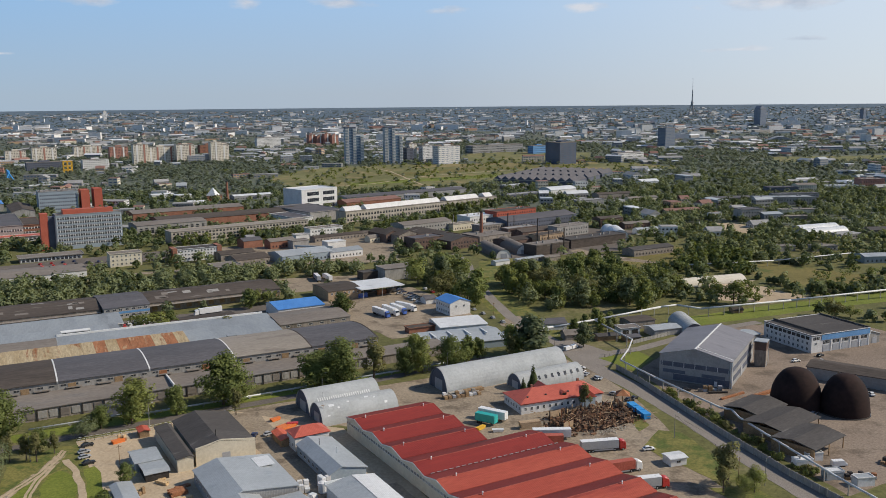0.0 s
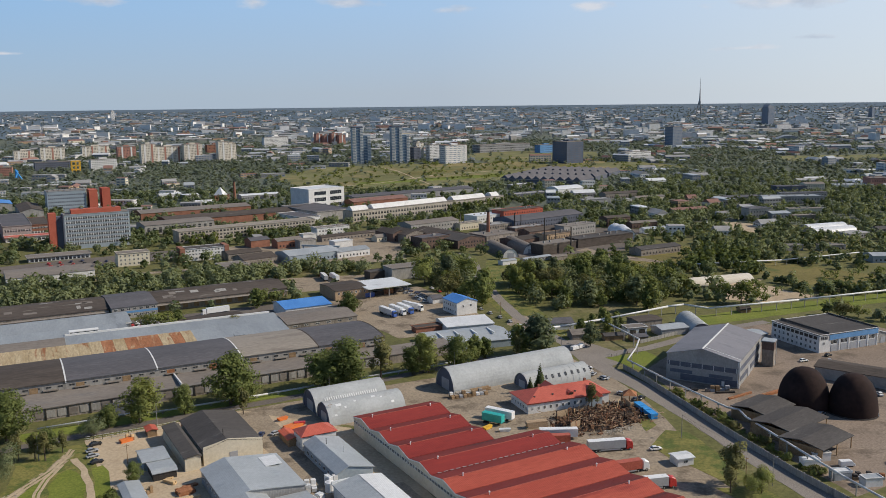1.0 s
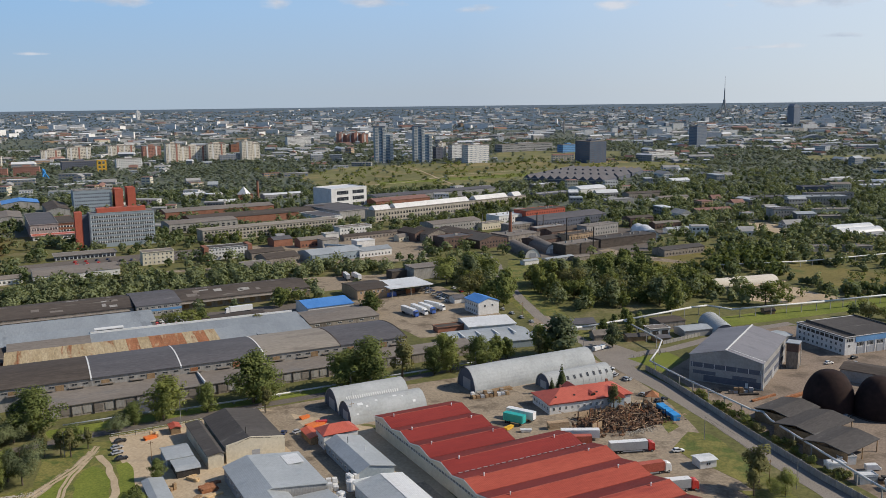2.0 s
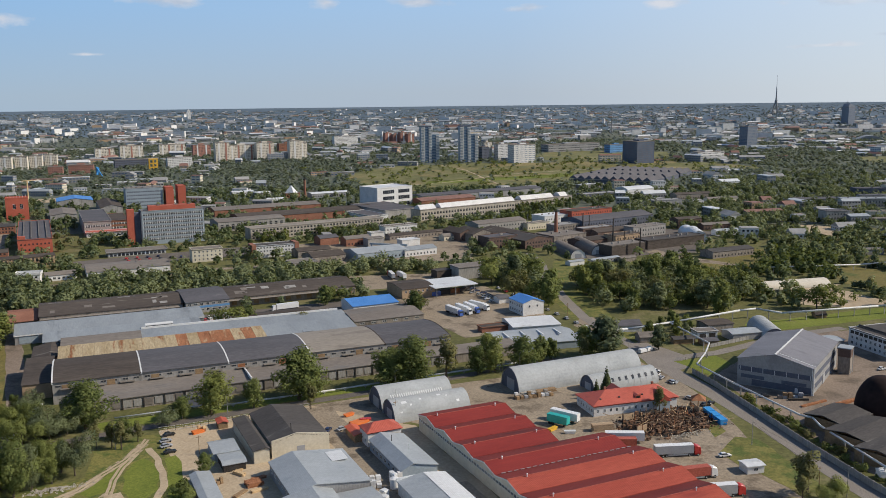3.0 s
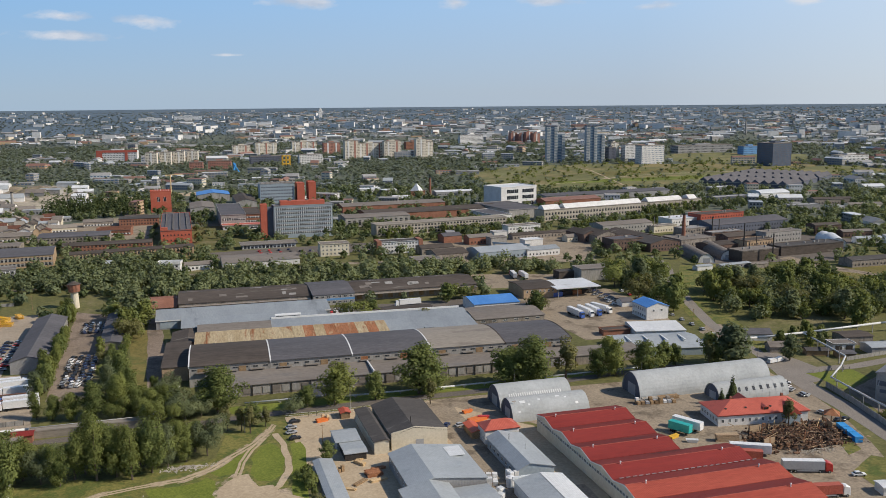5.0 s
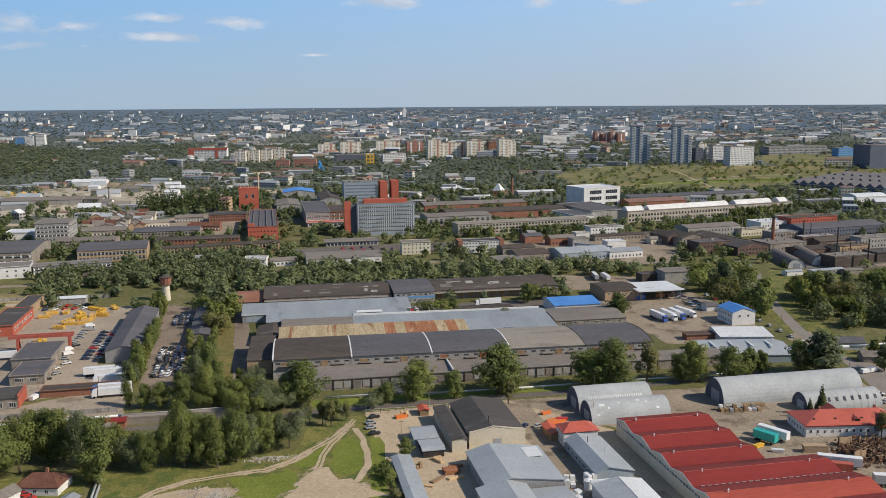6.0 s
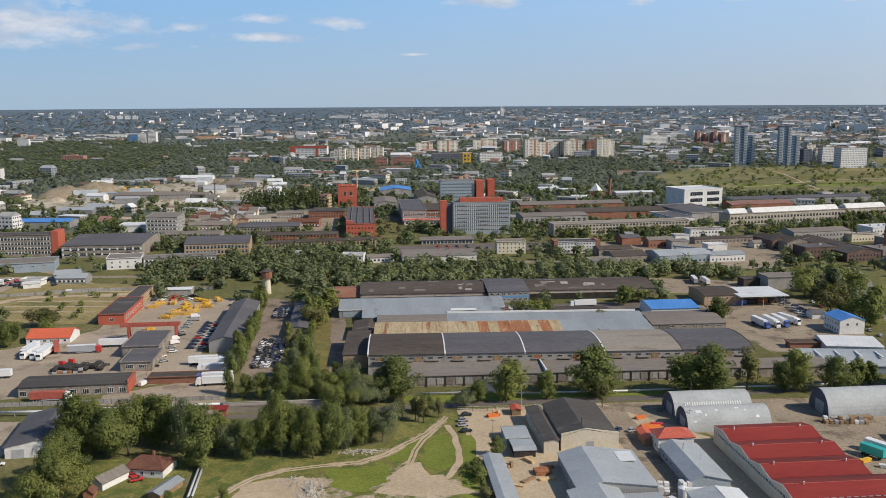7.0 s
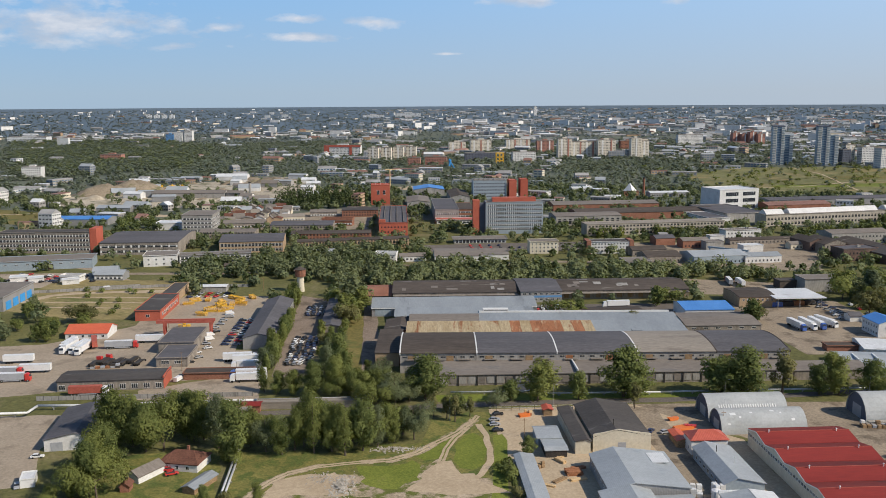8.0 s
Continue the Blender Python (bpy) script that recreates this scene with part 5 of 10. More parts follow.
shed("shelter", 340, 350.5, 296, 306, 3.4, 4.0, ROOF_METAL, CLADDING, "small pale metal lean-to", ridge="u")

def dome(u, v, w, h, label):
    ob = thing("storage_dome", u, v, label, "dome", group="tarpaulin domes")
    bm = bmesh.new()
    n, k = 24, 9
    prev = None
    for j in range(k + 1):
        a = math.pi / 2 * j / k
        r, z = w / 2 * math.cos(a) ** 0.8, h * math.sin(a)
        ring = [bm.verts.new((r * math.cos(math.tau * i / n) + noise.noise((i * 0.7, j * 0.6, u)) * 0.5, r * math.sin(math.tau * i / n), z)) for i in range(n)] if j < k else [bm.verts.new((0, 0, h))]
        if prev:
            for i in range(n):
                if len(ring) > 1:
                    bm.faces.new((prev[i], prev[(i + 1) % n], ring[(i + 1) % n], ring[i]))
                else:
                    bm.faces.new((prev[i], prev[(i + 1) % n], ring[0]))
        prev = ring
    part("cover", bm, TENT, ob, smooth=True)
    part("apron", made(tube, (0, 0, 0), (0, 0, 0.5), w / 2 + 0.3, w / 2 + 0.2, 24), DARK_IRON, ob)


dome(285.5, 222.5, 19.8, 15.6, "high dome covered with dark brown tarpaulin")
dome(295.5, 208, 18.5, 15.4, "high dome covered with dark brown tarpaulin")
shed("storage_shed", 304, 376, 206.7, 220.7, 5.0, 6.2, ROOF_BROWN, CLADDING, "long shed with a brown-grey roof", ridge="u", turn=-66.5)
for k, (u, v, l, w) in enumerate(((262, 222, 20, 14.5), (258.5, 207, 25, 16), (252.5, 191, 21, 15.5))):
    s = thing("open_shed", u, v, "open timber shed with a dark felt roof", "shed", 10, group="dark roofed open sheds")
    part("roof", made(prism, gable(w, 4.6, 5.9, 0.5, 0.5), -l / 2, l / 2), ROOF_DARK, s)
    part("wall", made(box, -l / 2 + 0.3, -l / 2 + 0.6, -w / 2, w / 2, 0, 4.6), WOOD, s)
    part("wall", made(box, -l / 2 + 0.6, l / 2 - 0.6, w / 2 - 0.4, w / 2, 0, 4.6), WOOD, s)
    for x in (-l / 2 + 0.5, 0, l / 2 - 0.5):
        part("post", made(box, x - 0.15, x + 0.15, -w / 2, -w / 2 + 0.3, 0, 4.6), WOOD, s)

# road fence
fence = [(257, 296), (253, 276), (248.5, 259), (242.5, 236), (236.8, 214.4), (232.5, 196), (228.5, 179), (225.5, 160), (222.5, 140)]
wall_fence = thing("concrete_fence", 242, 236, "weathered concrete panel fence along the street", "fence", kind="structure")
for (a, b), (c, d) in zip(fence, fence[1:]):
    n = round(math.hypot(c - a, d - b) / 3)
    for i in range(n):
        u, v = a + (c - a) * (i + 0.5) / n, b + (d - b) * (i + 0.5) / n
        m = spot(242, 236).inverted() @ spot(u, v, 0, math.degrees(math.atan2(d - b, c - a)))
        length = math.hypot(c - a, d - b) / n
        if "fence_panel" not in WINDOWS:
            WINDOWS["fence_panel"] = mesh_of(made(box, -1.42, 1.42, -0.07, 0.07, 0, 2.4), CONCRETE, "fence_panel")
            WINDOWS["fence_post"] = mesh_of(made(box, -0.12, 0.12, -0.14, 0.14, 0, 2.6), CONCRETE, "fence_post")
        part("panel", WINDOWS["fence_panel"], None, wall_fence, where=m)
        part("post", WINDOWS["fence_post"], None, wall_fence, where=m @ Matrix.Translation((length / 2, 0, 0)))


def pipeline(line, r, h, label, gap=9.0, twin=False):
    """A lagged heating pipe on trestles along grid points (u, v, height)."""
    u0, v0 = line[0][0], line[0][1]
    ob = thing("pipeline", u0, v0, label, "pipeline")
    back = spot(u0, v0).inverted()
    for (a, b, za), (c, d, zc) in zip(line, line[1:]):
        p, q = back @ at(a, b, za), back @ at(c, d, zc)
        bm = bmesh.new()
        tube(bm, p, q, r, seg=10)
        part("pipe", bm, PIPE, ob, smooth=True)
        n = int((q - p).length / gap)
        if abs(za - zc) < 1.5:
            for i in range(n):
                s = p.lerp(q, (i + 0.5) / max(n, 1))
                bm = bmesh.new()
                box(bm, s.x - 0.16, s.x + 0.16, s.y - 0.16, s.y + 0.16, 0, s.z - r)
                box(bm, s.x - 0.7, s.x + 0.7, s.y - 0.2, s.y + 0.2, s.z - r - 0.25, s.z - r)
                part("trestle", bm, CONCRETE, ob)


pipeline([(560, 305, 5), (492, 323, 5), (420, 334, 5), (361, 346, 5), (356, 360, 5), (345, 361, 5), (294, 357, 5), (268, 358, 4.5), (240, 364, 4)], 0.55, 5, "white lagged heating pipe on concrete trestles")
pipeline([(294, 357, 5), (285, 317, 5), (272, 305, 5), (259, 295.5, 4.2), (254.5, 268, 4.2), (249.6, 228, 4.2), (251.5, 224, 4.2), (247.5, 217, 4.2), (239, 188, 4.2), (233, 165, 4), (229, 146, 4)], 0.38, 4, "white lagged pipe running above a fence")
pipeline([(-5, 377, 1.6), (-12, 362, 1.8), (-15, 342, 1.8), (-60, 342, 1.8), (-94, 342, 1.8), (-120, 340, 1.8), (-145, 341, 1.8), (-146, 333, 1.8), (-200, 331, 1.8)], 0.5, 2, "white lagged pipe low above the ground")
pipeline([(20, 348, 1.2), (58, 347, 1.2), (60, 344, 1.2), (107, 342.5, 1.2), (134, 342.5, 1.2), (200, 341.5, 1.2)], 0.35, 1.2, "pale lagged pipe along the verge")
pipeline([(-61.1, 342, 1.2), (-59.4, 322, 1.2), (-56.2, 282, 1.2), (-54.8, 240, 1.2)], 0.4, 1.2, "pale twin pipe through the grass")
pipeline([(-62.3, 342, 1.2), (-60.6, 322, 1.2), (-57.4, 282, 1.2), (-56, 240, 1.2)], 0.4, 1.2, "pale twin pipe through the grass")
pipeline([(600, 420, 4), (520, 430, 4), (455, 452, 4)], 0.45, 4, "thin white pipe across the meadow")

arch("hangar", 322, 350, 326, 338, 6.2, "pale barrel-roofed store behind a fence", turn=62)
shed("store", 311, 327, 327, 337, 3.4, 4.4, ROOF_METAL, CLADDING, "small grey metal store shed", ridge="u", turn=-10)
shed("store", 310, 325, 344, 355, 4.2, 4.8, ROOF_BROWN, OLD_WALL, "half-ruined grey store by a pipe", ridge="u", turn=-8)
shed("store", 270, 284, 366, 378, 3.4, 5.0, ROOF_SLATE, PLASTER, "white hut with a grey roof", ridge="u", turn=-20)
arch("hangar", 412, 460, 404, 417, 4.6, "long low cream tunnel hangar", turn=-10, skin=PANEL_WALL, ribbed=False)
kiosk = shed("kiosk", 201.5, 207.5, 203, 208, 2.6, 2.9, ROOF_WHITE, PLASTER, "small white gate kiosk", ridge="u", turn=-12)
window(kiosk, 0, -2.51, 1.0, 1.6, 1.0)

# huts and junk beside the lane
hut = shed("garage", 298, 309, 338, 345, 3.4, 3.9, ROOF_ASH, PLASTER, "small white double garage with dark doors", ridge="flat", turn=-14)
for x in (-2.6, 2.6):
    part("door", made(box, x - 1.7, x + 1.7, -3.62, -3.51, 0, 2.7), DARK_IRON, hut)
shed("hut", 268, 278, 345, 352, 2.8, 4.6, ROOF_ASH, OLD_WALL, "grey-roofed low hut by the lane", ridge="u", turn=-16)
shed("hut", 281, 292, 335, 341, 2.4, 3.2, ROOF_DARK, WOOD, "low dark-roofed timber hut", ridge="u", turn=-18)
shed("hut", 292, 300, 327, 333, 2.2, 2.8, ROOF_SLATE, WOOD, "low slate-roofed timber store", ridge="u", turn=-14)
shed("hut", 384, 390, 342, 347, 1.8, 3.6, ROOF_BROWN, WOOD, "small brown gabled hut on grass", ridge="u", turn=-20)

# ---- the quarter behind: offices, factories, yards ----
def bands(ob, L, W, floors, z0, step, h, n, side="f", inset=1.0, **kw):
    for k in range(floors):
        if side == "f":
            window_band(ob, -L / 2 + inset, L / 2 - inset, -W / 2 - 0.02, z0 + k * step, h, n, "f", **kw)
        elif side == "l":
            window_band(ob, -W / 2 + inset, W / 2 - inset, -L / 2 - 0.02, z0 + k * step, h, n, "l", **kw)
        else:
            window_band(ob, -W / 2 + inset, W / 2 - inset, L / 2 + 0.02, z0 + k * step, h, n, "r", **kw)


office = shed("office_block", 80, 132.5, 795, 811, 29, 29.6, ROOF_ASH, BLUE_GREY, "nine-storey blue-grey office slab with bands of windows", ridge="flat", over=0.2)
bands(office, 52.5, 16, 7, 3.6, 3.6, 2.0, 26, glass=GLASS)
part("penthouse", made(box, -20, 20, -4, 5, 29.31, 33.0), ORANGE, office, "red-orange roof storey")
# End wall and link are dark slate: their shade is in the colour.
part("end_wall", made(box, -27.2, -26.3, -7.9, 7.9, 0, 28.8), SLATE_WALL, office, "slate end wall with its shade painted in")
part("stair_tower", made(box, -38, -32, -5, 3, 0, 31), ORANGE, office, "orange-red stair tower")
part("link", made(box, -32, -27.2, -4, 2, 0, 28), SLATE_WALL, office)
for x in (-12, 3, 14, 22):
    part("roof_box", made(box, x, x + 2.2, -2, 1, 33.0, 34.2), ROOF_ASH, office)
entry = shed("entrance_hall", 47, 92, 742, 756, 3.6, 4.4, ROOF_ASH, CONCRETE, "flat entrance wing with a deep roof edge", ridge="flat", over=1.2)
bands(entry, 45, 14, 1, 0.6, 3, 2.2, 14)

back_office = shed("office_block", 93, 134, 1083, 1108, 23.5, 24.2, ROOF_ASH, BLUE_GREY, "blue-grey office block with plant on the roof", ridge="flat", over=0.2)
bands(back_office, 41, 25, 5, 3, 4.0, 1.6, 20, glass=SLATE_WALL, frame=BLUE_GREY)
part("end_wall", made(box, 20.6, 21.2, -11.8, 12, 0, 23), CREAM, back_office, "cream end wall")
for k in range(6):
    part("roof_plant", made(box, -18 + k * 6, -15 + k * 6, -6 + k % 3 * 3, -2 + k % 3 * 3, 23.81, 25.6), CONCRETE, back_office)
for u, h in ((142, 23.5), (156, 24.5)):
    shed("stair_tower", u - 4.5, u + 4.5, 1080, 1100, h, h + 0.5, ORANGE, ORANGE, "orange-red windowless stair tower", ridge="flat", over=0.1, group="orange stair towers")

orange_long = shed("factory_block", -18, 8, 787, 917, 12.5, 13.2, ROOF_SLATE, ORANGE, "long orange-red factory block with a dark flat roof", ridge="flat", over=0.3)
bands(orange_long, 26, 130, 2, 3.5, 4.5, 1.4, 8, "f", frame=ORANGE, wide=0.3)
part("stair_head", made(box, -13, -7, -65.4, -61, 13.0, 15.5), ORANGE, orange_long)
for k in range(4):
    part("light_strip", made(box, -9 + k * 6, -8.4 + k * 6, -60, 60, 13.01, 13.7), ROOF_ASH, orange_long)
orange_tower = shed("stair_tower", -32, -10, 1040, 1058, 23, 24, ORANGE, ORANGE, "tall orange-red factory tower", ridge="flat", over=0.2)
row_of_windows(orange_tower, 2, -6, 8, -9.01, 12, 3.0, 5.0, mullions=1)
for k in range(7):
    part("mast", made(tube, (-9 + k * 3, 0, 23.3), (-9 + k * 3, 0, 26.5), 0.15, 0.1, 6), FRAME, orange_tower)
grey_block = shed("factory_block", 37, 61, 880, 982, 12.5, 13.2, ROOF_SLATE, CONCRETE, "grey factory block with a dark roof", ridge="flat")
bands(grey_block, 24, 102, 2, 3.0, 4.5, 2.0, 10, "f")
red_brick = shed("factory_block", 60.5, 78, 900, 960, 10, 10.6, ROOF_BROWN, BRICK, "flat-roofed red brick factory wing", ridge="flat")
bands(red_brick, 17.5, 60, 2, 2.5, 4, 1.8, 6)
red_strip = shed("shop", 38, 75, 866, 879, 4.2, 4.8, ROOF_TILE, PLASTER, "low white building with a red roof edge", ridge="flat", over=1.0)
bands(red_strip, 37, 13, 1, 0.8, 3, 2.0, 10)
shed("factory_hall", 20, 60, 1135, 1180, 8, 11, ROOF_BLUE, CONCRETE, "hall with a bright blue gabled roof", ridge="v")
shed("factory_hall", 62, 85, 1040, 1120, 8, 11, ROOF_BROWN, CONCRETE, "grey gabled factory hall with brown roof", ridge="v")
shed("factory_hall", 10, 36, 1000, 1060, 7, 9, ROOF_ASH, CONCRETE, "low hall with pale roof", ridge="v")
for k, (u0, u1, v0, v1, h, roof, wall) in enumerate(((-60, -22, 930, 955, 7, ROOF_DARK, BRICK), (-120, -62, 820, 850, 7, ROOF_SLATE, OLD_WALL), (-95, -25, 770, 790, 6, ROOF_BROWN, BRICK), (-180, -130, 790, 815, 5, ROOF_ASH, OLD_WALL))):
    b_ = shed("factory_block", u0, u1, v0, v1, h, h + 1.5, roof, wall, "old two-storey factory wing with rows of windows", ridge="u")
    bands(b_, u1 - u0, v1 - v0, 2, 1.2, 3.0, 1.5, round((u1 - u0) / 3), frame=wall, wide=0.25)

shed("warehouse", 27, 62, 655, 690, 4.6, 6.4, ROOF_ASH, PLASTER, "pale warehouse with an ash grey roof", ridge="u", ridge_at=0.4)
shed("warehouse", 62.5, 84, 660, 690, 4.4, 6.2, ROOF_ASH, PLASTER, "pale warehouse wing with loading doors", ridge="u", ridge_at=0.6)
yellow = shed("apartment_house", 104, 127, 686, 699, 9.6, 10.2, ROOF_ASH, CREAM, "three-storey yellowish plastered house", ridge="flat")
for z in (1.3, 4.3, 7.2):
    row_of_windows(yellow, 7, -11, 11, -6.51, z, 1.2, 1.5)
white_b = shed("office_house", 150, 185, 682, 695, 9.4, 9.9, ROOF_DARK, PLASTER, "white three-storey office with red brick ends", ridge="flat")
for z in (1.6, 4.6, 7.2):
    row_of_windows(white_b, 12, -15, 15, -6.51, z, 1.3, 1.3)
for x in (-18.5, 15.8):
    part("brick_end", made(box, x, x + 3.5, -7.0, 6.8, 0, 10.5), BRICK, white_b, "red brick stair end")
long_g = shed("factory_block", 168, 300, 783, 799, 10.0, 10.7, ROOF_TAN, BEIGE, "very long beige three-storey factory wing", ridge="flat", turn=6)
bands(long_g, 132, 16, 3, 1.2, 3.1, 1.6, 40, frame=BEIGE, wide=0.2)
long_h = shed("factory_block", 152, 218, 845, 875, 9, 10.5, ROOF_ASH, CONCRETE, "grey factory wing with tall panels", ridge="u", turn=4)
bands(long_h, 66, 30, 1, 1.5, 4, 5.0, 12, frame=CONCRETE, wide=0.25)
shed("factory_hall", 180, 330, 885, 925, 7, 9.5, ROOF_BROWN, BRICK, "long hall with a brown roof", ridge="u", turn=4)
shed("factory_hall", 170, 290, 960, 995, 7, 9, ROOF_ASH, BRICK, "long hall with a grey roof and brick wall", ridge="u", turn=3)

white_off = shed("office_block", 341, 390, 932, 968, 24, 25, ROOF_WHITE, PLASTER, "white four-storey office with dark window panels", ridge="flat", turn=14, over=0.2)
for z in (3.5, 10.5, 17.5):
    for x in (-9.0, 12.5):
        window(white_off, x, -18.02, z, 16.0, 4.2, "f", mullions=5)
shed("factory_hall", 318, 360, 850, 925, 9, 9.8, ROOF_SLATE, CONCRETE, "grey flat-roofed production hall", ridge="flat", turn=10)
shed("factory_hall", 296, 318, 830, 880, 7, 7.8, ROOF_SLATE, PLASTER, "low production hall with white walls", ridge="flat", turn=10)
long_w = shed("factory_block", 348, 560, 838, 856, 11, 11.6, ROOF_ASH, BEIGE, "very long beige factory wing with white roof vaults", ridge="flat", turn=11)
bands(long_w, 212, 18, 2, 1.4, 4.6, 2.4, 56, frame=BEIGE, wide=0.2)
for x0, x1 in ((-104, -84), (-78, 22), (32, 80), (90, 102)):
    arc = [(-6 + 12 * i / 8, 11.4 + 4.2 * math.sin(math.pi * i / 8)) for i in range(9)]
    part("roof_vault", made(prism, arc, x0, x1), PLASTER, long_w, "white barrel skylight vault")
shed("factory_hall", 395, 470, 925, 950, 8, 10.5, ROOF_TOWN, BRICK, "brick hall with a reddish roof", ridge="u", turn=8)
shed("factory_hall", 420, 600, 985, 1015, 7, 8.5, ROOF_SLATE, CLADDING, "long hall with slate-grey roof", ridge="u", turn=6)

# old factory with chimneys
ROOF_WORDS = {"felt": "dark felt", "slate": "slate grey", "ash": "ash grey", "metal": "pale metal", "zinc": "blue-grey zinc", "white": "white sheet", "pale": "weathered pale", "brick_red": "faded red", "brown": "brown felt"}


def words_of(material, table_, other):
    return next((text for key, text in table_.items() if key in material.name), other)


def works_row(rows, group):
    """Buildings of the works and yards: middle, length, depth, eaves, top, turn, roof, wall and ridge."""
    for u, v, w, d, h, top, turn, roof, wall, ridge in rows:
        roof_word = "brown felt" if roof is ROOF_BROWN else words_of(roof, ROOF_WORDS, "plain")
        wall_word = words_of(wall, {"sooty": "sooty brick", "brick": "brick", "plaster": "white", "cream": "cream", "concrete": "concrete", "orange": "orange-red", "slate": "dark slate", "blue_grey": "blue-grey", "felt": "sooty dark", "sheet": "sheet-clad", "salmon": "salmon red"}, "weathered")
        name = "factory_hall" if w > 32 or d > 24 else "workshop" if w > 18 else "store"
        ob = shed(name, u - w / 2, u + w / 2, v - d / 2, v + d / 2, h, top, roof, wall, "%s %s with a %s roof" % (wall_word, name.replace("_", " "), roof_word), ridge=ridge, turn=turn, over=0.3, group=group)
        floors = 3 if h > 10 else 2 if h > 6.4 else 1
        if name != "store" and wall is not ROOF_BROWN:
            bands(ob, w, d, floors, 1.2, (h - 1.0) / floors, min(1.5, h * 0.3), max(3, round(w / 3.4)), wide=0.3, frame=wall)
        if ridge == "flat" and w > 20:
            for k in range(round(w / 12)):
                x = -w * 0.4 + w * 0.8 * random.random()
                part("roof_vent", made(box, x - 0.6, x + 0.6, -0.6, 0.6, h + 0.3, h + 1.2 + random.random()), CONCRETE, ob)


works_row((
    (335, 695, 15, 28, 7, 10, 8, ROOF_BROWN, SOOTY, "v"), (345, 685, 22, 30, 7, 10.5, 8, ROOF_BROWN, OLD_WALL, "v"), (346, 642, 29, 16, 9, 9.8, 8, ROOF_SLATE, SOOTY, "flat"),
    (369, 670, 28, 45, 7, 10, 8, ROOF_BROWN, SOOTY, "v"), (370, 634, 29, 30, 7, 10, 8, ROOF_DARK, SOOTY, "v"), (388, 724, 55, 22, 9, 11, 8, ROOF_ASH, CONCRETE, "u"),
    (426, 716, 26, 10, 6, 6.6, 8, ROOF_ASH, CREAM, "flat"), (458, 739, 33, 20, 9, 9.6, 8, ROOF_WHITE, PLASTER, "flat"), (498, 738, 53, 18, 12, 12.6, 8, ROOF_BROWN, ORANGE, "flat"),
    (498, 701, 90, 32, 9, 12, 8, ROOF_SLATE, SLATE_WALL, "u"), (490, 633, 40, 12, 9, 9.6, 8, ROOF_ASH, CONCRETE, "flat"), (446, 606, 29, 14, 8, 8.6, 8, ROOF_BROWN, BRICK_TAN, "flat"),
    (459, 643, 42, 16, 6, 8, 8, ROOF_BROWN, SOOTY, "u"), (416, 566, 36, 16, 8, 8.6, 8, ROOF_ASH, ROOF_BROWN, "flat"), (410, 645, 36, 24, 6, 6.6, 8, ROOF_ASH, OLD_WALL, "flat"),
    (419, 614, 34, 18, 5, 6.5, 8, ROOF_BROWN, SOOTY, "u"), (474, 579, 62, 16, 7, 7.6, 4, ROOF_DARK, ROOF_BROWN, "flat"), (481, 519, 41, 14, 5, 6.6, 0, ROOF_DARK, OLD_WALL, "u"),
    (381, 540, 27, 6, 3, 3.6, 8, ROOF_METAL, CLADDING, "u"), (356, 541, 13, 6, 3, 3.6, 4, ROOF_METAL, PLASTER, "u"), (398, 535, 14, 6, 3, 3.8, 4, ROOF_ASH, OLD_WALL, "u"),
    (442, 689, 33, 14, 7, 7.6, 8, ROOF_PALE, OLD_WALL, "flat"), (457, 664, 35, 10, 6, 6.6, 8, ROOF_PALE, SOOTY, "flat"), (558, 659, 26, 14, 8, 9.4, -6, ROOF_BROWN, SOOTY, "u"),
    (569, 633, 28, 10, 5, 6.4, -8, ROOF_ASH, SOOTY, "u"), (554, 601, 23, 9, 4, 5.6, -8, ROOF_METAL, PLASTER, "u"),
), "old factory works")
works_row((
    (223, 725, 17, 14, 6, 8, 6, ROOF_SLATE, BRICK, "u"), (244, 709, 23, 12, 6, 8, 6, ROOF_ASH, BRICK, "u"), (256, 697, 15, 10, 6.5, 7.1, 6, ROOF_ASH, CONCRETE, "flat"),
    (195, 675, 28, 14, 5, 7, 6, ROOF_BROWN, OLD_WALL, "u"), (197, 648, 27, 22, 5, 7.5, 6, ROOF_BROWN, OLD_WALL, "u"), (237, 643, 42, 26, 6, 8.5, 6, ROOF_METAL, BLUE_GREY, "u"),
    (271, 639, 29, 14, 5, 7, 6, ROOF_ZINC, PLASTER, "u"), (283, 685, 17, 10, 5, 5.6, 6, ROOF_WHITE, PLASTER, "flat"), (173, 626, 19, 16, 5, 5.6, 6, ROOF_ASH, CONCRETE, "flat"),
    (300, 750, 33, 12, 8, 8.6, 6, ROOF_ASH, PLASTER, "flat"), (273, 737, 13, 8, 5, 5.5, 6, ROOF_PALE, PLASTER, "flat"), (250, 546, 12, 8, 5, 5.5, 6, ROOF_DARK, ROOF_BROWN, "flat"),
    (305, 722, 56, 9, 4, 5.4, 6, ROOF_BROWN, OLD_WALL, "u"), (328, 694, 21, 9, 4, 6, 6, ROOF_ASH, CREAM, "u"),
), "small works between the factories")
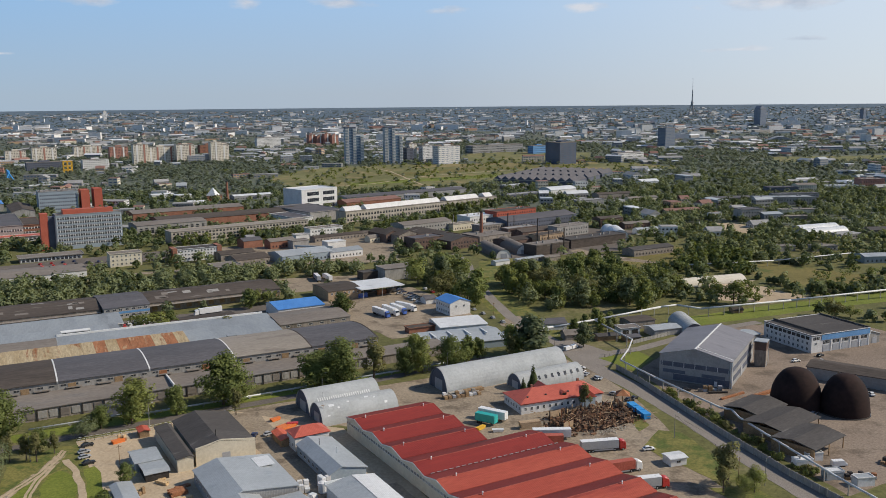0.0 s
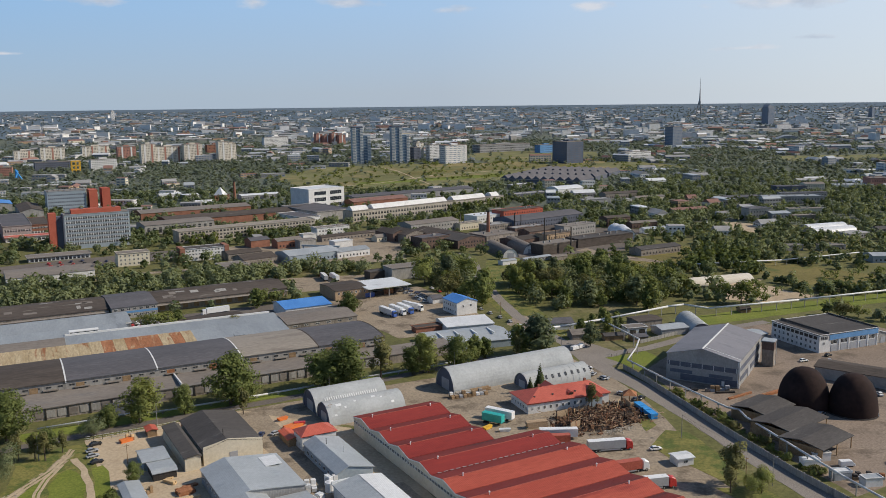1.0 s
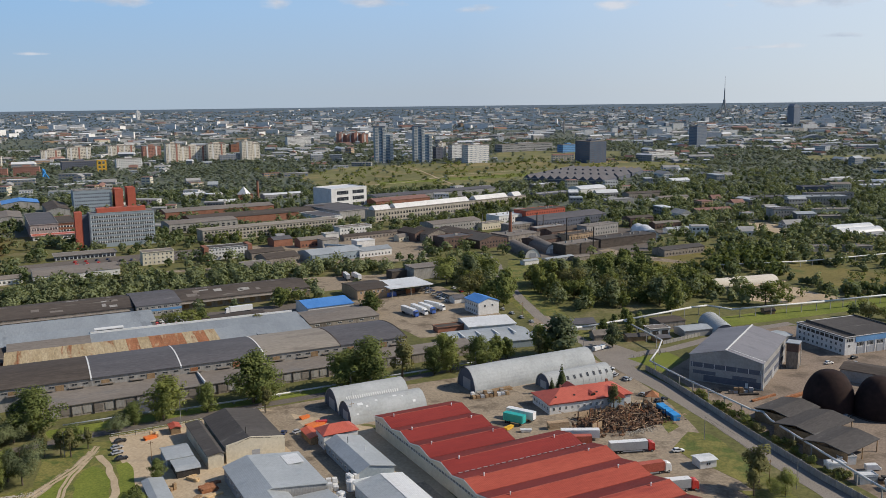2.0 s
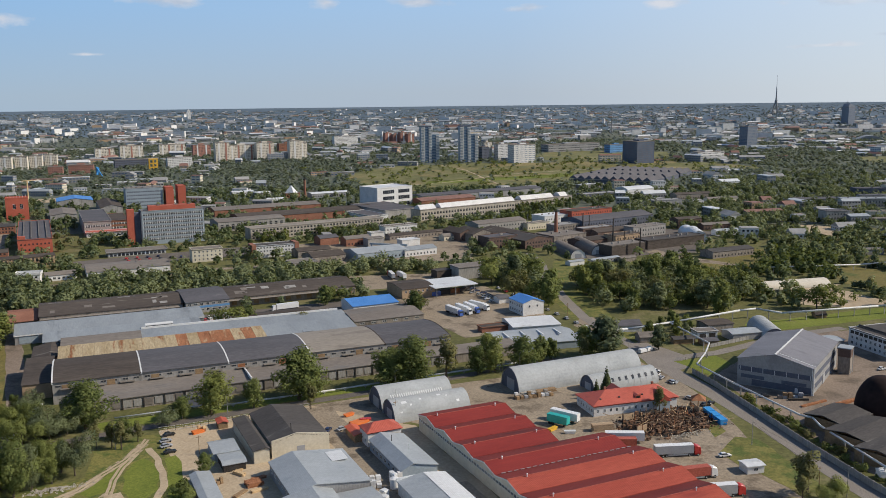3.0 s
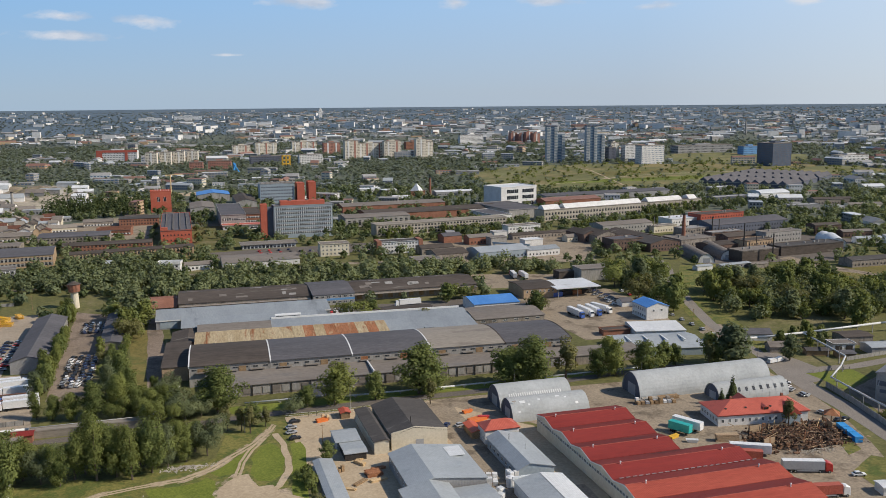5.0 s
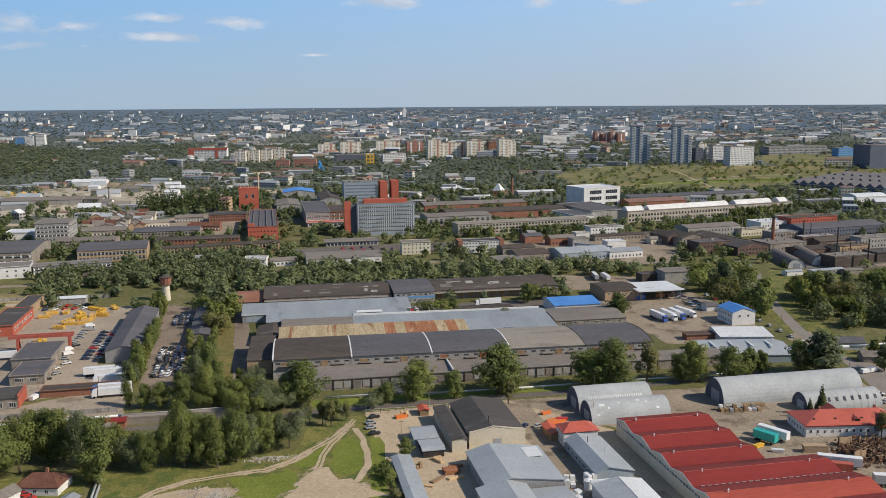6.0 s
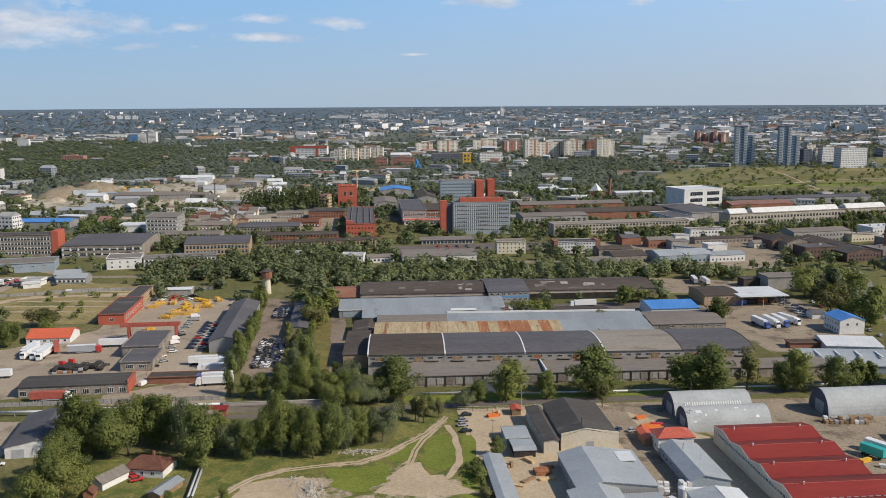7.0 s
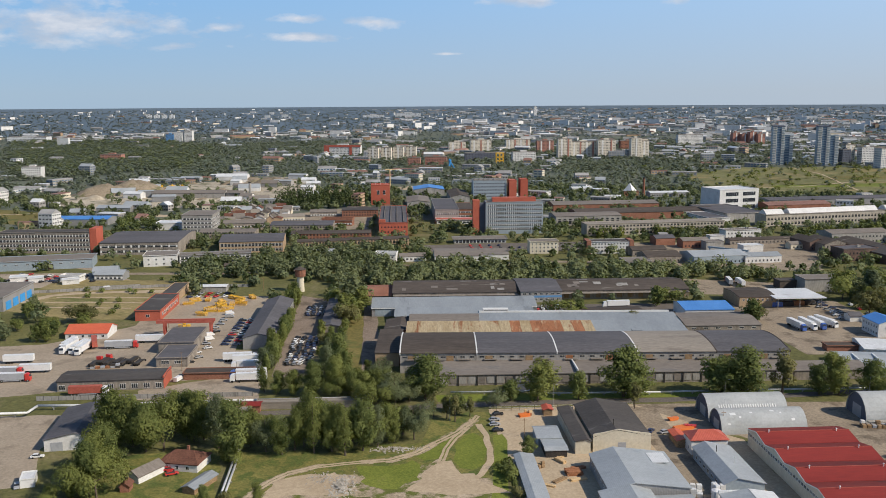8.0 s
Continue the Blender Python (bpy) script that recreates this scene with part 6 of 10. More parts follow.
works_row((
    (249, 1184, 29, 12, 4, 5, 4, ROOF_WHITE, PLASTER, "u"), (270, 1158, 20, 12, 4, 5, 4, ROOF_WHITE, PLASTER, "u"), (343, 1101, 51, 16, 5, 6.4, 4, ROOF_WHITE, CLADDING, "u"),
    (838, 685, 68, 20, 9, 9.8, -25, ROOF_ZINC, CONCRETE, "flat"), (864, 690, 56, 10, 11, 11.6, -25, ROOF_SLATE, CONCRETE, "flat"),
    (921, 756, 38, 18, 10, 10.8, -25, ROOF_SLATE, SLATE_WALL, "flat"), (965, 756, 26, 16, 11, 13, -25, ROOF_ASH, CREAM, "u"), (1038, 752, 52, 14, 6, 7, -25, ROOF_WHITE, PLASTER, "flat"),
    (1075, 740, 31, 20, 14, 14.8, -25, ROOF_ASH, SALMON, "flat"), (697, 610, 23, 16, 12, 12.8, -20, ROOF_SLATE, CONCRETE, "flat"), (711, 596, 20, 16, 8, 9.5, -20, ROOF_METAL, CLADDING, "u"),
    (775, 614, 38, 10, 6, 6.6, -25, ROOF_ASH, CREAM, "flat"), (738, 582, 32, 10, 5, 5.6, -25, ROOF_ASH, OLD_WALL, "flat"), (678, 684, 42, 12, 5, 6.8, -12, ROOF_TOWN, OLD_WALL, "u"),
    (581, 471, 15, 8, 4, 4.6, -18, ROOF_ASH, CONCRETE, "flat"), (607, 455, 21, 8, 4, 4.6, -20, ROOF_ASH, CONCRETE, "flat"), (596, 403, 22, 14, 5, 6.5, -25, ROOF_METAL, BLUE_GREY, "u"),
    (715, 479, 26, 14, 6, 8, -25, ROOF_DARK, OLD_WALL, "u"), (705, 934, 44, 24, 6, 9, 4, ROOF_WHITE, PLASTER, "barrel"), (876, 950, 30, 14, 6, 9, -10, ROOF_WHITE, PLASTER, "u"),
    (625, 901, 55, 14, 7, 7.8, 6, ROOF_PALE, SLATE_WALL, "flat"), (696, 1023, 42, 10, 5, 5.6, 6, ROOF_WHITE, CLADDING, "flat"), (822, 1097, 61, 12, 6, 6.6, 4, ROOF_WHITE, PLASTER, "flat"),
    (653, 808, 38, 12, 6, 6.6, -4, ROOF_PALE, CLADDING, "flat"), (810, 741, 55, 14, 5, 6.4, -18, ROOF_SLATE, CONCRETE, "u"), (724, 847, 49, 16, 6, 7.6, -8, ROOF_BROWN, OLD_WALL, "u"),
    (726, 797, 40, 12, 5, 6.6, -8, ROOF_ASH, CREAM, "u"),
), "works among trees")
arch("hangar", 355, 403, 579, 592, 7, "old barrel-roofed factory shed", turn=76, skin=ROOF_ASH, ends=PLASTER)
arch("hangar", 378, 430, 588, 601, 7, "old barrel-roofed factory shed with a pale end", turn=75, skin=ROOF_ASH, ends=PLASTER)
arch("hangar", 500, 532, 588, 604, 9, "white arched fabric tent hall", turn=60, skin=ROOF_WHITE, ends=ROOF_WHITE)
arch("hangar", 515, 540, 612, 626, 7, "white arched fabric tent hall", turn=60, skin=ROOF_WHITE, ends=ROOF_WHITE)
arch("hangar", 655, 700, 500, 516, 7, "one of two white tunnel hangars", turn=-8, skin=ROOF_WHITE, ends=CONCRETE)
arch("hangar", 668, 712, 518, 534, 7, "one of two white tunnel hangars", turn=-8, skin=ROOF_WHITE, ends=CONCRETE)


def chimney(u, v, h, r, material, label):
    ob = thing("factory_chimney", u, v, label, "chimney")
    part("shaft", made(tube, (0, 0, 0), (0, 0, h), r, r * 0.62, 14), material, ob)
    part("collar", made(tube, (0, 0, h - 1.2), (0, 0, h), r * 0.8, r * 0.8, 14), DARK_IRON, ob)


chimney(409, 652, 25, 1.9, BRICK, "dark brick factory chimney")
chimney(451, 673, 18, 0.7, DARK_IRON, "thin sooty steel chimney")
chimney(422, 586, 25, 0.7, DARK_IRON, "thin sooty steel chimney")
chimney(424, 553, 21, 0.7, DARK_IRON, "thin sooty steel chimney")
chimney(460, 676, 15, 0.5, DARK_IRON, "thin sooty steel chimney")
chimney(440, 595, 12, 0.4, DARK_IRON, "thin sooty steel chimney")
chimney(432, 740, 12, 0.35, CONCRETE, "thin pale steel mast")
chimney(607, 589, 10, 2.4, PLASTER, "white upright silo beside a sandy yard")
chimney(302, 1065, 27, 2.0, BRICK, "dark brick factory chimney")
chimney(1764, 2470, 56, 3.4, CONCRETE, "tall pale concrete chimney")
chimney(-190, 1138, 20, 2.2, CONCRETE, "tall pale concrete works silo")

# water tower
tower = thing("water_tower", -64, 558, "old brick water tower with a wider timber head", "water tower", size=(26, 26))
part("shaft", made(tube, (0, 0, 0), (0, 0, 10), 2.5, 2.1, 16), CREAM, tower)
part("head", made(tube, (0, 0, 10), (0, 0, 14.6), 3.3, 3.6, 12), BRICK, tower, "red-brown tank house")
part("roof", made(tube, (0, 0, 14.6), (0, 0, 16.4), 4.1, 0.3, 12), ROOF_BROWN, tower)

# the left factory side
off_l = shed("office_block", -325, -252, 722, 738, 17, 17.6, ROOF_DARK, OLD_WALL, "long five-storey grey-brown office slab", ridge="flat")
bands(off_l, 73, 16, 4, 2.0, 3.7, 2.0, 28)
part("stair_end", made(box, 36.6, 42, -8.5, 8, 0, 20), ORANGE, off_l, "orange-red stair end")
off_m = shed("factory_hall", -240, -178, 708, 772, 10, 12, ROOF_SLATE, OLD_WALL, "large factory hall with a slate grey roof", ridge="u", ridge_at=0.7)
bands(off_m, 62, 64, 2, 2.0, 4.0, 1.8, 10)
tall_w = shed("office_block", -200, -172, 815, 850, 18, 18.6, ROOF_ASH, CONCRETE, "grey seven-storey factory office", ridge="flat")
bands(tall_w, 28, 35, 4, 3, 3.6, 1.6, 8)
bands(tall_w, 28, 35, 4, 3, 3.6, 1.6, 8, "r")
green_row = shed("factory_block", -168, -115, 668, 681, 6, 6.8, ROOF_ASH, CLADDING, "low grey-green glazed factory wing", ridge="flat", turn=10)
bands(green_row, 53, 13, 1, 3.2, 3, 1.8, 18)
bands(green_row, 53, 13, 1, 0.5, 3, 1.5, 18)
cube = shed("office_house", -192, -168, 655, 676, 8, 8.6, ROOF_ASH, PLASTER, "white two-storey workshop with small windows", ridge="flat", turn=8)
for z in (1.2, 4.6):
    row_of_windows(cube, 4, -11, 11, -10.51, z, 1.4, 1.4)
brick_mid = shed("factory_block", -147, -96, 711, 755, 9, 11, ROOF_SLATE, BRICK_TAN, "tan brick factory wing with arched windows", ridge="u", turn=4)
bands(brick_mid, 51, 44, 2, 1.2, 4, 2.4, 18, frame=CONCRETE, wide=0.2)
brick_row = shed("factory_block", -84, 8, 718, 731, 8, 9.2, ROOF_BROWN, BRICK_TAN, "long tan brick factory row with tall windows", ridge="u", turn=8)
bands(brick_row, 92, 13, 2, 1.0, 3.7, 2.6, 34, frame=BRICK_TAN, wide=0.2)
light_l = shed("warehouse", -303.6, -229.4, 647.4, 671.4, 6.5, 7.2, ROOF_ASH, BLUE_GREY, "pale blue-grey flat hall with small windows", ridge="flat", turn=10.0)
row_of_windows(light_l, 9, -34.1, 34.1, -12.01, 3.8, 2.4, 0.9)
# Black panel on the wall paints the dark inside of a doorway.
part("doorway", made(box, 6, 10, -12.08, -12.01, 0, 4.2), CHAR, light_l, "black panel painted as an open doorway")
shed("warehouse", -216.2, -199.8, 615.5, 631.5, 4.5, 6.4, ROOF_METAL, BLUE_GREY, "low pale metal-roofed annexe", ridge="u", turn=10.0)
shed("store", -267.2, -256.4, 602.1, 611.1, 3.2, 3.7, ROOF_WHITE, PLASTER, "low white store shed in a pale yard", ridge="flat", turn=18, group="white stores")
shed("store", -253.8, -244.6, 599.9, 607.9, 3.0, 3.5, ROOF_WHITE, PLASTER, "low white store shed in a pale yard", ridge="flat", turn=18, group="white stores")
shed("store", -228.2, -217.7, 592.4, 599.4, 3.0, 3.5, ROOF_WHITE, PLASTER, "low white store shed in a pale yard", ridge="flat", turn=18, group="white stores")
blue_l = shed("warehouse", -292, -233, 515, 560, 8, 8.8, ROOF_ASH, CLADDING, "grey hall with blue painted doors", ridge="flat")
for k in range(4):
    part("door", made(box, 29.52, 29.7, -19 + k * 10, -12 + k * 10, 0, 5), BRIGHT_BLUE, blue_l, "bright blue door")
shed("warehouse", -348, -290, 890, 915, 6, 8, ROOF_BLUE, CLADDING, "long hall with a blue roof", ridge="u", turn=-4)

# lorry yard
long_b = shed("garage", -146, -102, 364, 379, 4.4, 5.2, ROOF_DARK, OLD_WALL, "long low grey garage with patched dark roof", ridge="u", turn=2)
for k in range(9):
    window(long_b, -20 + k * 5, -7.52, 0.6, 2.6, 2.2, mullions=2)
part("gable", made(box, 21.8, 22.3, -7.4, 7.4, 0, 5.6), ORANGE, long_b, "orange-red end wall")
gate_a = shed("workshop", -113, -99, 396, 418, 4.2, 4.7, ROOF_SLATE, OLD_WALL, "flat-roofed grey workshop with wide windows", ridge="flat")
row_of_windows(gate_a, 2, -6, 6, -11.01, 1.6, 3.6, 1.6, mullions=3)
shed("workshop", -118, -101, 419, 448, 5.2, 5.8, ROOF_SLATE, OLD_WALL, "flat-roofed grey workshop with doorway", ridge="flat")
gantry = thing("crane_gantry", -112, 455, "rust-red steel crane gantry", "gantry")
for x in (-12, 12):
    for y in (-1.5, 1.5):
        part("leg", made(box, x - 0.5, x + 0.5, y - 0.5, y + 0.5, 0, 6.5), RED_TARP, gantry)
for y in (-1.5, 1.5):
    part("beam", made(box, -16, 14, y - 0.45, y + 0.45, 6.5, 8.0), RED_TARP, gantry)
orange_b = shed("workshop", -148.5, -134.5, 486, 529, 5.6, 6.2, ROOF_DARK, ORANGE, "orange-red workshop with dark flat roof", ridge="flat")
row_of_windows(orange_b, 8, -19, 19, 7.01, 2.0, 2.6, 2.0, "r", mullions=2)
window(orange_b, 0, -21.51, 2.0, 2.0, 1.6)
shed("workshop", -146, -137, 531, 566, 5.0, 5.6, ROOF_DARK, BRICK_TAN, "brick workshop with dark flat roof", ridge="flat")
house_o = shed("office_house", -173.5, -152, 449, 465, 3.0, 6.0, ROOF_ORANGE, PLASTER, "white bungalow with a bright orange roof", ridge="u")
row_of_windows(house_o, 6, -10, 10, -8.01, 0.9, 1.4, 1.4)
shed("warehouse", -78, -63, 423, 509, 5.8, 8.0, ROOF_SLATE, CLADDING, "long grey metal hall with a gabled roof", ridge="v")
shed("warehouse", -42, -32, 449, 515, 4.2, 5.4, ROOF_SLATE, OLD_WALL, "narrow store with dark roof", ridge="v")
garage_w = shed("garage", -127.5, -110, 298, 331.5, 4.2, 6.2, ROOF_SLATE, PLASTER, "white garage with a grey roof", ridge="v", turn=6, ridge_at=0.6)
part("door", made(box, -6.5, -2.5, -16.85, -16.72, 0, 3.2), GREY_PAINT, garage_w)
bungalow = shed("cottage", -80, -66.5, 277, 287, 2.6, 3.0, ROOF_RUSSET, PLASTER, "small brown-roofed cottage in a garden", ridge="u", turn=-14)
hip = bmesh.new()
c4 = [hip.verts.new(p) for p in ((-7.3, -5.5, 2.9), (7.3, -5.5, 2.9), (7.3, 5.5, 2.9), (-7.3, 5.5, 2.9), (-3.2, 0, 5.7), (3.2, 0, 5.7))]
for f in ((0, 1, 5, 4), (1, 2, 5), (2, 3, 4, 5), (3, 0, 4), (3, 2, 1, 0)):
    hip.faces.new([c4[i] for i in f])
part("hip_roof", hip, ROOF_RUSSET, bungalow, "russet hipped roof")
row_of_windows(bungalow, 3, -6, 5, -5.01, 0.8, 1.2, 1.2)
part("chimney", made(box, 0.5, 1.3, 0.5, 1.3, 4.5, 6.8), BRICK, bungalow)
summer = shed("cottage", -87, -81.5, 268.5, 279.5, 2.4, 4.0, ROOF_ASH, PLASTER, "small pale garden house", ridge="v", turn=-32)
row_of_windows(summer, 2, -3, 3, -2.76, 0.9, 1.0, 1.0, "l")
shed("garden_shed", -67, -62.5, 259, 271, 2.0, 2.8, ROOF_ZINC, WOOD, "pale sheet-roofed garden shed", ridge="v", turn=-24)
shed("garden_shed", -89, -86, 262, 266, 2.0, 3.2, ROOF_RUSSET, BRICK, "little red-brown garden shed", ridge="v")
pump = shed("pump_house", -64.5, -58.5, 322, 327, 4.0, 4.4, ROOF_TAN, BRICK_TAN, "small tan brick pump house by the pipes", ridge="flat")
part("vent", made(box, -2.4, 0.5, -2.58, -2.51, 2.2, 3.6), RED_TARP, pump, "rust-red louvre")
shed("duct_wall", -58, -16, 335.5, 339, 2.6, 3.0, ROOF_TAN, ROOF_TAN, "long beige pipe duct wall", ridge="flat", over=0.1)
caravan = shed("caravan", -122.5, -118.2, 267.5, 274, 2.5, 2.8, ROOF_WHITE, WHITE_PAINT, "white caravan box on pale ground", ridge="flat", turn=14, over=0.1)
shed("gate_house", -63, -56, 332, 337, 2.8, 3.4, ROOF_RED, BRICK, "small brick gatehouse by the pipe", ridge="u")
shed("store", -96, -66, 376, 383, 2.8, 3.2, ROOF_BROWN, BRICK, "low brown store wall", ridge="flat")
shed("shelter", -130, -112, 560, 568, 3.4, 4.0, ROOF_WHITE, CONCRETE, "open shelter with a pale roof", ridge="u")
# small houses, stores and sheds between the works
COLONY = ((-10, 660, 16, 9, 6, ROOF_METAL, PLASTER), (10, 664, 20, 9, 4, ROOF_ASH, PLASTER), (-60, 690, 18, 8, 4, ROOF_METAL, CREAM), (-200, 610, 20, 12, 4, ROOF_METAL, CLADDING), (-225, 605, 14, 8, 3, ROOF_ASH, PLASTER), (-120, 640, 16, 7, 3, ROOF_BROWN, BRICK), (-150, 860, 40, 14, 5, ROOF_ASH, OLD_WALL), (-95, 850, 36, 12, 5, ROOF_BROWN, BRICK_TAN), (-60, 870, 30, 12, 5, ROOF_ASH, BRICK), (-110, 905, 26, 11, 5, ROOF_TAN, CREAM), (-80, 940, 28, 11, 5, ROOF_ASH, OLD_WALL), (-45, 965, 22, 10, 5, ROOF_BROWN, CREAM))
for k, (u, v, w, d, h, roof, wall) in enumerate(COLONY):
    b_ = shed("small_works" if w > 20 else "dwelling_house", u - w / 2, u + w / 2, v - d / 2, v + d / 2, h, h + d * 0.16 + 0.4, roof, wall, "%s building between the factories" % ("low works" if w > 20 else "small gabled"), ridge="u" if k % 4 else "flat", turn=(k * 37 % 21) - 10, group="small buildings between the works")
    bands(b_, w, d, 2 if h > 5.5 else 1, 1.2, 2.8, 1.4, max(3, round(w / 3.2)), wide=0.22)
blue_span = thing("roof_girder", 252, 652, "pale blue steel girder across a roof", "girder", -42)
part("chord", made(box, -16, 16, -0.6, 0.6, 7.0, 8.2), BLUE_GREY, blue_span)
part("support", made(box, -15, -14, -0.6, 0.6, 0, 7.0), BLUE_GREY, blue_span)
part("support", made(box, 14, 15, -0.6, 0.6, 0, 7.0), BLUE_GREY, blue_span)

# ---- the far town ----
def slab_block(name, u, v, z, w, d, h, floors, wall, label, category, turn=0.0, glass=None, group="", cap=None, n=None):
    """A multi-storey block: body, a window band a storey on the two sides towards the viewer, a roof cap."""
    ob = thing(name, u, v, label, category, turn, z, group, size=(w, d))
    part("body", made(box, -w / 2, w / 2, -d / 2, d / 2, -3, h), wall, ob)
    step = h / floors
    n = n or max(3, round(w / 3.2))
    for k in range(floors):
        zz = k * step + step * 0.3
        window_band(ob, -w / 2 + 0.6, w / 2 - 0.6, -d / 2 - 0.02, zz, step * 0.42, n, "f", glass or GLASS, wall, 0.24)
        if v < 1800:
            window_band(ob, -d / 2 + 0.6, d / 2 - 0.6, -w / 2 - 0.02, zz, step * 0.5, max(2, round(d / 3.2)), "l", glass or GLASS, wall, 0.24)
    part("roof", made(box, -w / 2 - 0.2, w / 2 + 0.2, -d / 2 - 0.2, d / 2 + 0.2, h, h + 0.9), cap or ROOF_ASH, ob)
    if h > 20 and wall in (PANEL_WALL, SALMON):                 # stair and loggia bays
        for k in range(max(1, round(w / 16))):
            x = -w / 2 + w * (k + 0.5) / max(1, round(w / 16))
            part("loggia_bay", made(box, x - 1.7, x + 1.7, -d / 2 - 0.5, -d / 2 + 0.2, 0, h - 0.3), SALMON if wall is PANEL_WALL and k % 2 else PLASTER, ob)
    part("plant_room", made(box, -w * 0.15, w * 0.15, -d * 0.2, d * 0.2, h + 0.9, h + 3.4), wall, ob)
    return ob


def twin(u, v, mast):
    """A residential high-rise of two staggered slabs with bands of balconies."""
    ob = thing("residential_tower", u, v, "blue-white residential high-rise with balcony bands", "tower", -14, group="twin towers", size=(40, 26))
    part("slab", made(box, -18, 2, -11, 11, 0, 71), BLUE_GREY, ob, "taller slab")
    part("slab", made(box, 2, 18, -8, 12, 0, 56), BLUE_GREY, ob, "lower slab")
    part("crown", made(box, -18.6, 2.6, -11.6, 11.6, 71, 73), SLATE_WALL, ob)
    for k in range(23):
        part("balcony", made(box, -18.8, -12.5, -12.4, -11.02, 1.2 + k * 3.05, 2.3 + k * 3.05), PLASTER, ob)
        part("balcony", made(box, -3.5, 2.6, -12.4, -11.02, 1.2 + k * 3.05, 2.3 + k * 3.05), PLASTER, ob)
        part("pane", made(box, -12, -4, -11.15, -11.02, 1.2 + k * 3.05, 3.2 + k * 3.05), BLUE_GLASS, ob)
        if k < 18:
            part("balcony", made(box, 12, 18.6, -9.4, -8.02, 1.2 + k * 3.05, 2.3 + k * 3.05), PLASTER, ob)
            part("pane", made(box, 3.5, 11.5, -8.15, -8.02, 1.2 + k * 3.05, 3.2 + k * 3.05), BLUE_GLASS, ob)
    part("corner_strip", made(box, -12.4, -11.6, -12.0, -11.16, 0, 71), PLASTER, ob)
    if mast:
        part("mast", made(tube, (-13, 0, 73), (-13, 0, 88), 0.7, 0.3, 6), CONCRETE, ob)


twin(716, 1614, False)
twin(786, 1582, True)
dark = slab_block("office_cube", 1050, 1382, 0, 42, 42, 41, 11, SLATE_WALL, "dark blue-grey glass office cube", "office", 4, BLUE_GLASS)
slab_block("office_building", 1218, 1690, 0, 46, 20, 18, 4, BLUE_WALL, "low blue-clad office building", "office", 4, BLUE_GLASS)
slab_block("office_building", 1165, 1795, 0, 150, 30, 17, 3, CLADDING, "long low grey hall with white bays", "hall", 4)
slab_block("apartment_block", 849, 1625, 0, 18, 16, 36, 11, PANEL_WALL, "slim beige plastered apartment tower", "apartments", 4)
slab_block("apartment_block", 876, 1608, 0, 28, 16, 32, 10, PLASTER, "white striped apartment block", "apartments", 4)
slab_block("office_building", 868, 1512, 0, 50, 22, 35, 9, PLASTER, "white and blue glass office building", "office", 4, BLUE_GLASS)
slab_block("apartment_block", 830, 1600, 0, 16, 14, 28, 9, SLATE_WALL, "dark grey slim apartment tower", "apartments", 4)
for dx, h in ((-36, 30), (-12, 26), (10, 32), (32, 28)):
    slab_block("apartment_block", 971 + dx * 0.8, 2407 - dx * 0.6, 0.5, 20, 18, h, 9, SALMON, "salmon-red panel apartment block", "apartments", 4, group="red apartment blocks")
for u, v, w, h, wall, lab in ((358, 1885, 29, 40, PANEL_WALL, "beige twelve-storey panel block"), (401, 1898, 56, 33, PANEL_WALL, "long beige concrete panel apartment block"), (448, 1882, 38, 37, PANEL_WALL, "beige concrete panel apartment block"),
                              (501, 1842, 22, 42, PANEL_WALL, "tall beige concrete panel apartment block"), (520, 1850, 20, 36, PANEL_WALL, "beige concrete panel apartment block"), (491, 1872, 44, 14, PLASTER, "white low school building"),
                              (793, 2370, 70, 28, PLASTER, "white grid-fronted office slab"), (200, 2120, 50, 29, PANEL_WALL, "beige concrete panel apartment block"), (352, 2100, 40, 27, SALMON, "red-brown panel apartment block"),
                              (300, 2200, 60, 26, PANEL_WALL, "beige concrete panel apartment block"), (252, 1758, 46, 20, PLASTER, "white office block with window stripes"), (171, 1820, 64, 15, SLATE_WALL, "low dark blue office hall"),
                              (140, 2080, 40, 26, PANEL_WALL, "beige concrete panel apartment block"), (620, 2260, 50, 22, PANEL_WALL, "beige concrete panel apartment block"), (560, 2120, 44, 24, BRICK, "plain brown brick apartment block")):
    slab_block("apartment_block" if "panel" in lab or "brick" in lab else "office_building", u, v, 0, w, 16, h, max(3, round(h / 3.4)), wall, lab, "building", 4)
slab_block("hotel_tower", 1600, 1670, 0, 34, 26, 51, 14, FAR_TOWER, "dark glazed slab hotel tower", "hotel", 4, BLUE_GLASS)
far_high = slab_block("office_tower", 2754, 2372, 22, 36, 30, 60, 16, FAR_TOWER, "dark high-rise with a slanted top", "tower", 4, BLUE_GLASS)
part("crown", made(prism, [(-18, 60.9), (-18, 66), (-8, 74), (4, 70), (18, 64), (18, 60.9)], -13, 13, "y"), FAR_TOWER, far_high, "slanted glazed crown")
part("mast", made(tube, (-9, 0, 74), (-9, 0, 84), 0.9, 0.4, 6), FAR_TOWER, far_high)
slab_block("office_tower", 3251, 2285, 36, 19, 16, 40, 12, FAR_TOWER, "slim dark glazed office high-rise", "tower", 4, BLUE_GLASS)
slab_block("office_building", 1222, 1385, 0, 72, 20, 15, 3, PLASTER, "white office with long window bands", "office", 4)
school = slab_block("school_building", -122, 2010, 0, 82, 20, 24, 6, PLASTER, "white building with red stripes", "building", -9)
part("red_frame", made(box, -42, -30, -10.7, -9.9, 0, 24.5), RED_TARP, school, "faded red end bay")
part("red_frame", made(box, 16, 22, -10.7, -9.9, 0, 24.5), RED_TARP, school, "faded red stair bay")
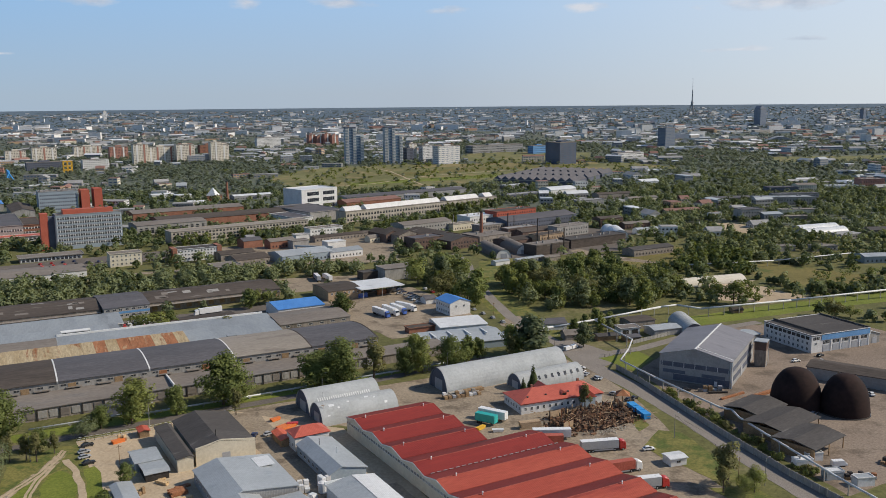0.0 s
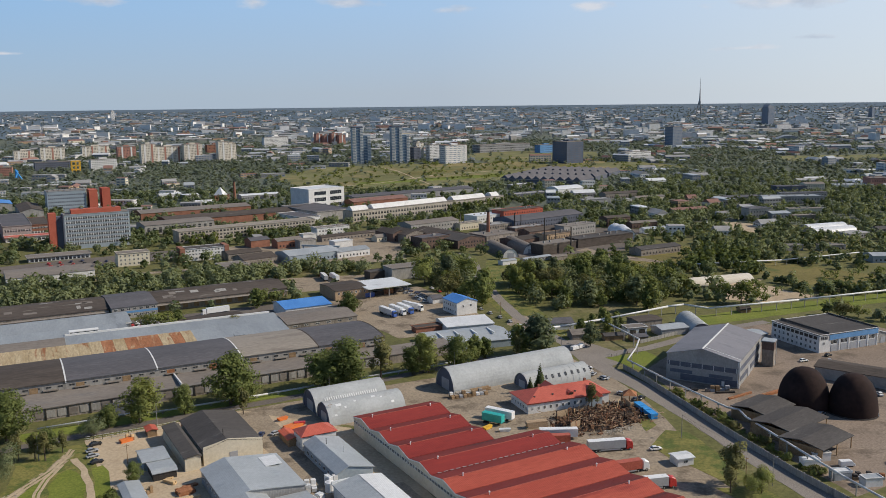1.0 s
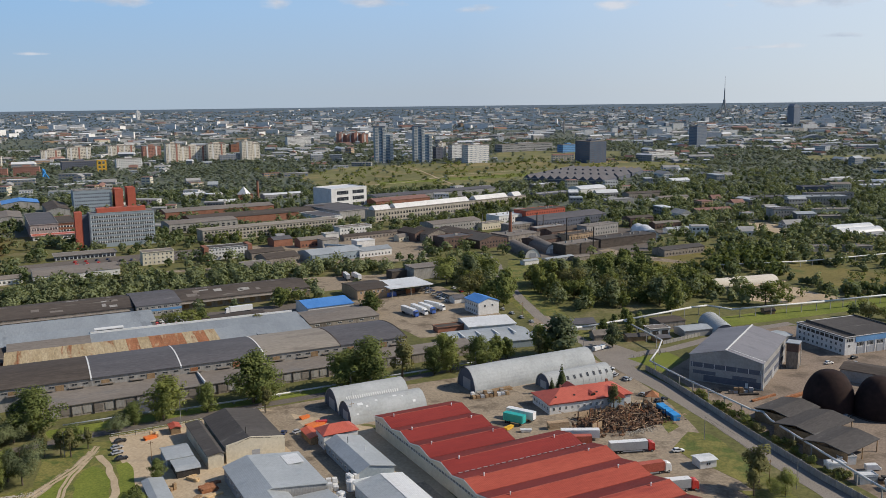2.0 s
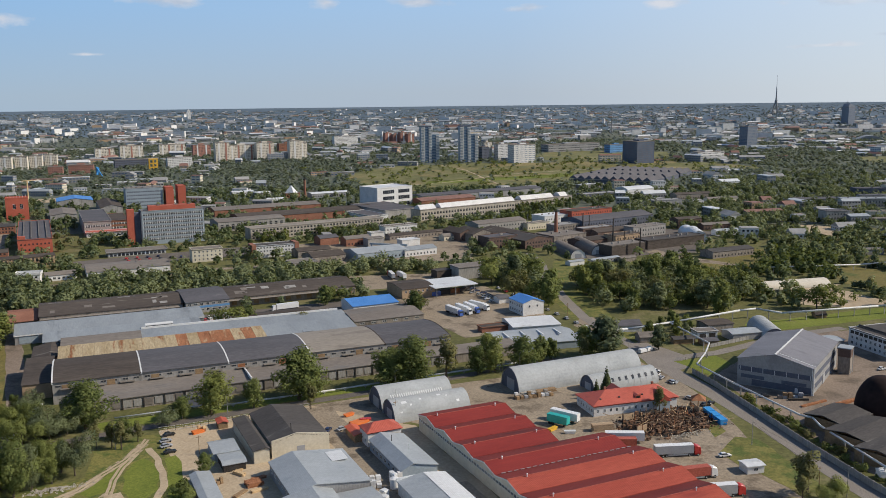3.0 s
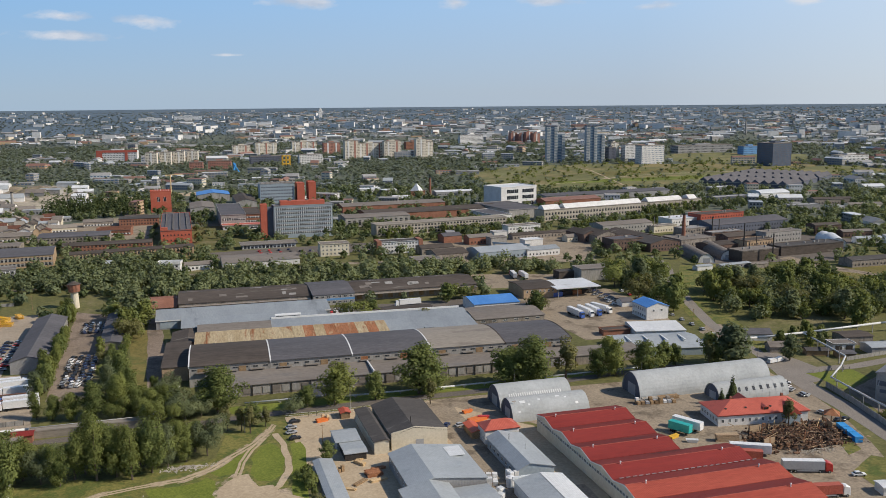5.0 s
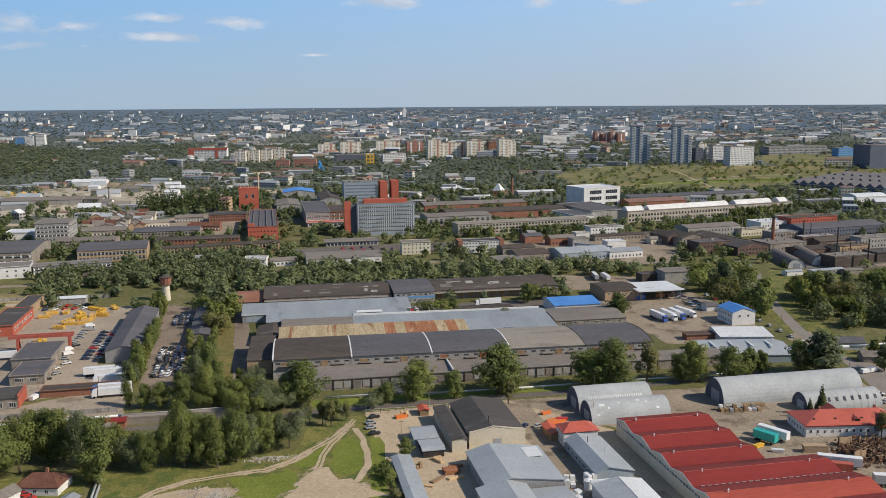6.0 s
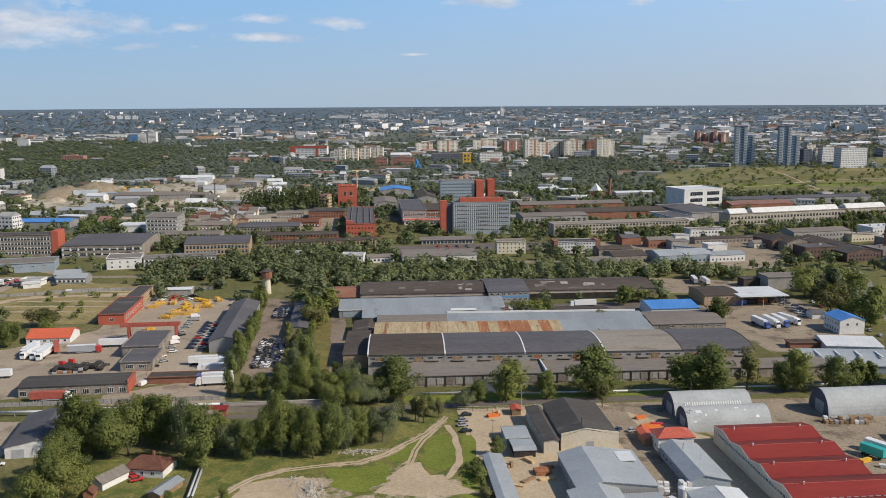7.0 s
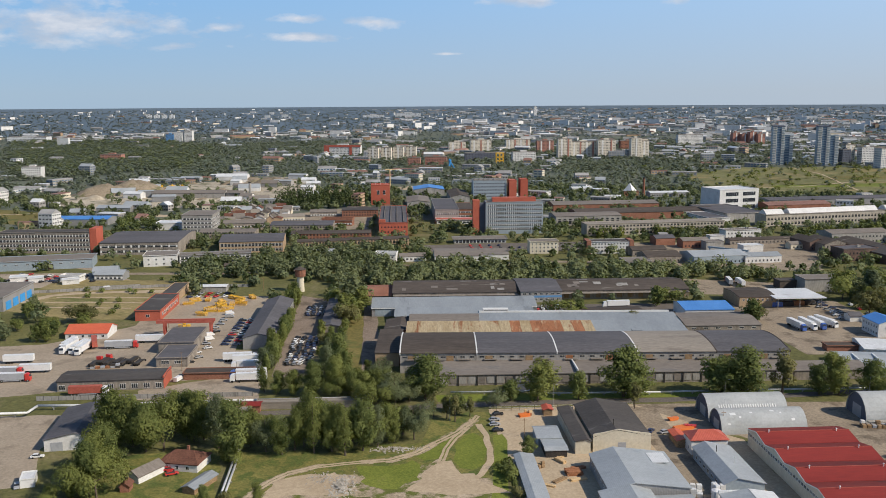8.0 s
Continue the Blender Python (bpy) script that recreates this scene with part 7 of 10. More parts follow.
part("red_frame", made(box, -30, 42, -10.6, -9.9, 20.2, 25.2), RED_TARP, school, "faded red top band")
for k, (u, v) in enumerate(((-50, 1862), (-23, 1876), (3, 1890), (30, 1906))):
    slab_block("apartment_block", u, v, 0, 22, 16, 25, 8, PANEL_WALL, "beige stepped panel block", "apartments", -8, group="stepped panel blocks")
slab_block("apartment_block", 32, 1686, 0, 24, 15, 15, 5, SALMON, "small orange plastered apartment house", "apartments", -6)
slab_block("apartment_block", 75, 1711, 0, 42, 15, 15, 5, SALMON, "long orange plastered apartment house", "apartments", -8)
slab_block("office_building", -600, 1485, 0, 30, 22, 18, 5, PLASTER, "white office with violet end wall", "office", 6)
slab_block("office_building", -608, 1922, 0, 46, 20, 13, 3, SALMON, "low orange-red building among trees", "building", -7)
slab_block("hall_building", -1137, 2810, 5, 120, 40, 15, 3, ROOF_WHITE, "long white hall beyond the woods", "hall", -2)
for du, h, m_ in ((-34, 24, BLUE_WALL), (-8, 30, PLASTER), (22, 34, PLASTER)):
    slab_block("apartment_block", -657 + du, 2750, 2.5, 24, 18, h, 9, m_, "white high-rise apartment block by woods", "apartments", -5)
slab_block("apartment_block", 55, 4247, 49, 120, 14, 18, 5, ROOF_WHITE, "white panel block near the skyline", "apartments", -5)
slab_block("apartment_block", -109, 4224, 48, 100, 14, 12, 4, ROOF_WHITE, "white panel block near the skyline", "apartments", -4)
for k in range(4):
    slab_block("apartment_block", -1130 + k * 34, 4140, 51, 22, 14, 16, 5, ROOF_WHITE, "white panel block near the skyline", "apartments", 5)
slab_block("office_tower", 663, 4235, 51, 14, 12, 42, 12, PLASTER, "slim white tower near the skyline", "tower", 4)

# television tower
tv = thing("television_tower", 2986, 2958, "slender three-legged steel television tower", "tower", z=46)
for k in range(3):
    a = math.tau * k / 3 + 0.4
    part("leg", made(tube, (16 * math.cos(a), 16 * math.sin(a), 0), (3.2 * math.cos(a), 3.2 * math.sin(a), 62), 2.6, 1.8, 8), CONCRETE, tv)
# Light grey in place of dark steel carries the haze.
part("shaft", made(tube, (0, 0, 45), (0, 0, 120), 4.4, 1.8, 10), CLADDING, tv)
part("platform", made(tube, (0, 0, 58), (0, 0, 66), 6.6, 5.4, 12), CLADDING, tv)
part("mast", made(tube, (0, 0, 120), (0, 0, 172), 1.1, 0.35, 8), CLADDING, tv)

# yellow gantry frame and blue slide
frame_y = thing("yellow_frame_tower", 197, 1696, "yellow steel frame tower on a roof", "structure")
for x in (-7, 0, 7):
    for y in (-4, 4):
        part("column", made(box, x - 1.0, x + 1.0, y - 1.0, y + 1.0, 0, 23), YELLOW_PAINT, frame_y)
for z in (6, 13, 21):
    part("deck", made(box, -8, 8, -5, 5, z, z + 2.0), YELLOW_PAINT, frame_y)
slide = thing("water_slide", 94, 1581, "bright blue water slide tower", "slide")
part("tower", made(box, -2, 2, -2, 2, 0, 18), BRIGHT_BLUE, slide)
part("chute", made(tube, (-2, -2, 19), (7, -6, 3), 1.1, 1.1, 8), BRIGHT_BLUE, slide)
part("chute", made(tube, (2, -2, 16), (-4, -8, 2), 1.1, 1.1, 8), BRIGHT_BLUE, slide)

spire = shed("club_house", 287, 306, 1103, 1116, 6, 6.6, ROOF_ASH, BRICK, "brick club house with a white pyramid roof", ridge="flat", turn=4)
part("spire", made(tube, (0, 0, 6.4), (0, 0, 16), 9, 0.3, 4), ROOF_WHITE, spire, "white pyramid roof")
crane = thing("tower_crane", -11, 1228, "slim pale yellow tower crane over a building site", "crane", 20)
part("mast", made(box, -0.6, 0.6, -0.6, 0.6, 0, 27), FRESH_WOOD, crane)
part("jib", made(box, -7, 16, -0.4, 0.4, 27, 27.8), FRESH_WOOD, crane)
part("cab", made(box, 0.7, 2.2, -0.8, 0.8, 25, 27), FRAME, crane)
part("counterweight", made(box, -7, -5, -0.7, 0.7, 25.4, 27), CONCRETE, crane)
# sawtooth works
saw = thing("sawtooth_works", 835, 1110, "wide works with rows of dark peaked roofs", "works", -56, size=(126, 213))
for block in range(3):
    y0 = -104 + block * 71
    part("wall", made(box, -62, 62, y0, y0 + 62, 0, 6), SLATE_WALL, saw)
    part("gutter", made(box, -62, 62, y0 - 0.6, y0 - 0.1, 5.4, 6.2), ROOF_PALE, saw, "pale gutter line")
    for k in range(10):
        x = -62 + 12.4 * k
        part("gable", made(prism, [(x + 0.1, 6.01), (x + 6.2, 11), (x + 12.3, 6.01)], y0 - 0.1, y0 + 61, "y"), SLATE_WALL, saw)
        for a_, b_ in ((x, x + 6.2), (x + 12.4, x + 6.2)):
            part("roof_slope", made(prism, [(a_, 6.1), (b_, 11.1), (b_, 11.4), (a_, 6.4)], y0 + 0.4, y0 + 61.5, "y"), ROOF_SLATE, saw)
arena = thing("arena_hall", 2101, 1735, "large grey shallow-arched sports hall", "arena", -43, z=1.4)
part("body", made(prism, [(-38 + 76 * i / 12, 0.5 + 13 * math.sin(math.pi * i / 12)) for i in range(13)], -30, 30, "y"), CLADDING, arena)
# ---- scattered houses to the skyline, one sheet of small buildings a colour ----
def clear_of(u, v, margin):
    """Which of the points lie outside all buildings and open ground."""
    ok = np.ones(len(u), bool)
    for cu, cv, a, hl, hw in FOOT:
        du, dv = u - cu, v - cv
        x, y = du * math.cos(a) + dv * math.sin(a), -du * math.sin(a) + dv * math.cos(a)
        ok &= (np.abs(x) > hl + margin) | (np.abs(y) > hw + margin)
    return ok


def in_outline(u, v, outline):
    inside = np.zeros(len(u), bool)
    k = len(outline)
    for i in range(k):
        (a, b), (c, d) = outline[i], outline[(i + 1) % k]
        if b != d:
            inside ^= ((b > v) != (d > v)) & (u < (c - a) * (v - b) / (d - b) + a)
    return inside


def off_open(u, v):
    ok = np.ones(len(u), bool)
    for name, outline in OPEN_GROUND:
        ok &= ~in_outline(u, v, outline)
    return ok


def to_world(u, v):
    return u * math.cos(GRID) - v * math.sin(GRID), u * math.sin(GRID) + v * math.cos(GRID)


rng = np.random.default_rng(7)


def sector(n, near, far, left=-32, right=62, power=1.0):
    """Points over the sector that the flight looks into, in grid metres. Angles to the left of the y axis are positive in the plan."""
    d = near + (far - near) * rng.random(n) ** power
    a = np.radians(rng.uniform(left, right, n))
    x, y = -d * np.sin(a), d * np.cos(a)
    return x * math.cos(GRID) + y * math.sin(GRID), -x * math.sin(GRID) + y * math.cos(GRID), d


def joined(name, verts, faces, material, label, category, kind="stuff"):
    data = bpy.data.meshes.new(name)
    data.from_pydata(verts.tolist(), [], faces.tolist())
    data.materials.append(material)
    return tagged(new(name, data), label, category, kind=kind)


def town(name, u, v, d, w, l, h, turn, wall, roof, label, pitched):
    """Small houses as one mesh: walls, and the roofs as another."""
    n = len(u)
    x, y = to_world(u, v)
    z = 91.0 * np.maximum(0, (d - 2400) / 2500) ** 2
    small = 1 - z / 122.0            # the far land is drawn closer than it lies
    w, l, h = w * small, l * small, h * small
    c, s = np.cos(GRID + turn), np.sin(GRID + turn)
    cx, cy = np.array([-1, 1, 1, -1]), np.array([-1, -1, 1, 1])
    px = x[:, None] + (cx * w[:, None] * c[:, None] - cy * l[:, None] * s[:, None]) / 2
    py = y[:, None] + (cx * w[:, None] * s[:, None] + cy * l[:, None] * c[:, None]) / 2
    low = np.stack([px, py, np.repeat(z[:, None] - 2, 4, 1)], 2)
    top = low.copy()
    top[:, :, 2] = (z + h)[:, None]
    walls = np.concatenate([low, top], 1).reshape(-1, 3)
    base = np.arange(n)[:, None, None] * 8
    f = np.array([(0, 1, 5, 4), (1, 2, 6, 5), (2, 3, 7, 6), (3, 0, 4, 7), (4, 5, 6, 7)])
    joined(name, walls, (base + f).reshape(-1, 4), wall, label, "houses")
    g = 0.4
    px = x[:, None] + (cx * (w + g)[:, None] * c[:, None] - cy * (l + g)[:, None] * s[:, None]) / 2
    py = y[:, None] + (cx * (w + g)[:, None] * s[:, None] + cy * (l + g)[:, None] * c[:, None]) / 2
    eave = np.stack([px, py, np.repeat((z + h + 0.05)[:, None], 4, 1)], 2)
    rise_ = np.where(pitched, l * 0.28, 0.5)
    shrink = np.where(pitched, 0.02, 0.97)
    rx = x[:, None] + (cx * (w + g)[:, None] * c[:, None] - cy * (l * shrink)[:, None] * s[:, None]) / 2
    ry = y[:, None] + (cx * (w + g)[:, None] * s[:, None] + cy * (l * shrink)[:, None] * c[:, None]) / 2
    ridge = np.stack([rx, ry, np.repeat((z + h + rise_)[:, None], 4, 1)], 2)
    roofs = np.concatenate([eave, ridge], 1).reshape(-1, 3)
    panes = []
    for i in range(n if d.max() < 2700 else 0):          # panes on the two sides that look towards the flight
        for ax, ay, across, out in ((c[i], s[i], w[i], l[i] / 2), (-s[i], c[i], l[i], w[i] / 2)):
            nx, ny = ay, -ax
            if nx * x[i] + ny * y[i] > 0:
                nx, ny = -nx, -ny
            cols, rows_ = max(2, int(across / (3.2 if d[i] < 1400 else 5.0))), max(1, int(h[i] / 3.1))
            half = across / cols * (0.26 if d[i] < 1400 else 0.32)
            for q in range(cols):
                t_ = (q + 0.5) / cols * across - across / 2
                for k in range(rows_):
                    low_z = z[i] + h[i] * (k + 0.34) / rows_
                    ox, oy = x[i] + nx * (out + 0.06), y[i] + ny * (out + 0.06)
                    panes += [(ox + ax * (t_ - half), oy + ay * (t_ - half), low_z), (ox + ax * (t_ + half), oy + ay * (t_ + half), low_z), (ox + ax * (t_ + half), oy + ay * (t_ + half), low_z + 1.5), (ox + ax * (t_ - half), oy + ay * (t_ - half), low_z + 1.5)]
    if panes:
        # Farther sets get blue panes, a tint standing in for haze.
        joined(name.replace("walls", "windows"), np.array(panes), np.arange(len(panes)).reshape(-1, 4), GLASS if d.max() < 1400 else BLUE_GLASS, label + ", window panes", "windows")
    joined(name.replace("walls", "roofs"), roofs, (base + f).reshape(-1, 4), roof, label + ", roofs", "houses")


TOWN_SETS = (("white", PLASTER, ROOF_PALE, 1.0), ("cream", CREAM, ROOF_TOWN, 0.5), ("brick", BRICK_TAN, ROOF_TOWN, 0.4), ("grey", CONCRETE, ROOF_PALE, 1.0), ("pale", CLADDING, ROOF_METAL, 1.0), ("chalk", CONCRETE, ROOF_WHITE, 0.8))
for k, (tone_, wall_, roof_, share) in enumerate(TOWN_SETS):
    for reach, (near_, far_, count, small, large) in enumerate(((760, 1300, 60, 8, 24), (1250, 2600, 300, 9, 36), (2500, 4750, 1000, 12, 60))):
        u_, v_, d_ = sector(round(count * share), near_, far_, power=0.8)
        thick = np.array([noise.noise((a / 260, b / 260, 5.0)) for a, b in zip(u_, v_)])
        wooded = (u_ < -300) & (d_ > 1450) & (d_ < 2900)
        far_woods = (u_ < -100) & (d_ > 3300)
        keep = ~(wooded & (rng.random(len(u_)) < 0.85)) & ~(far_woods & (rng.random(len(u_)) < 0.8)) & clear_of(u_, v_, 12) & off_open(u_, v_) & (thick > (-0.05, -0.12, -0.2)[reach])
        u_, v_, d_ = u_[keep], v_[keep], d_[keep]
        m = len(u_)
        w_, l_ = rng.uniform(small, large, m) * rng.uniform(0.7, 1.6, m), rng.uniform(8, 15, m)
        h_ = rng.choice([3.5, 4.5, 6, 7, 9, 12, 15], m, p=[0.24, 0.26, 0.22, 0.12, 0.09, 0.05, 0.02])
        for a, b, c_, e in zip(u_, v_, w_, l_):
            if reach == 0:
                FOOT.append((a, b, 0.0, c_ / 2, e / 2))
        town("town_walls_" + tone_, u_, v_, d_, w_, l_, h_, rng.choice([0, math.pi / 2], m, p=[0.75, 0.25]) + rng.normal(-0.25, 0.2, m), wall_, roof_, "many small %s houses spreading over the town" % {"white": "white", "cream": "cream, red-roofed", "brick": "brown brick", "grey": "grey", "pale": "pale metal", "chalk": "white-roofed"}[tone_], rng.random(m) < 0.45)
# white slabs of the far housing estates
u_, v_, d_ = sector(820, 2600, 4800, power=0.8)
thick = np.array([noise.noise((a / 420, b / 420, 9.0)) for a, b in zip(u_, v_)])
keep = (thick > -0.02) & ~((u_ < 0) & (d_ < 4000) & (rng.random(len(u_)) < 0.85))
u_, v_, d_ = u_[keep], v_[keep], d_[keep]
m = len(u_)
town("town_walls_estate", u_, v_, d_, rng.uniform(18, 64, m), rng.uniform(9, 13, m), rng.choice([8, 10, 14, 18, 24], m), rng.choice([-0.6, -0.2, 0.9], m), PLASTER, ROOF_PALE, "white slab blocks of far housing estates", np.zeros(m, bool))

# heaps, sheds and plant of the gravel works
for k in range(24):
    u, v, r = (-395, 1195, 34) if k == 0 else (-362, 1215, 40) if k == 1 else (-190, 1330, 24) if k == 2 else (random.uniform(-410, -130), random.uniform(1060, 1400), random.uniform(5, 13))
    ob_ = thing("gravel_heap", u, v, "conical heap of yellowish gravel", "heap", group="gravel heaps")
    bm = bmesh.new()
    rings_ = []
    for share, lift in ((1.0, -0.03), (0.8, 0.14), (0.55, 0.34), (0.28, 0.46), (0.06, 0.5)):
        rings_.append([bm.verts.new((r * share * (1.25 + 0.5 * noise.noise((i * 0.5, k, share))) * math.cos(math.tau * i / 16) + r * 0.25 * lift, r * share * (0.85 + 0.5 * noise.noise((i * 0.5, k + 9, share))) * math.sin(math.tau * i / 16), r * lift * 0.8 * (1 + 0.35 * noise.noise((i * 0.4, k + 4, share * 3))))) for i in range(16)])
    for one, two in zip(rings_, rings_[1:]):
        for i in range(16):
            bm.faces.new((one[i], one[(i + 1) % 16], two[(i + 1) % 16], two[i]))
    bm.faces.new(rings_[-1])
    part("cone", bm, GRAVEL if k % 3 or k < 2 else PALE_SAND, ob_, smooth=True)
shed("works_shed", -315, -222, 1140, 1165, 6, 9, ROOF_ASH, CONCRETE, "very long low grey works shed", ridge="u", turn=-3, group="gravel works sheds")
shed("works_shed", -285, -235, 1395, 1412, 6, 10, ROOF_WHITE, PLASTER, "long white-roofed works shed", ridge="u", turn=-6, group="gravel works sheds")
shed("works_shed", -337, -299, 994, 1012, 5, 7.5, ROOF_METAL, CLADDING, "pale green-grey low works shed", ridge="u", turn=-4, group="gravel works sheds")
shed("works_shed", -234, -208, 850, 872, 6, 6.8, ROOF_WHITE, PLASTER, "long white flat-roofed works shed", ridge="flat", group="gravel works sheds")
for k in range(30):                                    # small brown and grey houses along the dusty lanes
    u, v = -176 + k % 6 * 11 + random.uniform(-3, 3), 886 + k // 6 * 26 + random.uniform(-5, 5)
    shed("dwelling_house", u - random.uniform(4, 6), u + random.uniform(4, 6), v - random.uniform(3.5, 5), v + 4.5, random.uniform(3, 6), random.uniform(6.5, 8.5), random.choice((ROOF_BROWN, ROOF_ASH, ROOF_TAN, ROOF_METAL, ROOF_ASH, ROOF_RUSSET)), random.choice((CREAM, BRICK_TAN, PLASTER, OLD_WALL)), "small gabled house by a dusty lane", ridge=random.choice(("u", "v")), turn=random.uniform(-8, 8), group="small houses by the lanes")
for k in range(12):
    ob_ = thing("yellow_digger", -385 + k * 6.5 + random.uniform(-2, 2), 1292 + random.uniform(-12, 12), "yellow wheeled digger parked in a row", "digger", random.uniform(0, 360), group="yellow diggers")
    part("body", made(prism, [(-3, 0.9), (-3, 2.4), (0.5, 2.4), (2.4, 1.9), (2.4, 0.9)], -1.3, 1.3, "y"), YELLOW_PAINT, ob_)
    part("cab", made(box, -0.9, 0.7, -0.8, 0.8, 2.4, 3.9), YELLOW_PAINT, ob_)
    part("boom", made(tube, (2.2, 0, 1.6), (5.2, 0, 3.4), 0.35, 0.25, 6), YELLOW_PAINT, ob_)
for k in range(24):
    u, v = random.uniform(-400, -100), random.uniform(1030, 1420)
    shed("works_shed", u - random.uniform(6, 18), u + random.uniform(6, 18), v - 6, v + 6, random.uniform(4, 8), random.uniform(8.2, 10), random.choice((ROOF_WHITE, ROOF_METAL, ROOF_ASH)), random.choice((PLASTER, CLADDING, CONCRETE)), "pale shed of the gravel works", ridge="u", turn=random.uniform(-20, 20), group="gravel works sheds")

# ---- trees ----
def leaves(points, normals, size, seed, sides=4):
    """Small bent quads, one a leaf clump: vertices, faces, and normals that lean towards the crown's own roundness."""
    r = np.random.default_rng(seed)
    n = len(points)
    way = normals / np.linalg.norm(normals, axis=1)[:, None]
    nn = normals + r.normal(0, 0.38, (n, 3))
    nn /= np.linalg.norm(nn, axis=1)[:, None]
    a = np.cross(nn, r.normal(0, 1, (n, 3)))
    a /= np.linalg.norm(a, axis=1)[:, None]
    b = np.cross(nn, a)
    s = size * r.uniform(0.55, 1.25, n)[:, None]
    corners = [(-1, -0.7), (0.75, -1), (1, 0.8), (-0.7, 1)] if sides == 4 else [(-1.2, -0.8), (1.3, -0.6), (0, 1.3)]
    v = np.stack([points + a * s * x * 0.5 + b * s * y * 0.5 + nn * s * (0.12 if i % 2 else -0.12) for i, (x, y) in enumerate(corners)], 1)
    soft = way * 0.7 + nn * 0.3
    soft /= np.linalg.norm(soft, axis=1)[:, None]
    return v.reshape(-1, 3), np.arange(n * sides).reshape(n, sides), np.repeat(soft, sides, 0)


def rounded(data, normals):
    data.shade_smooth()
    data.normals_split_custom_set_from_vertices(normals.tolist())


def crown_points(kind, n, seed):
    """Places and outward directions of leaf clumps for a crown of unit height standing on z = 0."""
    r = np.random.default_rng(seed)
    if kind == "poplar":
        blobs = [(r.normal(0, 0.03), r.normal(0, 0.03), 0.22 + 0.7 * i / 9, 0.13 * (1.1 - abs(i - 3.5) / 9)) for i in range(10)]
    elif kind == "birch":
        blobs = [(r.normal(0, 0.10), r.normal(0, 0.10), r.uniform(0.35, 0.9), r.uniform(0.07, 0.13)) for i in range(15)]
    elif kind == "shrub":
        blobs = [(r.normal(0, 0.35), r.normal(0, 0.35), r.uniform(0.25, 0.6), r.uniform(0.22, 0.36)) for i in range(9)]
    elif kind == "spruce":
        blobs = [(0, 0, 0.1 + 0.85 * i / 12, 0.2 * (1.02 - i / 12)) for i in range(13)]
    elif kind == "round":
        blobs = [(0, 0, 0.42, 0.27), (0.05, 0.02, 0.68, 0.2)] + [(0.2 * math.cos(i * 1.05), 0.2 * math.sin(i * 1.05), 0.4 + 0.09 * (i % 3), 0.17) for i in range(6)]
    elif kind == "willow":
        blobs = [(r.normal(0, 0.24), r.normal(0, 0.24), r.uniform(0.36, 0.78), r.uniform(0.15, 0.25)) for i in range(14)]
    else:
        lean = r.normal(0, 0.06, 2)
        slim = 0.62 if kind == "column" else 1.0
        blobs = []
        for i in range(17):                       # clumps along limbs that leave the stem one above the other
            z = 0.16 + 0.7 * (i / 16) ** 0.9
            reach = slim * (0.30 * (1 - abs(z - 0.42) * 1.5) + 0.03) * r.uniform(0.6, 1.25)
            a = i * 2.4 + r.uniform(-0.6, 0.6)
            for k in range(3):
                o = reach * (0.35 + 0.36 * k)
                blobs.append((o * math.cos(a) + lean[0] * z + r.normal(0, 0.015), o * math.sin(a) + lean[1] * z + r.normal(0, 0.015), z + 0.05 * k + r.uniform(-0.03, 0.04), (0.135, 0.115, 0.088)[k] * r.uniform(0.75, 1.25)))
        blobs.append((lean[0], lean[1], 0.93, 0.055))
    weight = np.array([b[3] ** 2 for b in blobs])
    pick = r.choice(len(blobs), n, p=weight / weight.sum())
    c = np.array(blobs)[pick]
    way = r.normal(0, 1, (n, 3))
    way[:, 2] = way[:, 2] * 0.9 + 0.25
    way /= np.linalg.norm(way, axis=1)[:, None]
    p = c[:, :3] + way * (c[:, 3] * r.uniform(0.72, 1.15, n))[:, None]
    p[:, 2] = np.maximum(p[:, 2], 0.03)
    out = way * 0.8 + (p - np.array([0, 0, 0.45])) * 0.9 + np.array([0, 0, 0.42])
    return p, out, blobs


def tree_kind(kind, tall, count, size, material, seed):
    p, out, blobs = crown_points(kind, count, seed)
    v, f, normals = leaves(p * tall, out, size, seed)
    crown = bpy.data.meshes.new("crown_" + kind)
    crown.from_pydata(v.tolist(), [], f.tolist())
    crown.materials.append(material)
    rounded(crown, normals)
    bm = bmesh.new()
    bend = Vector((0.02 * tall, -0.01 * tall, tall * 0.45))
    tube(bm, (0, 0, -0.3), bend, tall * 0.022 + 0.05, tall * 0.012, 7)
    tube(bm, bend, (0, 0, tall * 0.86), tall * 0.012, 0.03, 5)
    for b in blobs[:7]:
        start = bend * random.uniform(0.55, 1.0)
        tube(bm, start, Vector(b[:3]) * tall, tall * 0.007, 0.03, 4, False)
    return kind, tall, mesh_of(bm, BARK, "trunk"), crown


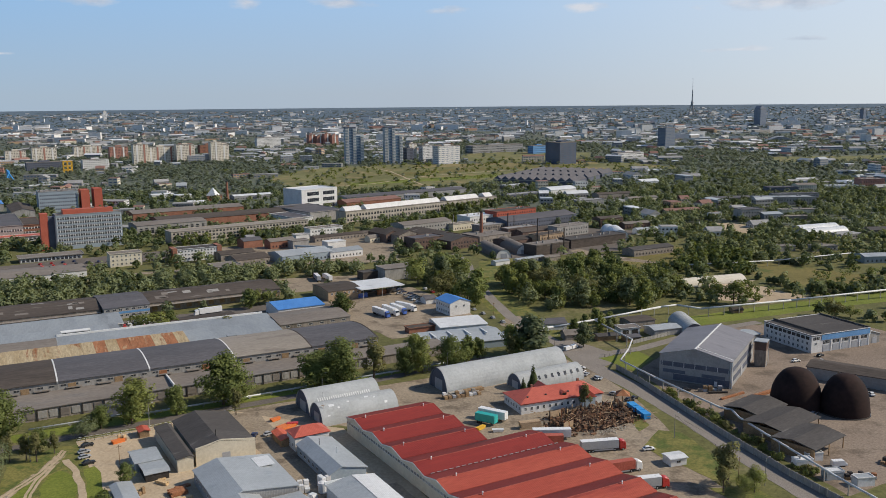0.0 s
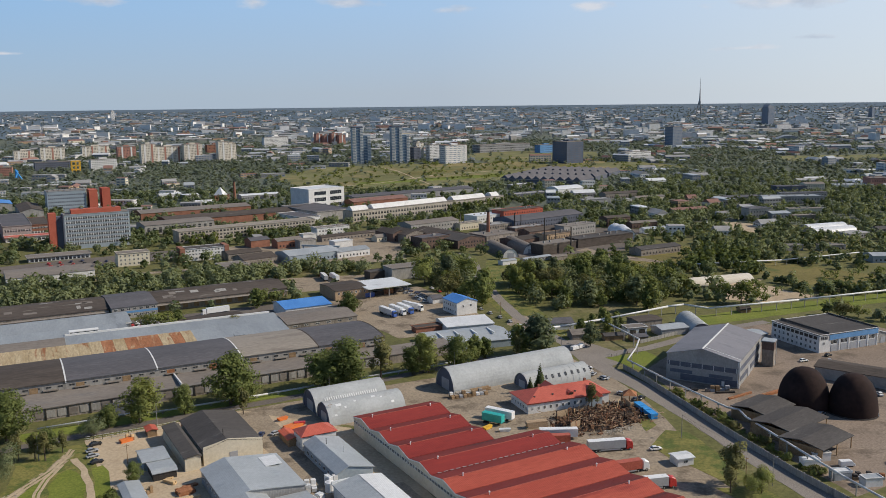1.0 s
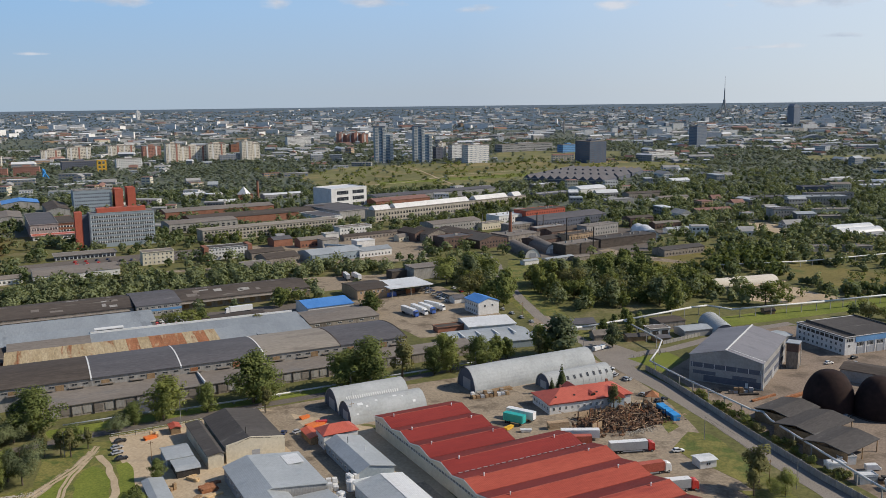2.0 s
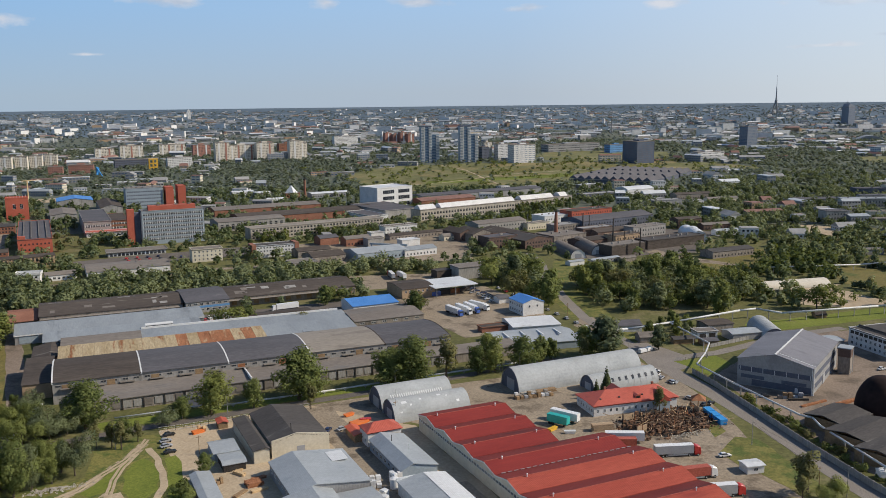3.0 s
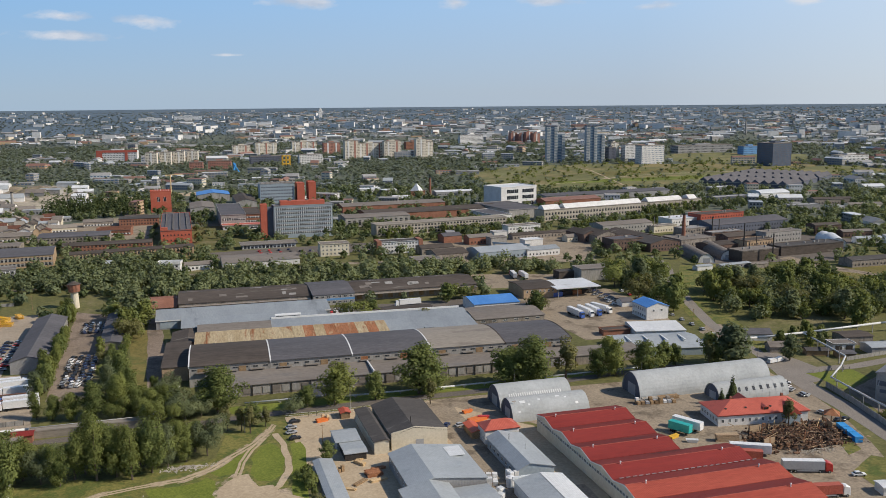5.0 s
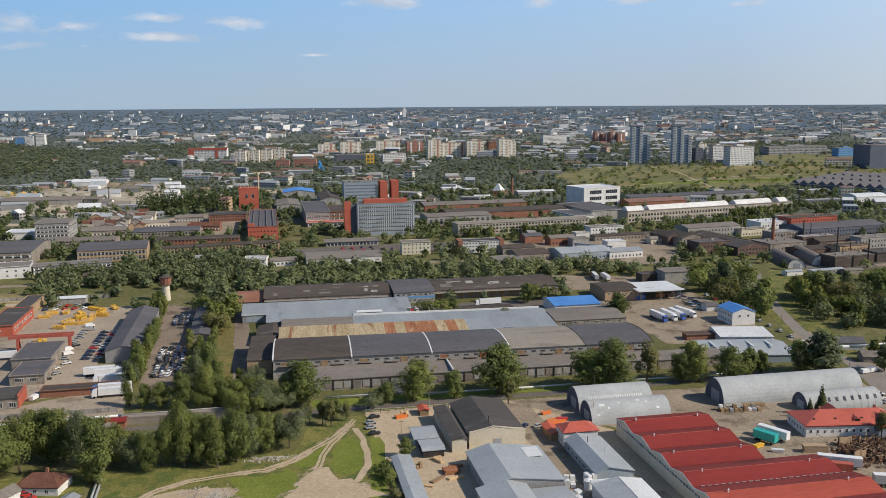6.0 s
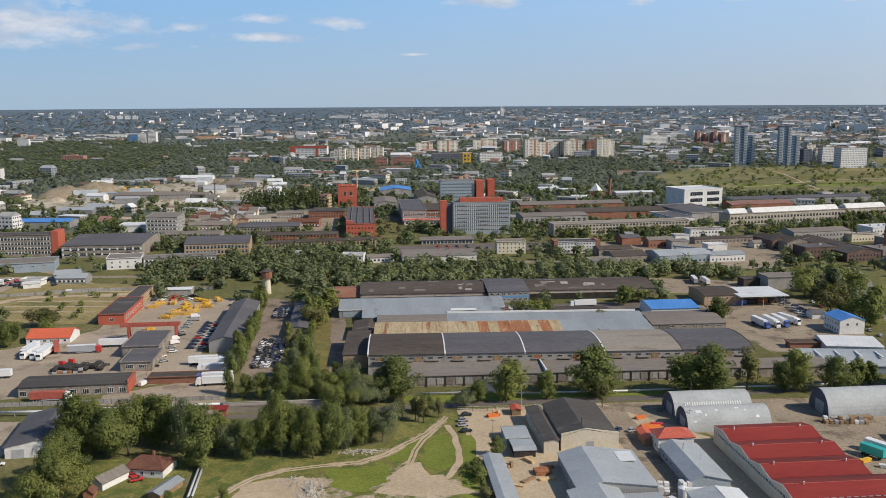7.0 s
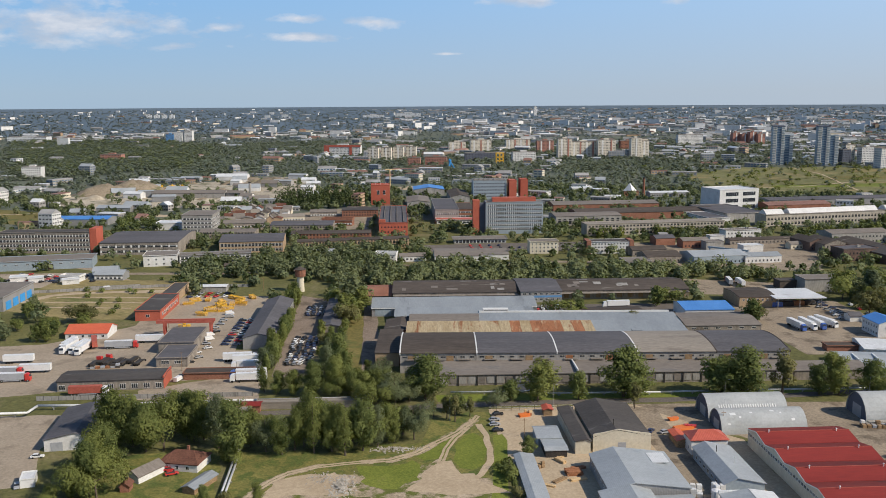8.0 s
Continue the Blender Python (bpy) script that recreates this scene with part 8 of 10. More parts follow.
KINDS = {
    "broad": [tree_kind("broad", 12.0, 1700, 0.66, LEAF_MID, 1), tree_kind("broad", 12.0, 1700, 0.66, LEAF, 2), tree_kind("broad", 12.0, 1700, 0.66, LEAF_LIGHT, 3)],
    "willow": [tree_kind("willow", 12.0, 1700, 0.62, LEAF_LIGHT, 4), tree_kind("willow", 12.0, 1700, 0.62, LEAF_DULL, 5)],
    "poplar": [tree_kind("poplar", 14.0, 900, 0.85, LEAF, 6)],
    "column": [tree_kind("column", 15.0, 1700, 0.62, LEAF, 12), tree_kind("column", 15.0, 1700, 0.62, LEAF_LIGHT, 13)],
    "birch": [tree_kind("birch", 14.0, 1500, 0.5, LEAF_DULL, 7)],
    "shrub": [tree_kind("shrub", 4.0, 700, 0.45, LEAF, 8), tree_kind("shrub", 4.0, 700, 0.45, LEAF_LIGHT, 9), tree_kind("shrub", 4.0, 600, 0.42, LEAF_DULL, 10)],
    "spruce": [tree_kind("spruce", 12.0, 1400, 0.55, LEAF_DARK, 11)],
}
NEAR_KINDS = {
    "broad": [tree_kind("broad", 12.0, 6400, 0.33, LEAF, 1), tree_kind("broad", 12.0, 6400, 0.33, LEAF_LIGHT, 2), tree_kind("broad", 12.0, 6400, 0.33, LEAF_LIGHT, 3), tree_kind("broad", 12.0, 6400, 0.33, LEAF, 14)],
    "willow": [tree_kind("willow", 12.0, 6000, 0.33, LEAF_LIGHT, 4), tree_kind("willow", 12.0, 6000, 0.33, LEAF_MID, 5)],
    "column": [tree_kind("column", 15.0, 6000, 0.34, LEAF_MID, 12), tree_kind("column", 15.0, 6000, 0.34, LEAF_LIGHT, 13)],
}
LABELS = {"broad": "leafy deciduous tree with a full round crown", "willow": "spreading light green willow-like tree", "column": "tall upright leafy tree with a slender crown", "poplar": "tall slim poplar with a narrow crown", "birch": "thin sparse birch with dull leaves", "shrub": "low bushy green shrub on rough ground", "spruce": "dark conical evergreen tree"}


def tree(u, v, h, kind="broad", wide=1.0):
    if kind == "shrub" and h > 5:
        kind = "broad"
    near = math.hypot(u, v) < 395 and h > 6 and kind in NEAR_KINDS
    name, tall, trunk, crown = random.choice((NEAR_KINDS if near else KINDS)[kind])
    s = h / tall
    ob = new("shrub" if kind == "shrub" else "tree")
    ob.matrix_basis = Matrix.LocRotScale(at(u, v), Euler((0, 0, random.uniform(0, 6.28))), (wide * s * random.uniform(0.85, 1.2), wide * s * random.uniform(0.85, 1.2), s))
    part("trunk", trunk, None, ob)
    part("crown", crown, None, ob)
    tagged(ob, LABELS[kind], "shrub" if kind == "shrub" else "tree", group="shrubs" if kind == "shrub" else "trees of the quarter")


# single trees along the verges
for u, v, h in ((139, 337, 21), (131, 339, 17), (91, 341, 21), (96, 338, 14), (180, 337, 17), (193, 336, 15), (172, 338, 13), (237, 334, 20), (231, 338, 15), (72, 339, 12), (55, 338, 16), (44, 339, 9)):
    tree(u, v, h, "broad", 1.35 if h > 14 else 1.15)
for u, v, h in ((156, 337, 20), (225, 334, 13), (92, 327, 11), (212, 262, 11), (20, 317, 11), (17, 320, 10), (12, 322, 11), (26, 322, 8)):
    tree(u, v, h, "birch")
tree(206, 288.5, 14, "spruce")
tree(200, 287, 9, "spruce")
tree(206, 184, 15, "birch", 1.3)
tree(201, 181, 9, "birch", 1.2)
for u, v, h in ((209, 176, 8), (9.6, 343, 19), (22, 327, 8), (-3, 338, 12), (-12, 336, 11), (268, 333, 12), (89, 473, 12), (101, 478, 10), (125, 463, 8), (152, 500, 12), (160, 508, 10), (192, 456, 13), (197, 462, 10), (400, 358, 15), (425, 309, 10), (431, 303, 7), (-28, 505, 20), (-24, 497, 14), (-38, 520, 10), (205, 340, 12), (213, 342, 10)):
    tree(u, v, h, random.choice(("broad", "willow")), 1.15)


def grove(outline, n, low, high, kinds, gap=4.0):
    """Trees spread over an outline, kept apart and off buildings and paving."""
    us, vs = [p[0] for p in outline], [p[1] for p in outline]
    placed = []
    for _ in range(n * 25):
        if len(placed) >= n:
            break
        u, v = random.uniform(min(us), max(us)), random.uniform(min(vs), max(vs))
        a, b = np.array([u]), np.array([v])
        if not in_outline(a, b, outline)[0] or not clear_of(a, b, 2.5)[0] or not off_open(a, b)[0]:
            continue
        if any((u - p) ** 2 + (v - q) ** 2 < gap * gap for p, q in placed):
            continue
        placed.append((u, v))
        tree(u, v, random.uniform(low, high), random.choice(kinds))


for u, v, h, kind in ((-97, 258, 20, "broad"), (-99, 267, 19, "broad"), (-94, 256, 18, "willow"), (-98, 277, 18, "broad"), (-101, 296, 20, "broad"), (-96, 300, 19, "broad"), (-84, 296, 20, "willow"), (-90, 295, 17, "broad"), (-78, 307, 18, "broad"), (-72, 305, 19, "broad"), (-65, 297, 19, "column"), (-58, 283, 21, "broad"), (-54, 297, 14, "broad"), (-48, 292, 13, "willow"), (-42, 289, 14, "broad"), (-38, 293, 19, "column"), (-31, 290, 22, "column"), (-25, 291, 17, "broad"), (-20, 287, 19, "column"), (-14, 291, 18, "broad"), (-9, 294, 16, "column"), (-3, 297, 14, "broad"), (4, 300, 14, "willow"), (-75, 303, 17, "broad"), (-106, 301, 18, "broad"), (-84, 312, 16, "column"), (-102, 313, 15, "willow"), (-29, 299, 15, "broad"), (-18, 299, 13, "broad"), (0, 305, 12, "broad"), (-35, 296, 12, "willow"), (-5, 302, 13, "willow"), (-52, 300, 12, "willow")):
    tree(u, v, h * random.uniform(0.92, 1.08), kind, 0.86 if kind != "column" else 0.9)
for u, v, h, kind in ((-58, 357, 11, "column"), (-52, 354, 10, "broad"), (-45, 352, 11, "broad"), (-37, 351, 15, "broad"), (-29, 355, 17, "column"), (-25, 362, 17, "broad"), (-33, 379, 14, "column"), (-29, 395, 15, "column"), (-20, 349, 11, "broad"), (-16, 356, 9, "willow"), (-26, 346, 10, "willow")):
    tree(u, v, h, kind, 0.95)
grove([(-106, 318), (-106, 336), (-30, 336), (-30, 318)], 14, 3, 6, ("shrub", "willow"), 5.0)
grove([(-20, 344), (6, 344), (8, 352), (-8, 372)], 7, 6, 12, ("broad", "willow"), 5.0)
grove([(-108, 250), (-104, 274), (-94, 268), (-95, 250)], 5, 5, 8, ("broad", "willow"))
grove([(-64, 240), (-62, 290), (-50, 290), (-40, 252)], 8, 3, 7, ("shrub", "willow"), 3)
grove([(-34, 350), (-4, 348), (-12, 378), (-34, 378)], 12, 4, 8, ("broad", "willow", "shrub"))
grove([(-36, 380), (-29, 380), (-30, 448), (-42, 448)], 13, 5, 10, ("broad", "column", "column", "willow"), 3.6)
grove([(-31, 452), (-28, 452), (-30, 520), (-34, 520)], 5, 7, 15, ("broad", "willow"), 4)
grove([(-62, 382), (-58, 382), (-62, 545), (-68, 545)], 36, 6, 12, ("column", "poplar", "column"), 3.2)
grove([(264, 378), (282, 380), (345, 372), (395, 400), (400, 480), (330, 520), (275, 540), (262, 480)], 44, 11, 20, ("broad", "broad", "willow"), 5.5)
grove([(286, 335), (310, 358), (340, 364), (300, 372), (270, 352)], 12, 4, 9, ("shrub", "broad"), 4)
grove([(233, 176), (246, 228), (252, 262), (257, 262), (251, 228), (240, 170)], 32, 1.2, 3.4, ("shrub",), 2.0)
grove([(28, 250), (27, 320), (35, 320), (36, 250)], 12, 2.5, 6, ("shrub", "shrub", "broad"), 3.5)
grove([(37, 286), (38.5, 326), (42.5, 326), (40.5, 286)], 13, 1.4, 3.4, ("shrub",), 2.4)
tree(43, 283, 7, "broad", 1.2)
tree(38, 333, 7, "willow", 1.3)
grove([(-98, 254), (-96, 292), (-88, 290), (-90, 254)], 5, 1.5, 4, ("shrub", "willow"), 3)
grove([(-52, 262), (-50, 288), (-30, 288), (-38, 268)], 10, 0.8, 2.2, ("shrub",), 3)
grove([(112, 245), (120, 246), (120, 286), (113, 284)], 8, 1.0, 2.4, ("shrub",), 2.5)
grove([(56, 262), (61, 262), (61, 282), (56, 282)], 6, 1.5, 3, ("shrub",), 2.0)
grove([(-24, 345), (10, 345), (12, 338), (-24, 338)], 5, 6, 12, ("willow", "birch"), 4)
grove([(-158, 470), (-150, 500), (-230, 510), (-240, 455), (-180, 440)], 14, 7, 13, ("broad", "willow"), 5)


def woods(name, u, v, h, d, quads, size, material, label, kind="broad"):
    """Many trees as one mesh of leaf clumps."""
    n = len(u)
    r = np.random.default_rng(len(name) + n)
    x, y = to_world(u, v)
    z = 91.0 * np.maximum(0, (d - 2400) / 2500) ** 2
    h = h * (1 - z / 122.0)
    p, out, _ = crown_points(kind, quads * 40, n)
    pick = r.integers(0, len(p), (n, quads))
    wide = (h * r.uniform(0.85, 1.35, n))[:, None]
    spin = r.uniform(0, math.tau, n)[:, None]
    q, o = p[pick], out[pick]
    if quads < 30:                            # far crowns: clumps and normals tipped upwards to brighten them
        o = o + np.array([0, 0, 1.8])
    px = x[:, None] + wide * (q[..., 0] * np.cos(spin) - q[..., 1] * np.sin(spin))
    py = y[:, None] + wide * (q[..., 0] * np.sin(spin) + q[..., 1] * np.cos(spin))
    pz = z[:, None] + h[:, None] * (q[..., 2] * 1.1 - 0.12)
    ox = o[..., 0] * np.cos(spin) - o[..., 1] * np.sin(spin)
    oy = o[..., 0] * np.sin(spin) + o[..., 1] * np.cos(spin)
    verts, faces, normals = leaves(np.stack([px, py, pz], 2).reshape(-1, 3), np.stack([ox, oy, o[..., 2]], 2).reshape(-1, 3), size, n, 4 if quads > 60 else 3)
    rounded(joined(name, verts, faces, material, label, "trees").data, normals)


def scatter(n, near, far, thick_at, scale, margin, seed, power=0.75):
    u, v, d = sector(n, near, far, power=power)
    dense = np.array([noise.noise((a / scale, b / scale, seed)) for a, b in zip(u, v)])
    ok = (dense > thick_at) & (off_open(u, v) | ((d > 1000) & (rng.random(len(u)) < 0.07))) & clear_of(u, v, margin)
    ok &= ~((u < -45) & (u > -260) & (v > 560) & (v < 706) & (rng.random(len(u)) < 0.62))   # the open strip along the rails
    return u[ok], v[ok], d[ok]


for k, (leaf, tone_) in enumerate(((LEAF_MID, "grey green"), (LEAF_DARK, "dark green"), (LEAF_MID, "light green"))):
    u_, v_, d_ = scatter(2300, 520, 1250, -0.22, 60, 3, 11.0 + k, 0.8)
    woods("middle_trees", u_, v_, rng.uniform(6.5, 12.5, len(u_)), d_, 54, 2.1, leaf, "%s trees between the works and yards" % tone_, "round")
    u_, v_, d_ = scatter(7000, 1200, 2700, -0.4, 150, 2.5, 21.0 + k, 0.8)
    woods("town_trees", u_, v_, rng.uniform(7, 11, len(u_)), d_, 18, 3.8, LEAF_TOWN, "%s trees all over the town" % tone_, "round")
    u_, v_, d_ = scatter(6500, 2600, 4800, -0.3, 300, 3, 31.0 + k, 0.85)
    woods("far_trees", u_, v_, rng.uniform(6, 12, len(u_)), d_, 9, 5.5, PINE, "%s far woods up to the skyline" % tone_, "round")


def thicket(name, outline, n, low, high, quads, size, leaf, label, kind="round", margin=3, thick_at=-1.0):
    """Trees as one mesh over an outline, off buildings and paving."""
    us, vs = [p[0] for p in outline], [p[1] for p in outline]
    q = rng.uniform((min(us), min(vs)), (max(us), max(vs)), (n, 2))
    ok = in_outline(q[:, 0], q[:, 1], outline) & clear_of(q[:, 0], q[:, 1], margin) & off_open(q[:, 0], q[:, 1])
    q = q[ok & (np.array([noise.noise((a / 45, b / 45, 2.5)) for a, b in q]) > thick_at)]
    x, y = to_world(q[:, 0], q[:, 1])
    woods(name, q[:, 0], q[:, 1], rng.uniform(low, high, len(q)), np.hypot(x, y), quads, size, leaf, label, kind)


def in_yard_trees(name, outline, n, low, high, quads, size, leaf, label):
    us, vs = [p[0] for p in outline], [p[1] for p in outline]
    q = rng.uniform((min(us), min(vs)), (max(us), max(vs)), (n, 2))
    q = q[in_outline(q[:, 0], q[:, 1], outline) & clear_of(q[:, 0], q[:, 1], 3) & (np.array([noise.noise((a / 38, b / 38, 7.5)) for a, b in q]) > 0.08)]
    x, y = to_world(q[:, 0], q[:, 1])
    woods(name, q[:, 0], q[:, 1], rng.uniform(low, high, len(q)), np.hypot(x, y), quads, size, leaf, label, "round")


in_yard_trees("yard_trees", [(-425, 1150), (-408, 1062), (-340, 1012), (-240, 1035), (-120, 1060), (-120, 1290), (-165, 1450), (-330, 1330), (-440, 1240)], 420, 4, 10, 50, 2.0, LEAF_MID, "bushes and trees among the gravel heaps")
# the closed forest beyond the gravel works, and the wooded quarter beside the old factory
FOREST_EDGE = [(-1215, 2850), (-740, 2820), (-500, 2450), (-400, 1900), (-400, 1660), (-600, 1400), (-731, 1700)]
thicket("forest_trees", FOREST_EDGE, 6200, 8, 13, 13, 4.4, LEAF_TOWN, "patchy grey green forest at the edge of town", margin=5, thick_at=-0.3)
thicket("forest_trees", FOREST_EDGE, 2600, 10, 16, 16, 4.0, LEAF_MID, "taller green trees of a forest at the edge of town", margin=5, thick_at=-0.1)
thicket("forest_trees", FOREST_EDGE, 1500, 9, 14, 16, 3.6, LEAF_MID, "scattered green trees of a forest at the edge of town", margin=5)
thicket("garden_trees", [(470, 520), (620, 420), (1000, 560), (1150, 760), (1180, 1060), (900, 1000), (640, 760), (520, 640)], 1900, 7, 14, 56, 1.9, LEAF_MID, "grey green trees round yards and gardens", thick_at=-0.12)
thicket("garden_trees", [(470, 520), (620, 420), (1000, 560), (1150, 760), (1180, 1060), (900, 1000), (640, 760), (520, 640)], 900, 6, 12, 56, 1.9, LEAF_DARK, "dark green trees round yards and gardens")
thicket("hedge_trees", [(542, 470), (541, 356), (488, 320), (462, 368), (469, 410)], 330, 3, 8, 70, 1.5, LEAF_MID, "bushes and young trees along the meadow")
thicket("hedge_trees", [(415, 499), (518, 524), (537, 464), (465, 406), (461, 449), (388, 443)], 420, 5, 12, 70, 1.7, LEAF, "bushes and trees between meadow and factory")
thicket("hedge_trees", [(420, 1199), (623, 1246), (803, 1196), (708, 1048), (534, 1070), (466, 1031)], 420, 4, 9, 40, 2.2, LEAF_MID, "thickets before the open field")
# the belt of trees behind the warehouses
belt = rng.uniform((-50, 562), (255, 626), (300, 2))
keep = clear_of(belt[:, 0], belt[:, 1], 4) & off_open(belt[:, 0], belt[:, 1])
belt = belt[keep]
woods("belt_trees", belt[:, 0], belt[:, 1], rng.uniform(6, 14.5, len(belt)) * rng.choice((0.7, 1.0, 1.1), len(belt)), np.full(len(belt), 600.0), 150, 1.3, LEAF_MID, "dense belt of trees behind the warehouses", "round")

# trees along the rails, between the old halls and on the slope of the works
for outline, count, low, high, leaf, words in (
        ([(-170, 670), (-137, 675), (-98, 698), (-41, 712), (-4, 719), (-4, 600), (-49, 600), (-76, 585), (-101, 600), (-148, 604)], 190, 6, 14, LEAF_MID, "thick trees along the rails"),
        ([(-175, 749), (-142, 745), (-202, 1062), (-220, 1064)], 46, 7, 14, LEAF_MID, "row of trees between old works"),
        ([(-272, 853), (-235, 849), (-253, 919), (-293, 924)], 26, 7, 12, LEAF, "clump of trees behind a hall"),
        ([(-257, 1030), (-240, 1028), (-268, 1153), (-287, 1155)], 16, 7, 12, LEAF_MID, "clump of trees among works sheds"),
        ([(-385, 958), (-360, 978), (-415, 1122), (-463, 1161)], 90, 5, 11, LEAF_MID, "bushes on a slope beside gravel heaps")):
    us, vs = [p[0] for p in outline], [p[1] for p in outline]
    q = rng.uniform((min(us), min(vs)), (max(us), max(vs)), (count * 2, 2))
    q = q[in_outline(q[:, 0], q[:, 1], outline) & clear_of(q[:, 0], q[:, 1], 3)]
    x, y = to_world(q[:, 0], q[:, 1])
    woods("belt_trees", q[:, 0], q[:, 1], rng.uniform(low, high, len(q)), np.hypot(x, y), 120, 1.4, leaf, words, "round")

# the dense stand of poplars behind the orange tower
stand = np.array([(-138 + 5.2 * i + rng.normal(0, 0.9), 1012 + 27 * j + 0.1 * i + rng.normal(0, 2.5)) for j in range(4) for i in range(20)])
stand = stand[clear_of(stand[:, 0], stand[:, 1], 3)]
woods("poplar_stand", stand[:, 0], stand[:, 1], rng.uniform(14, 25, len(stand)), np.full(len(stand), 1100.0), 110, 1.5, LEAF_DARK, "dense stand of tall dark poplars", "poplar")
# shrubs over the rough meadows
for k, (leaf, span) in enumerate(((LEAF, ((400, 340), (620, 450))), (LEAF_LIGHT, ((420, 1120), (1170, 1560))), (LEAF_DULL, ((-460, 900), (-350, 1030))), (LEAF, ((-236, 500), (-150, 605))))):
    bush = rng.uniform(*span, ((110, 620, 30, 26)[k], 2))
    bush = bush[clear_of(bush[:, 0], bush[:, 1], 3)]
    rough_ = np.array([noise.noise((a / 40, b / 40, 3.0 + k)) for a, b in bush]) > -0.05
    bush = bush[rough_]
    woods("meadow_shrubs", bush[:, 0], bush[:, 1], rng.uniform(2, (7, 8, 4, 4)[k], len(bush)), np.full(len(bush), 600.0), (120, 40, 60, 90)[k], (0.8, 1.8, 1.0, 0.8)[k], leaf, "bushes and saplings over rough grass", "willow")

# rows of planted trees before the cream factory wings
row_u = np.linspace(352, 560, 46)
woods("planted_trees", row_u, 752 + (row_u - 352) * 0.2 + rng.normal(0, 3, 46) + 60 * (row_u > 470), rng.uniform(8, 12, 46), np.full(46, 850.0), 110, 1.3, LEAF, "row of planted trees before a factory wing", "column")
row_u = np.concatenate([np.linspace(176, 200, 7), np.linspace(232, 262, 10), np.linspace(268, 276, 3)])
woods("planted_trees", row_u, 765 + rng.normal(0, 4, 20), rng.uniform(6, 11, 20), np.full(20, 800.0), 120, 1.2, LEAF_LIGHT, "row of planted trees before a factory wing")

# the thick wood along the pipeline, filled in between the single trees
fill = rng.uniform((264, 378), (420, 545), (330, 2))
fill = fill[in_outline(fill[:, 0], fill[:, 1], [(276, 440), (292, 404), (340, 391), (402, 389), (412, 425), (400, 480), (330, 520), (278, 540)]) & clear_of(fill[:, 0], fill[:, 1], 3) & off_open(fill[:, 0], fill[:, 1])]
half_way = len(fill) // 2
woods("wood_trees", fill[:half_way, 0], fill[:half_way, 1], rng.uniform(7, 16, half_way), np.full(half_way, 500.0), 230, 1.0, LEAF_MID, "thick mid green wood beside the pipeline", "round")
woods("wood_trees", fill[half_way:, 0], fill[half_way:, 1], rng.uniform(5, 13, len(fill) - half_way), np.full(len(fill) - half_way, 500.0), 230, 0.95, LEAF_LIGHT, "thick light green wood beside the pipeline", "round")

# ---- vehicles ----
def wheel_mesh(r, w):
    key = ("wheel", r, w)
    if key not in WINDOWS:
        bm = bmesh.new()
        tube(bm, (0, -w / 2, 0), (0, w / 2, 0), r, r, 12)
        WINDOWS[key] = mesh_of(bm, RUBBER, "wheel")
        bm = bmesh.new()
        tube(bm, (0, -w / 2 - 0.02, 0), (0, w / 2 + 0.02, 0), r * 0.55, r * 0.55, 10)
        WINDOWS[key + ("rim",)] = mesh_of(bm, SILVER_PAINT, "rim")
    return WINDOWS[key], WINDOWS[key + ("rim",)]


def wheels(ob, spots, r, w, rims=False):
    tyre, rim = wheel_mesh(r, w)
    for x, y in spots:
        o = part("wheel", tyre, None, ob, where=Matrix.Translation((x, y, r)))
        if rims:
            part("rim", rim, None, o)


def car(paint, label, body="saloon", far=False):
    ob = thing("car" if body != "van" else "van", 0, 0, label, "car" if body != "van" else "van", group="parked cars")
    bm = bmesh.new()
    if body == "van":
        prism(bm, [(-2.5, 0.35), (-2.5, 2.1), (1.3, 2.15), (1.9, 1.25), (2.5, 1.05), (2.55, 0.35)], -0.95, 0.95, "y")
    else:
        prism(bm, [(-2.15, 0.35), (-2.2, 0.85), (-1.75, 0.95), (0.85, 0.95), (2.05, 0.78), (2.2, 0.35)], -0.86, 0.86, "y")
    bmesh.ops.bevel(bm, geom=[e for e in bm.edges if abs(e.verts[0].co.y - e.verts[1].co.y) < 0.01], offset=0.08, segments=1, affect="EDGES")
    part("body", bm, paint, ob)
    if body == "van":
        part("windscreen", made(prism, [(1.32, 2.05), (1.36, 2.1), (1.92, 1.33), (1.88, 1.28)], -0.8, 0.8, "y"), GLASS, ob)
    else:
        bm = bmesh.new()
        low = [(-1.7, 0.951), (0.95, 0.951)]
        vs = [bm.verts.new(p) for p in ((-1.75, -0.78, 0.95), (0.95, -0.78, 0.95), (0.95, 0.78, 0.95), (-1.75, 0.78, 0.95), (-1.25, -0.62, 1.40), (0.2, -0.62, 1.42), (0.2, 0.62, 1.42), (-1.25, 0.62, 1.40))]
        for f in ((3, 2, 1, 0), (0, 1, 5, 4), (1, 2, 6, 5), (2, 3, 7, 6), (3, 0, 4, 7), (4, 5, 6, 7)):
            bm.faces.new([vs[i] for i in f])
        part("cabin_glass", bm, CAR_GLASS, ob)
        part("roof", made(prism, [(-1.5, 1.28), (-1.22, 1.42), (0.2, 1.43), (0.36, 1.33), (0.18, 1.49), (-1.26, 1.48)], -0.66, 0.66, "y"), paint, ob)
    if far:                                          # no wheels on far cars: one black block fills the space below
        part("underbody", made(box, -1.6, 1.6, -0.8, 0.8, 0.0, 0.36), RUBBER, ob)
    else:
        wheels(ob, [(x, y) for x in (-1.35, 1.35) for y in (-0.8, 0.8)], 0.32, 0.2)
    return ob


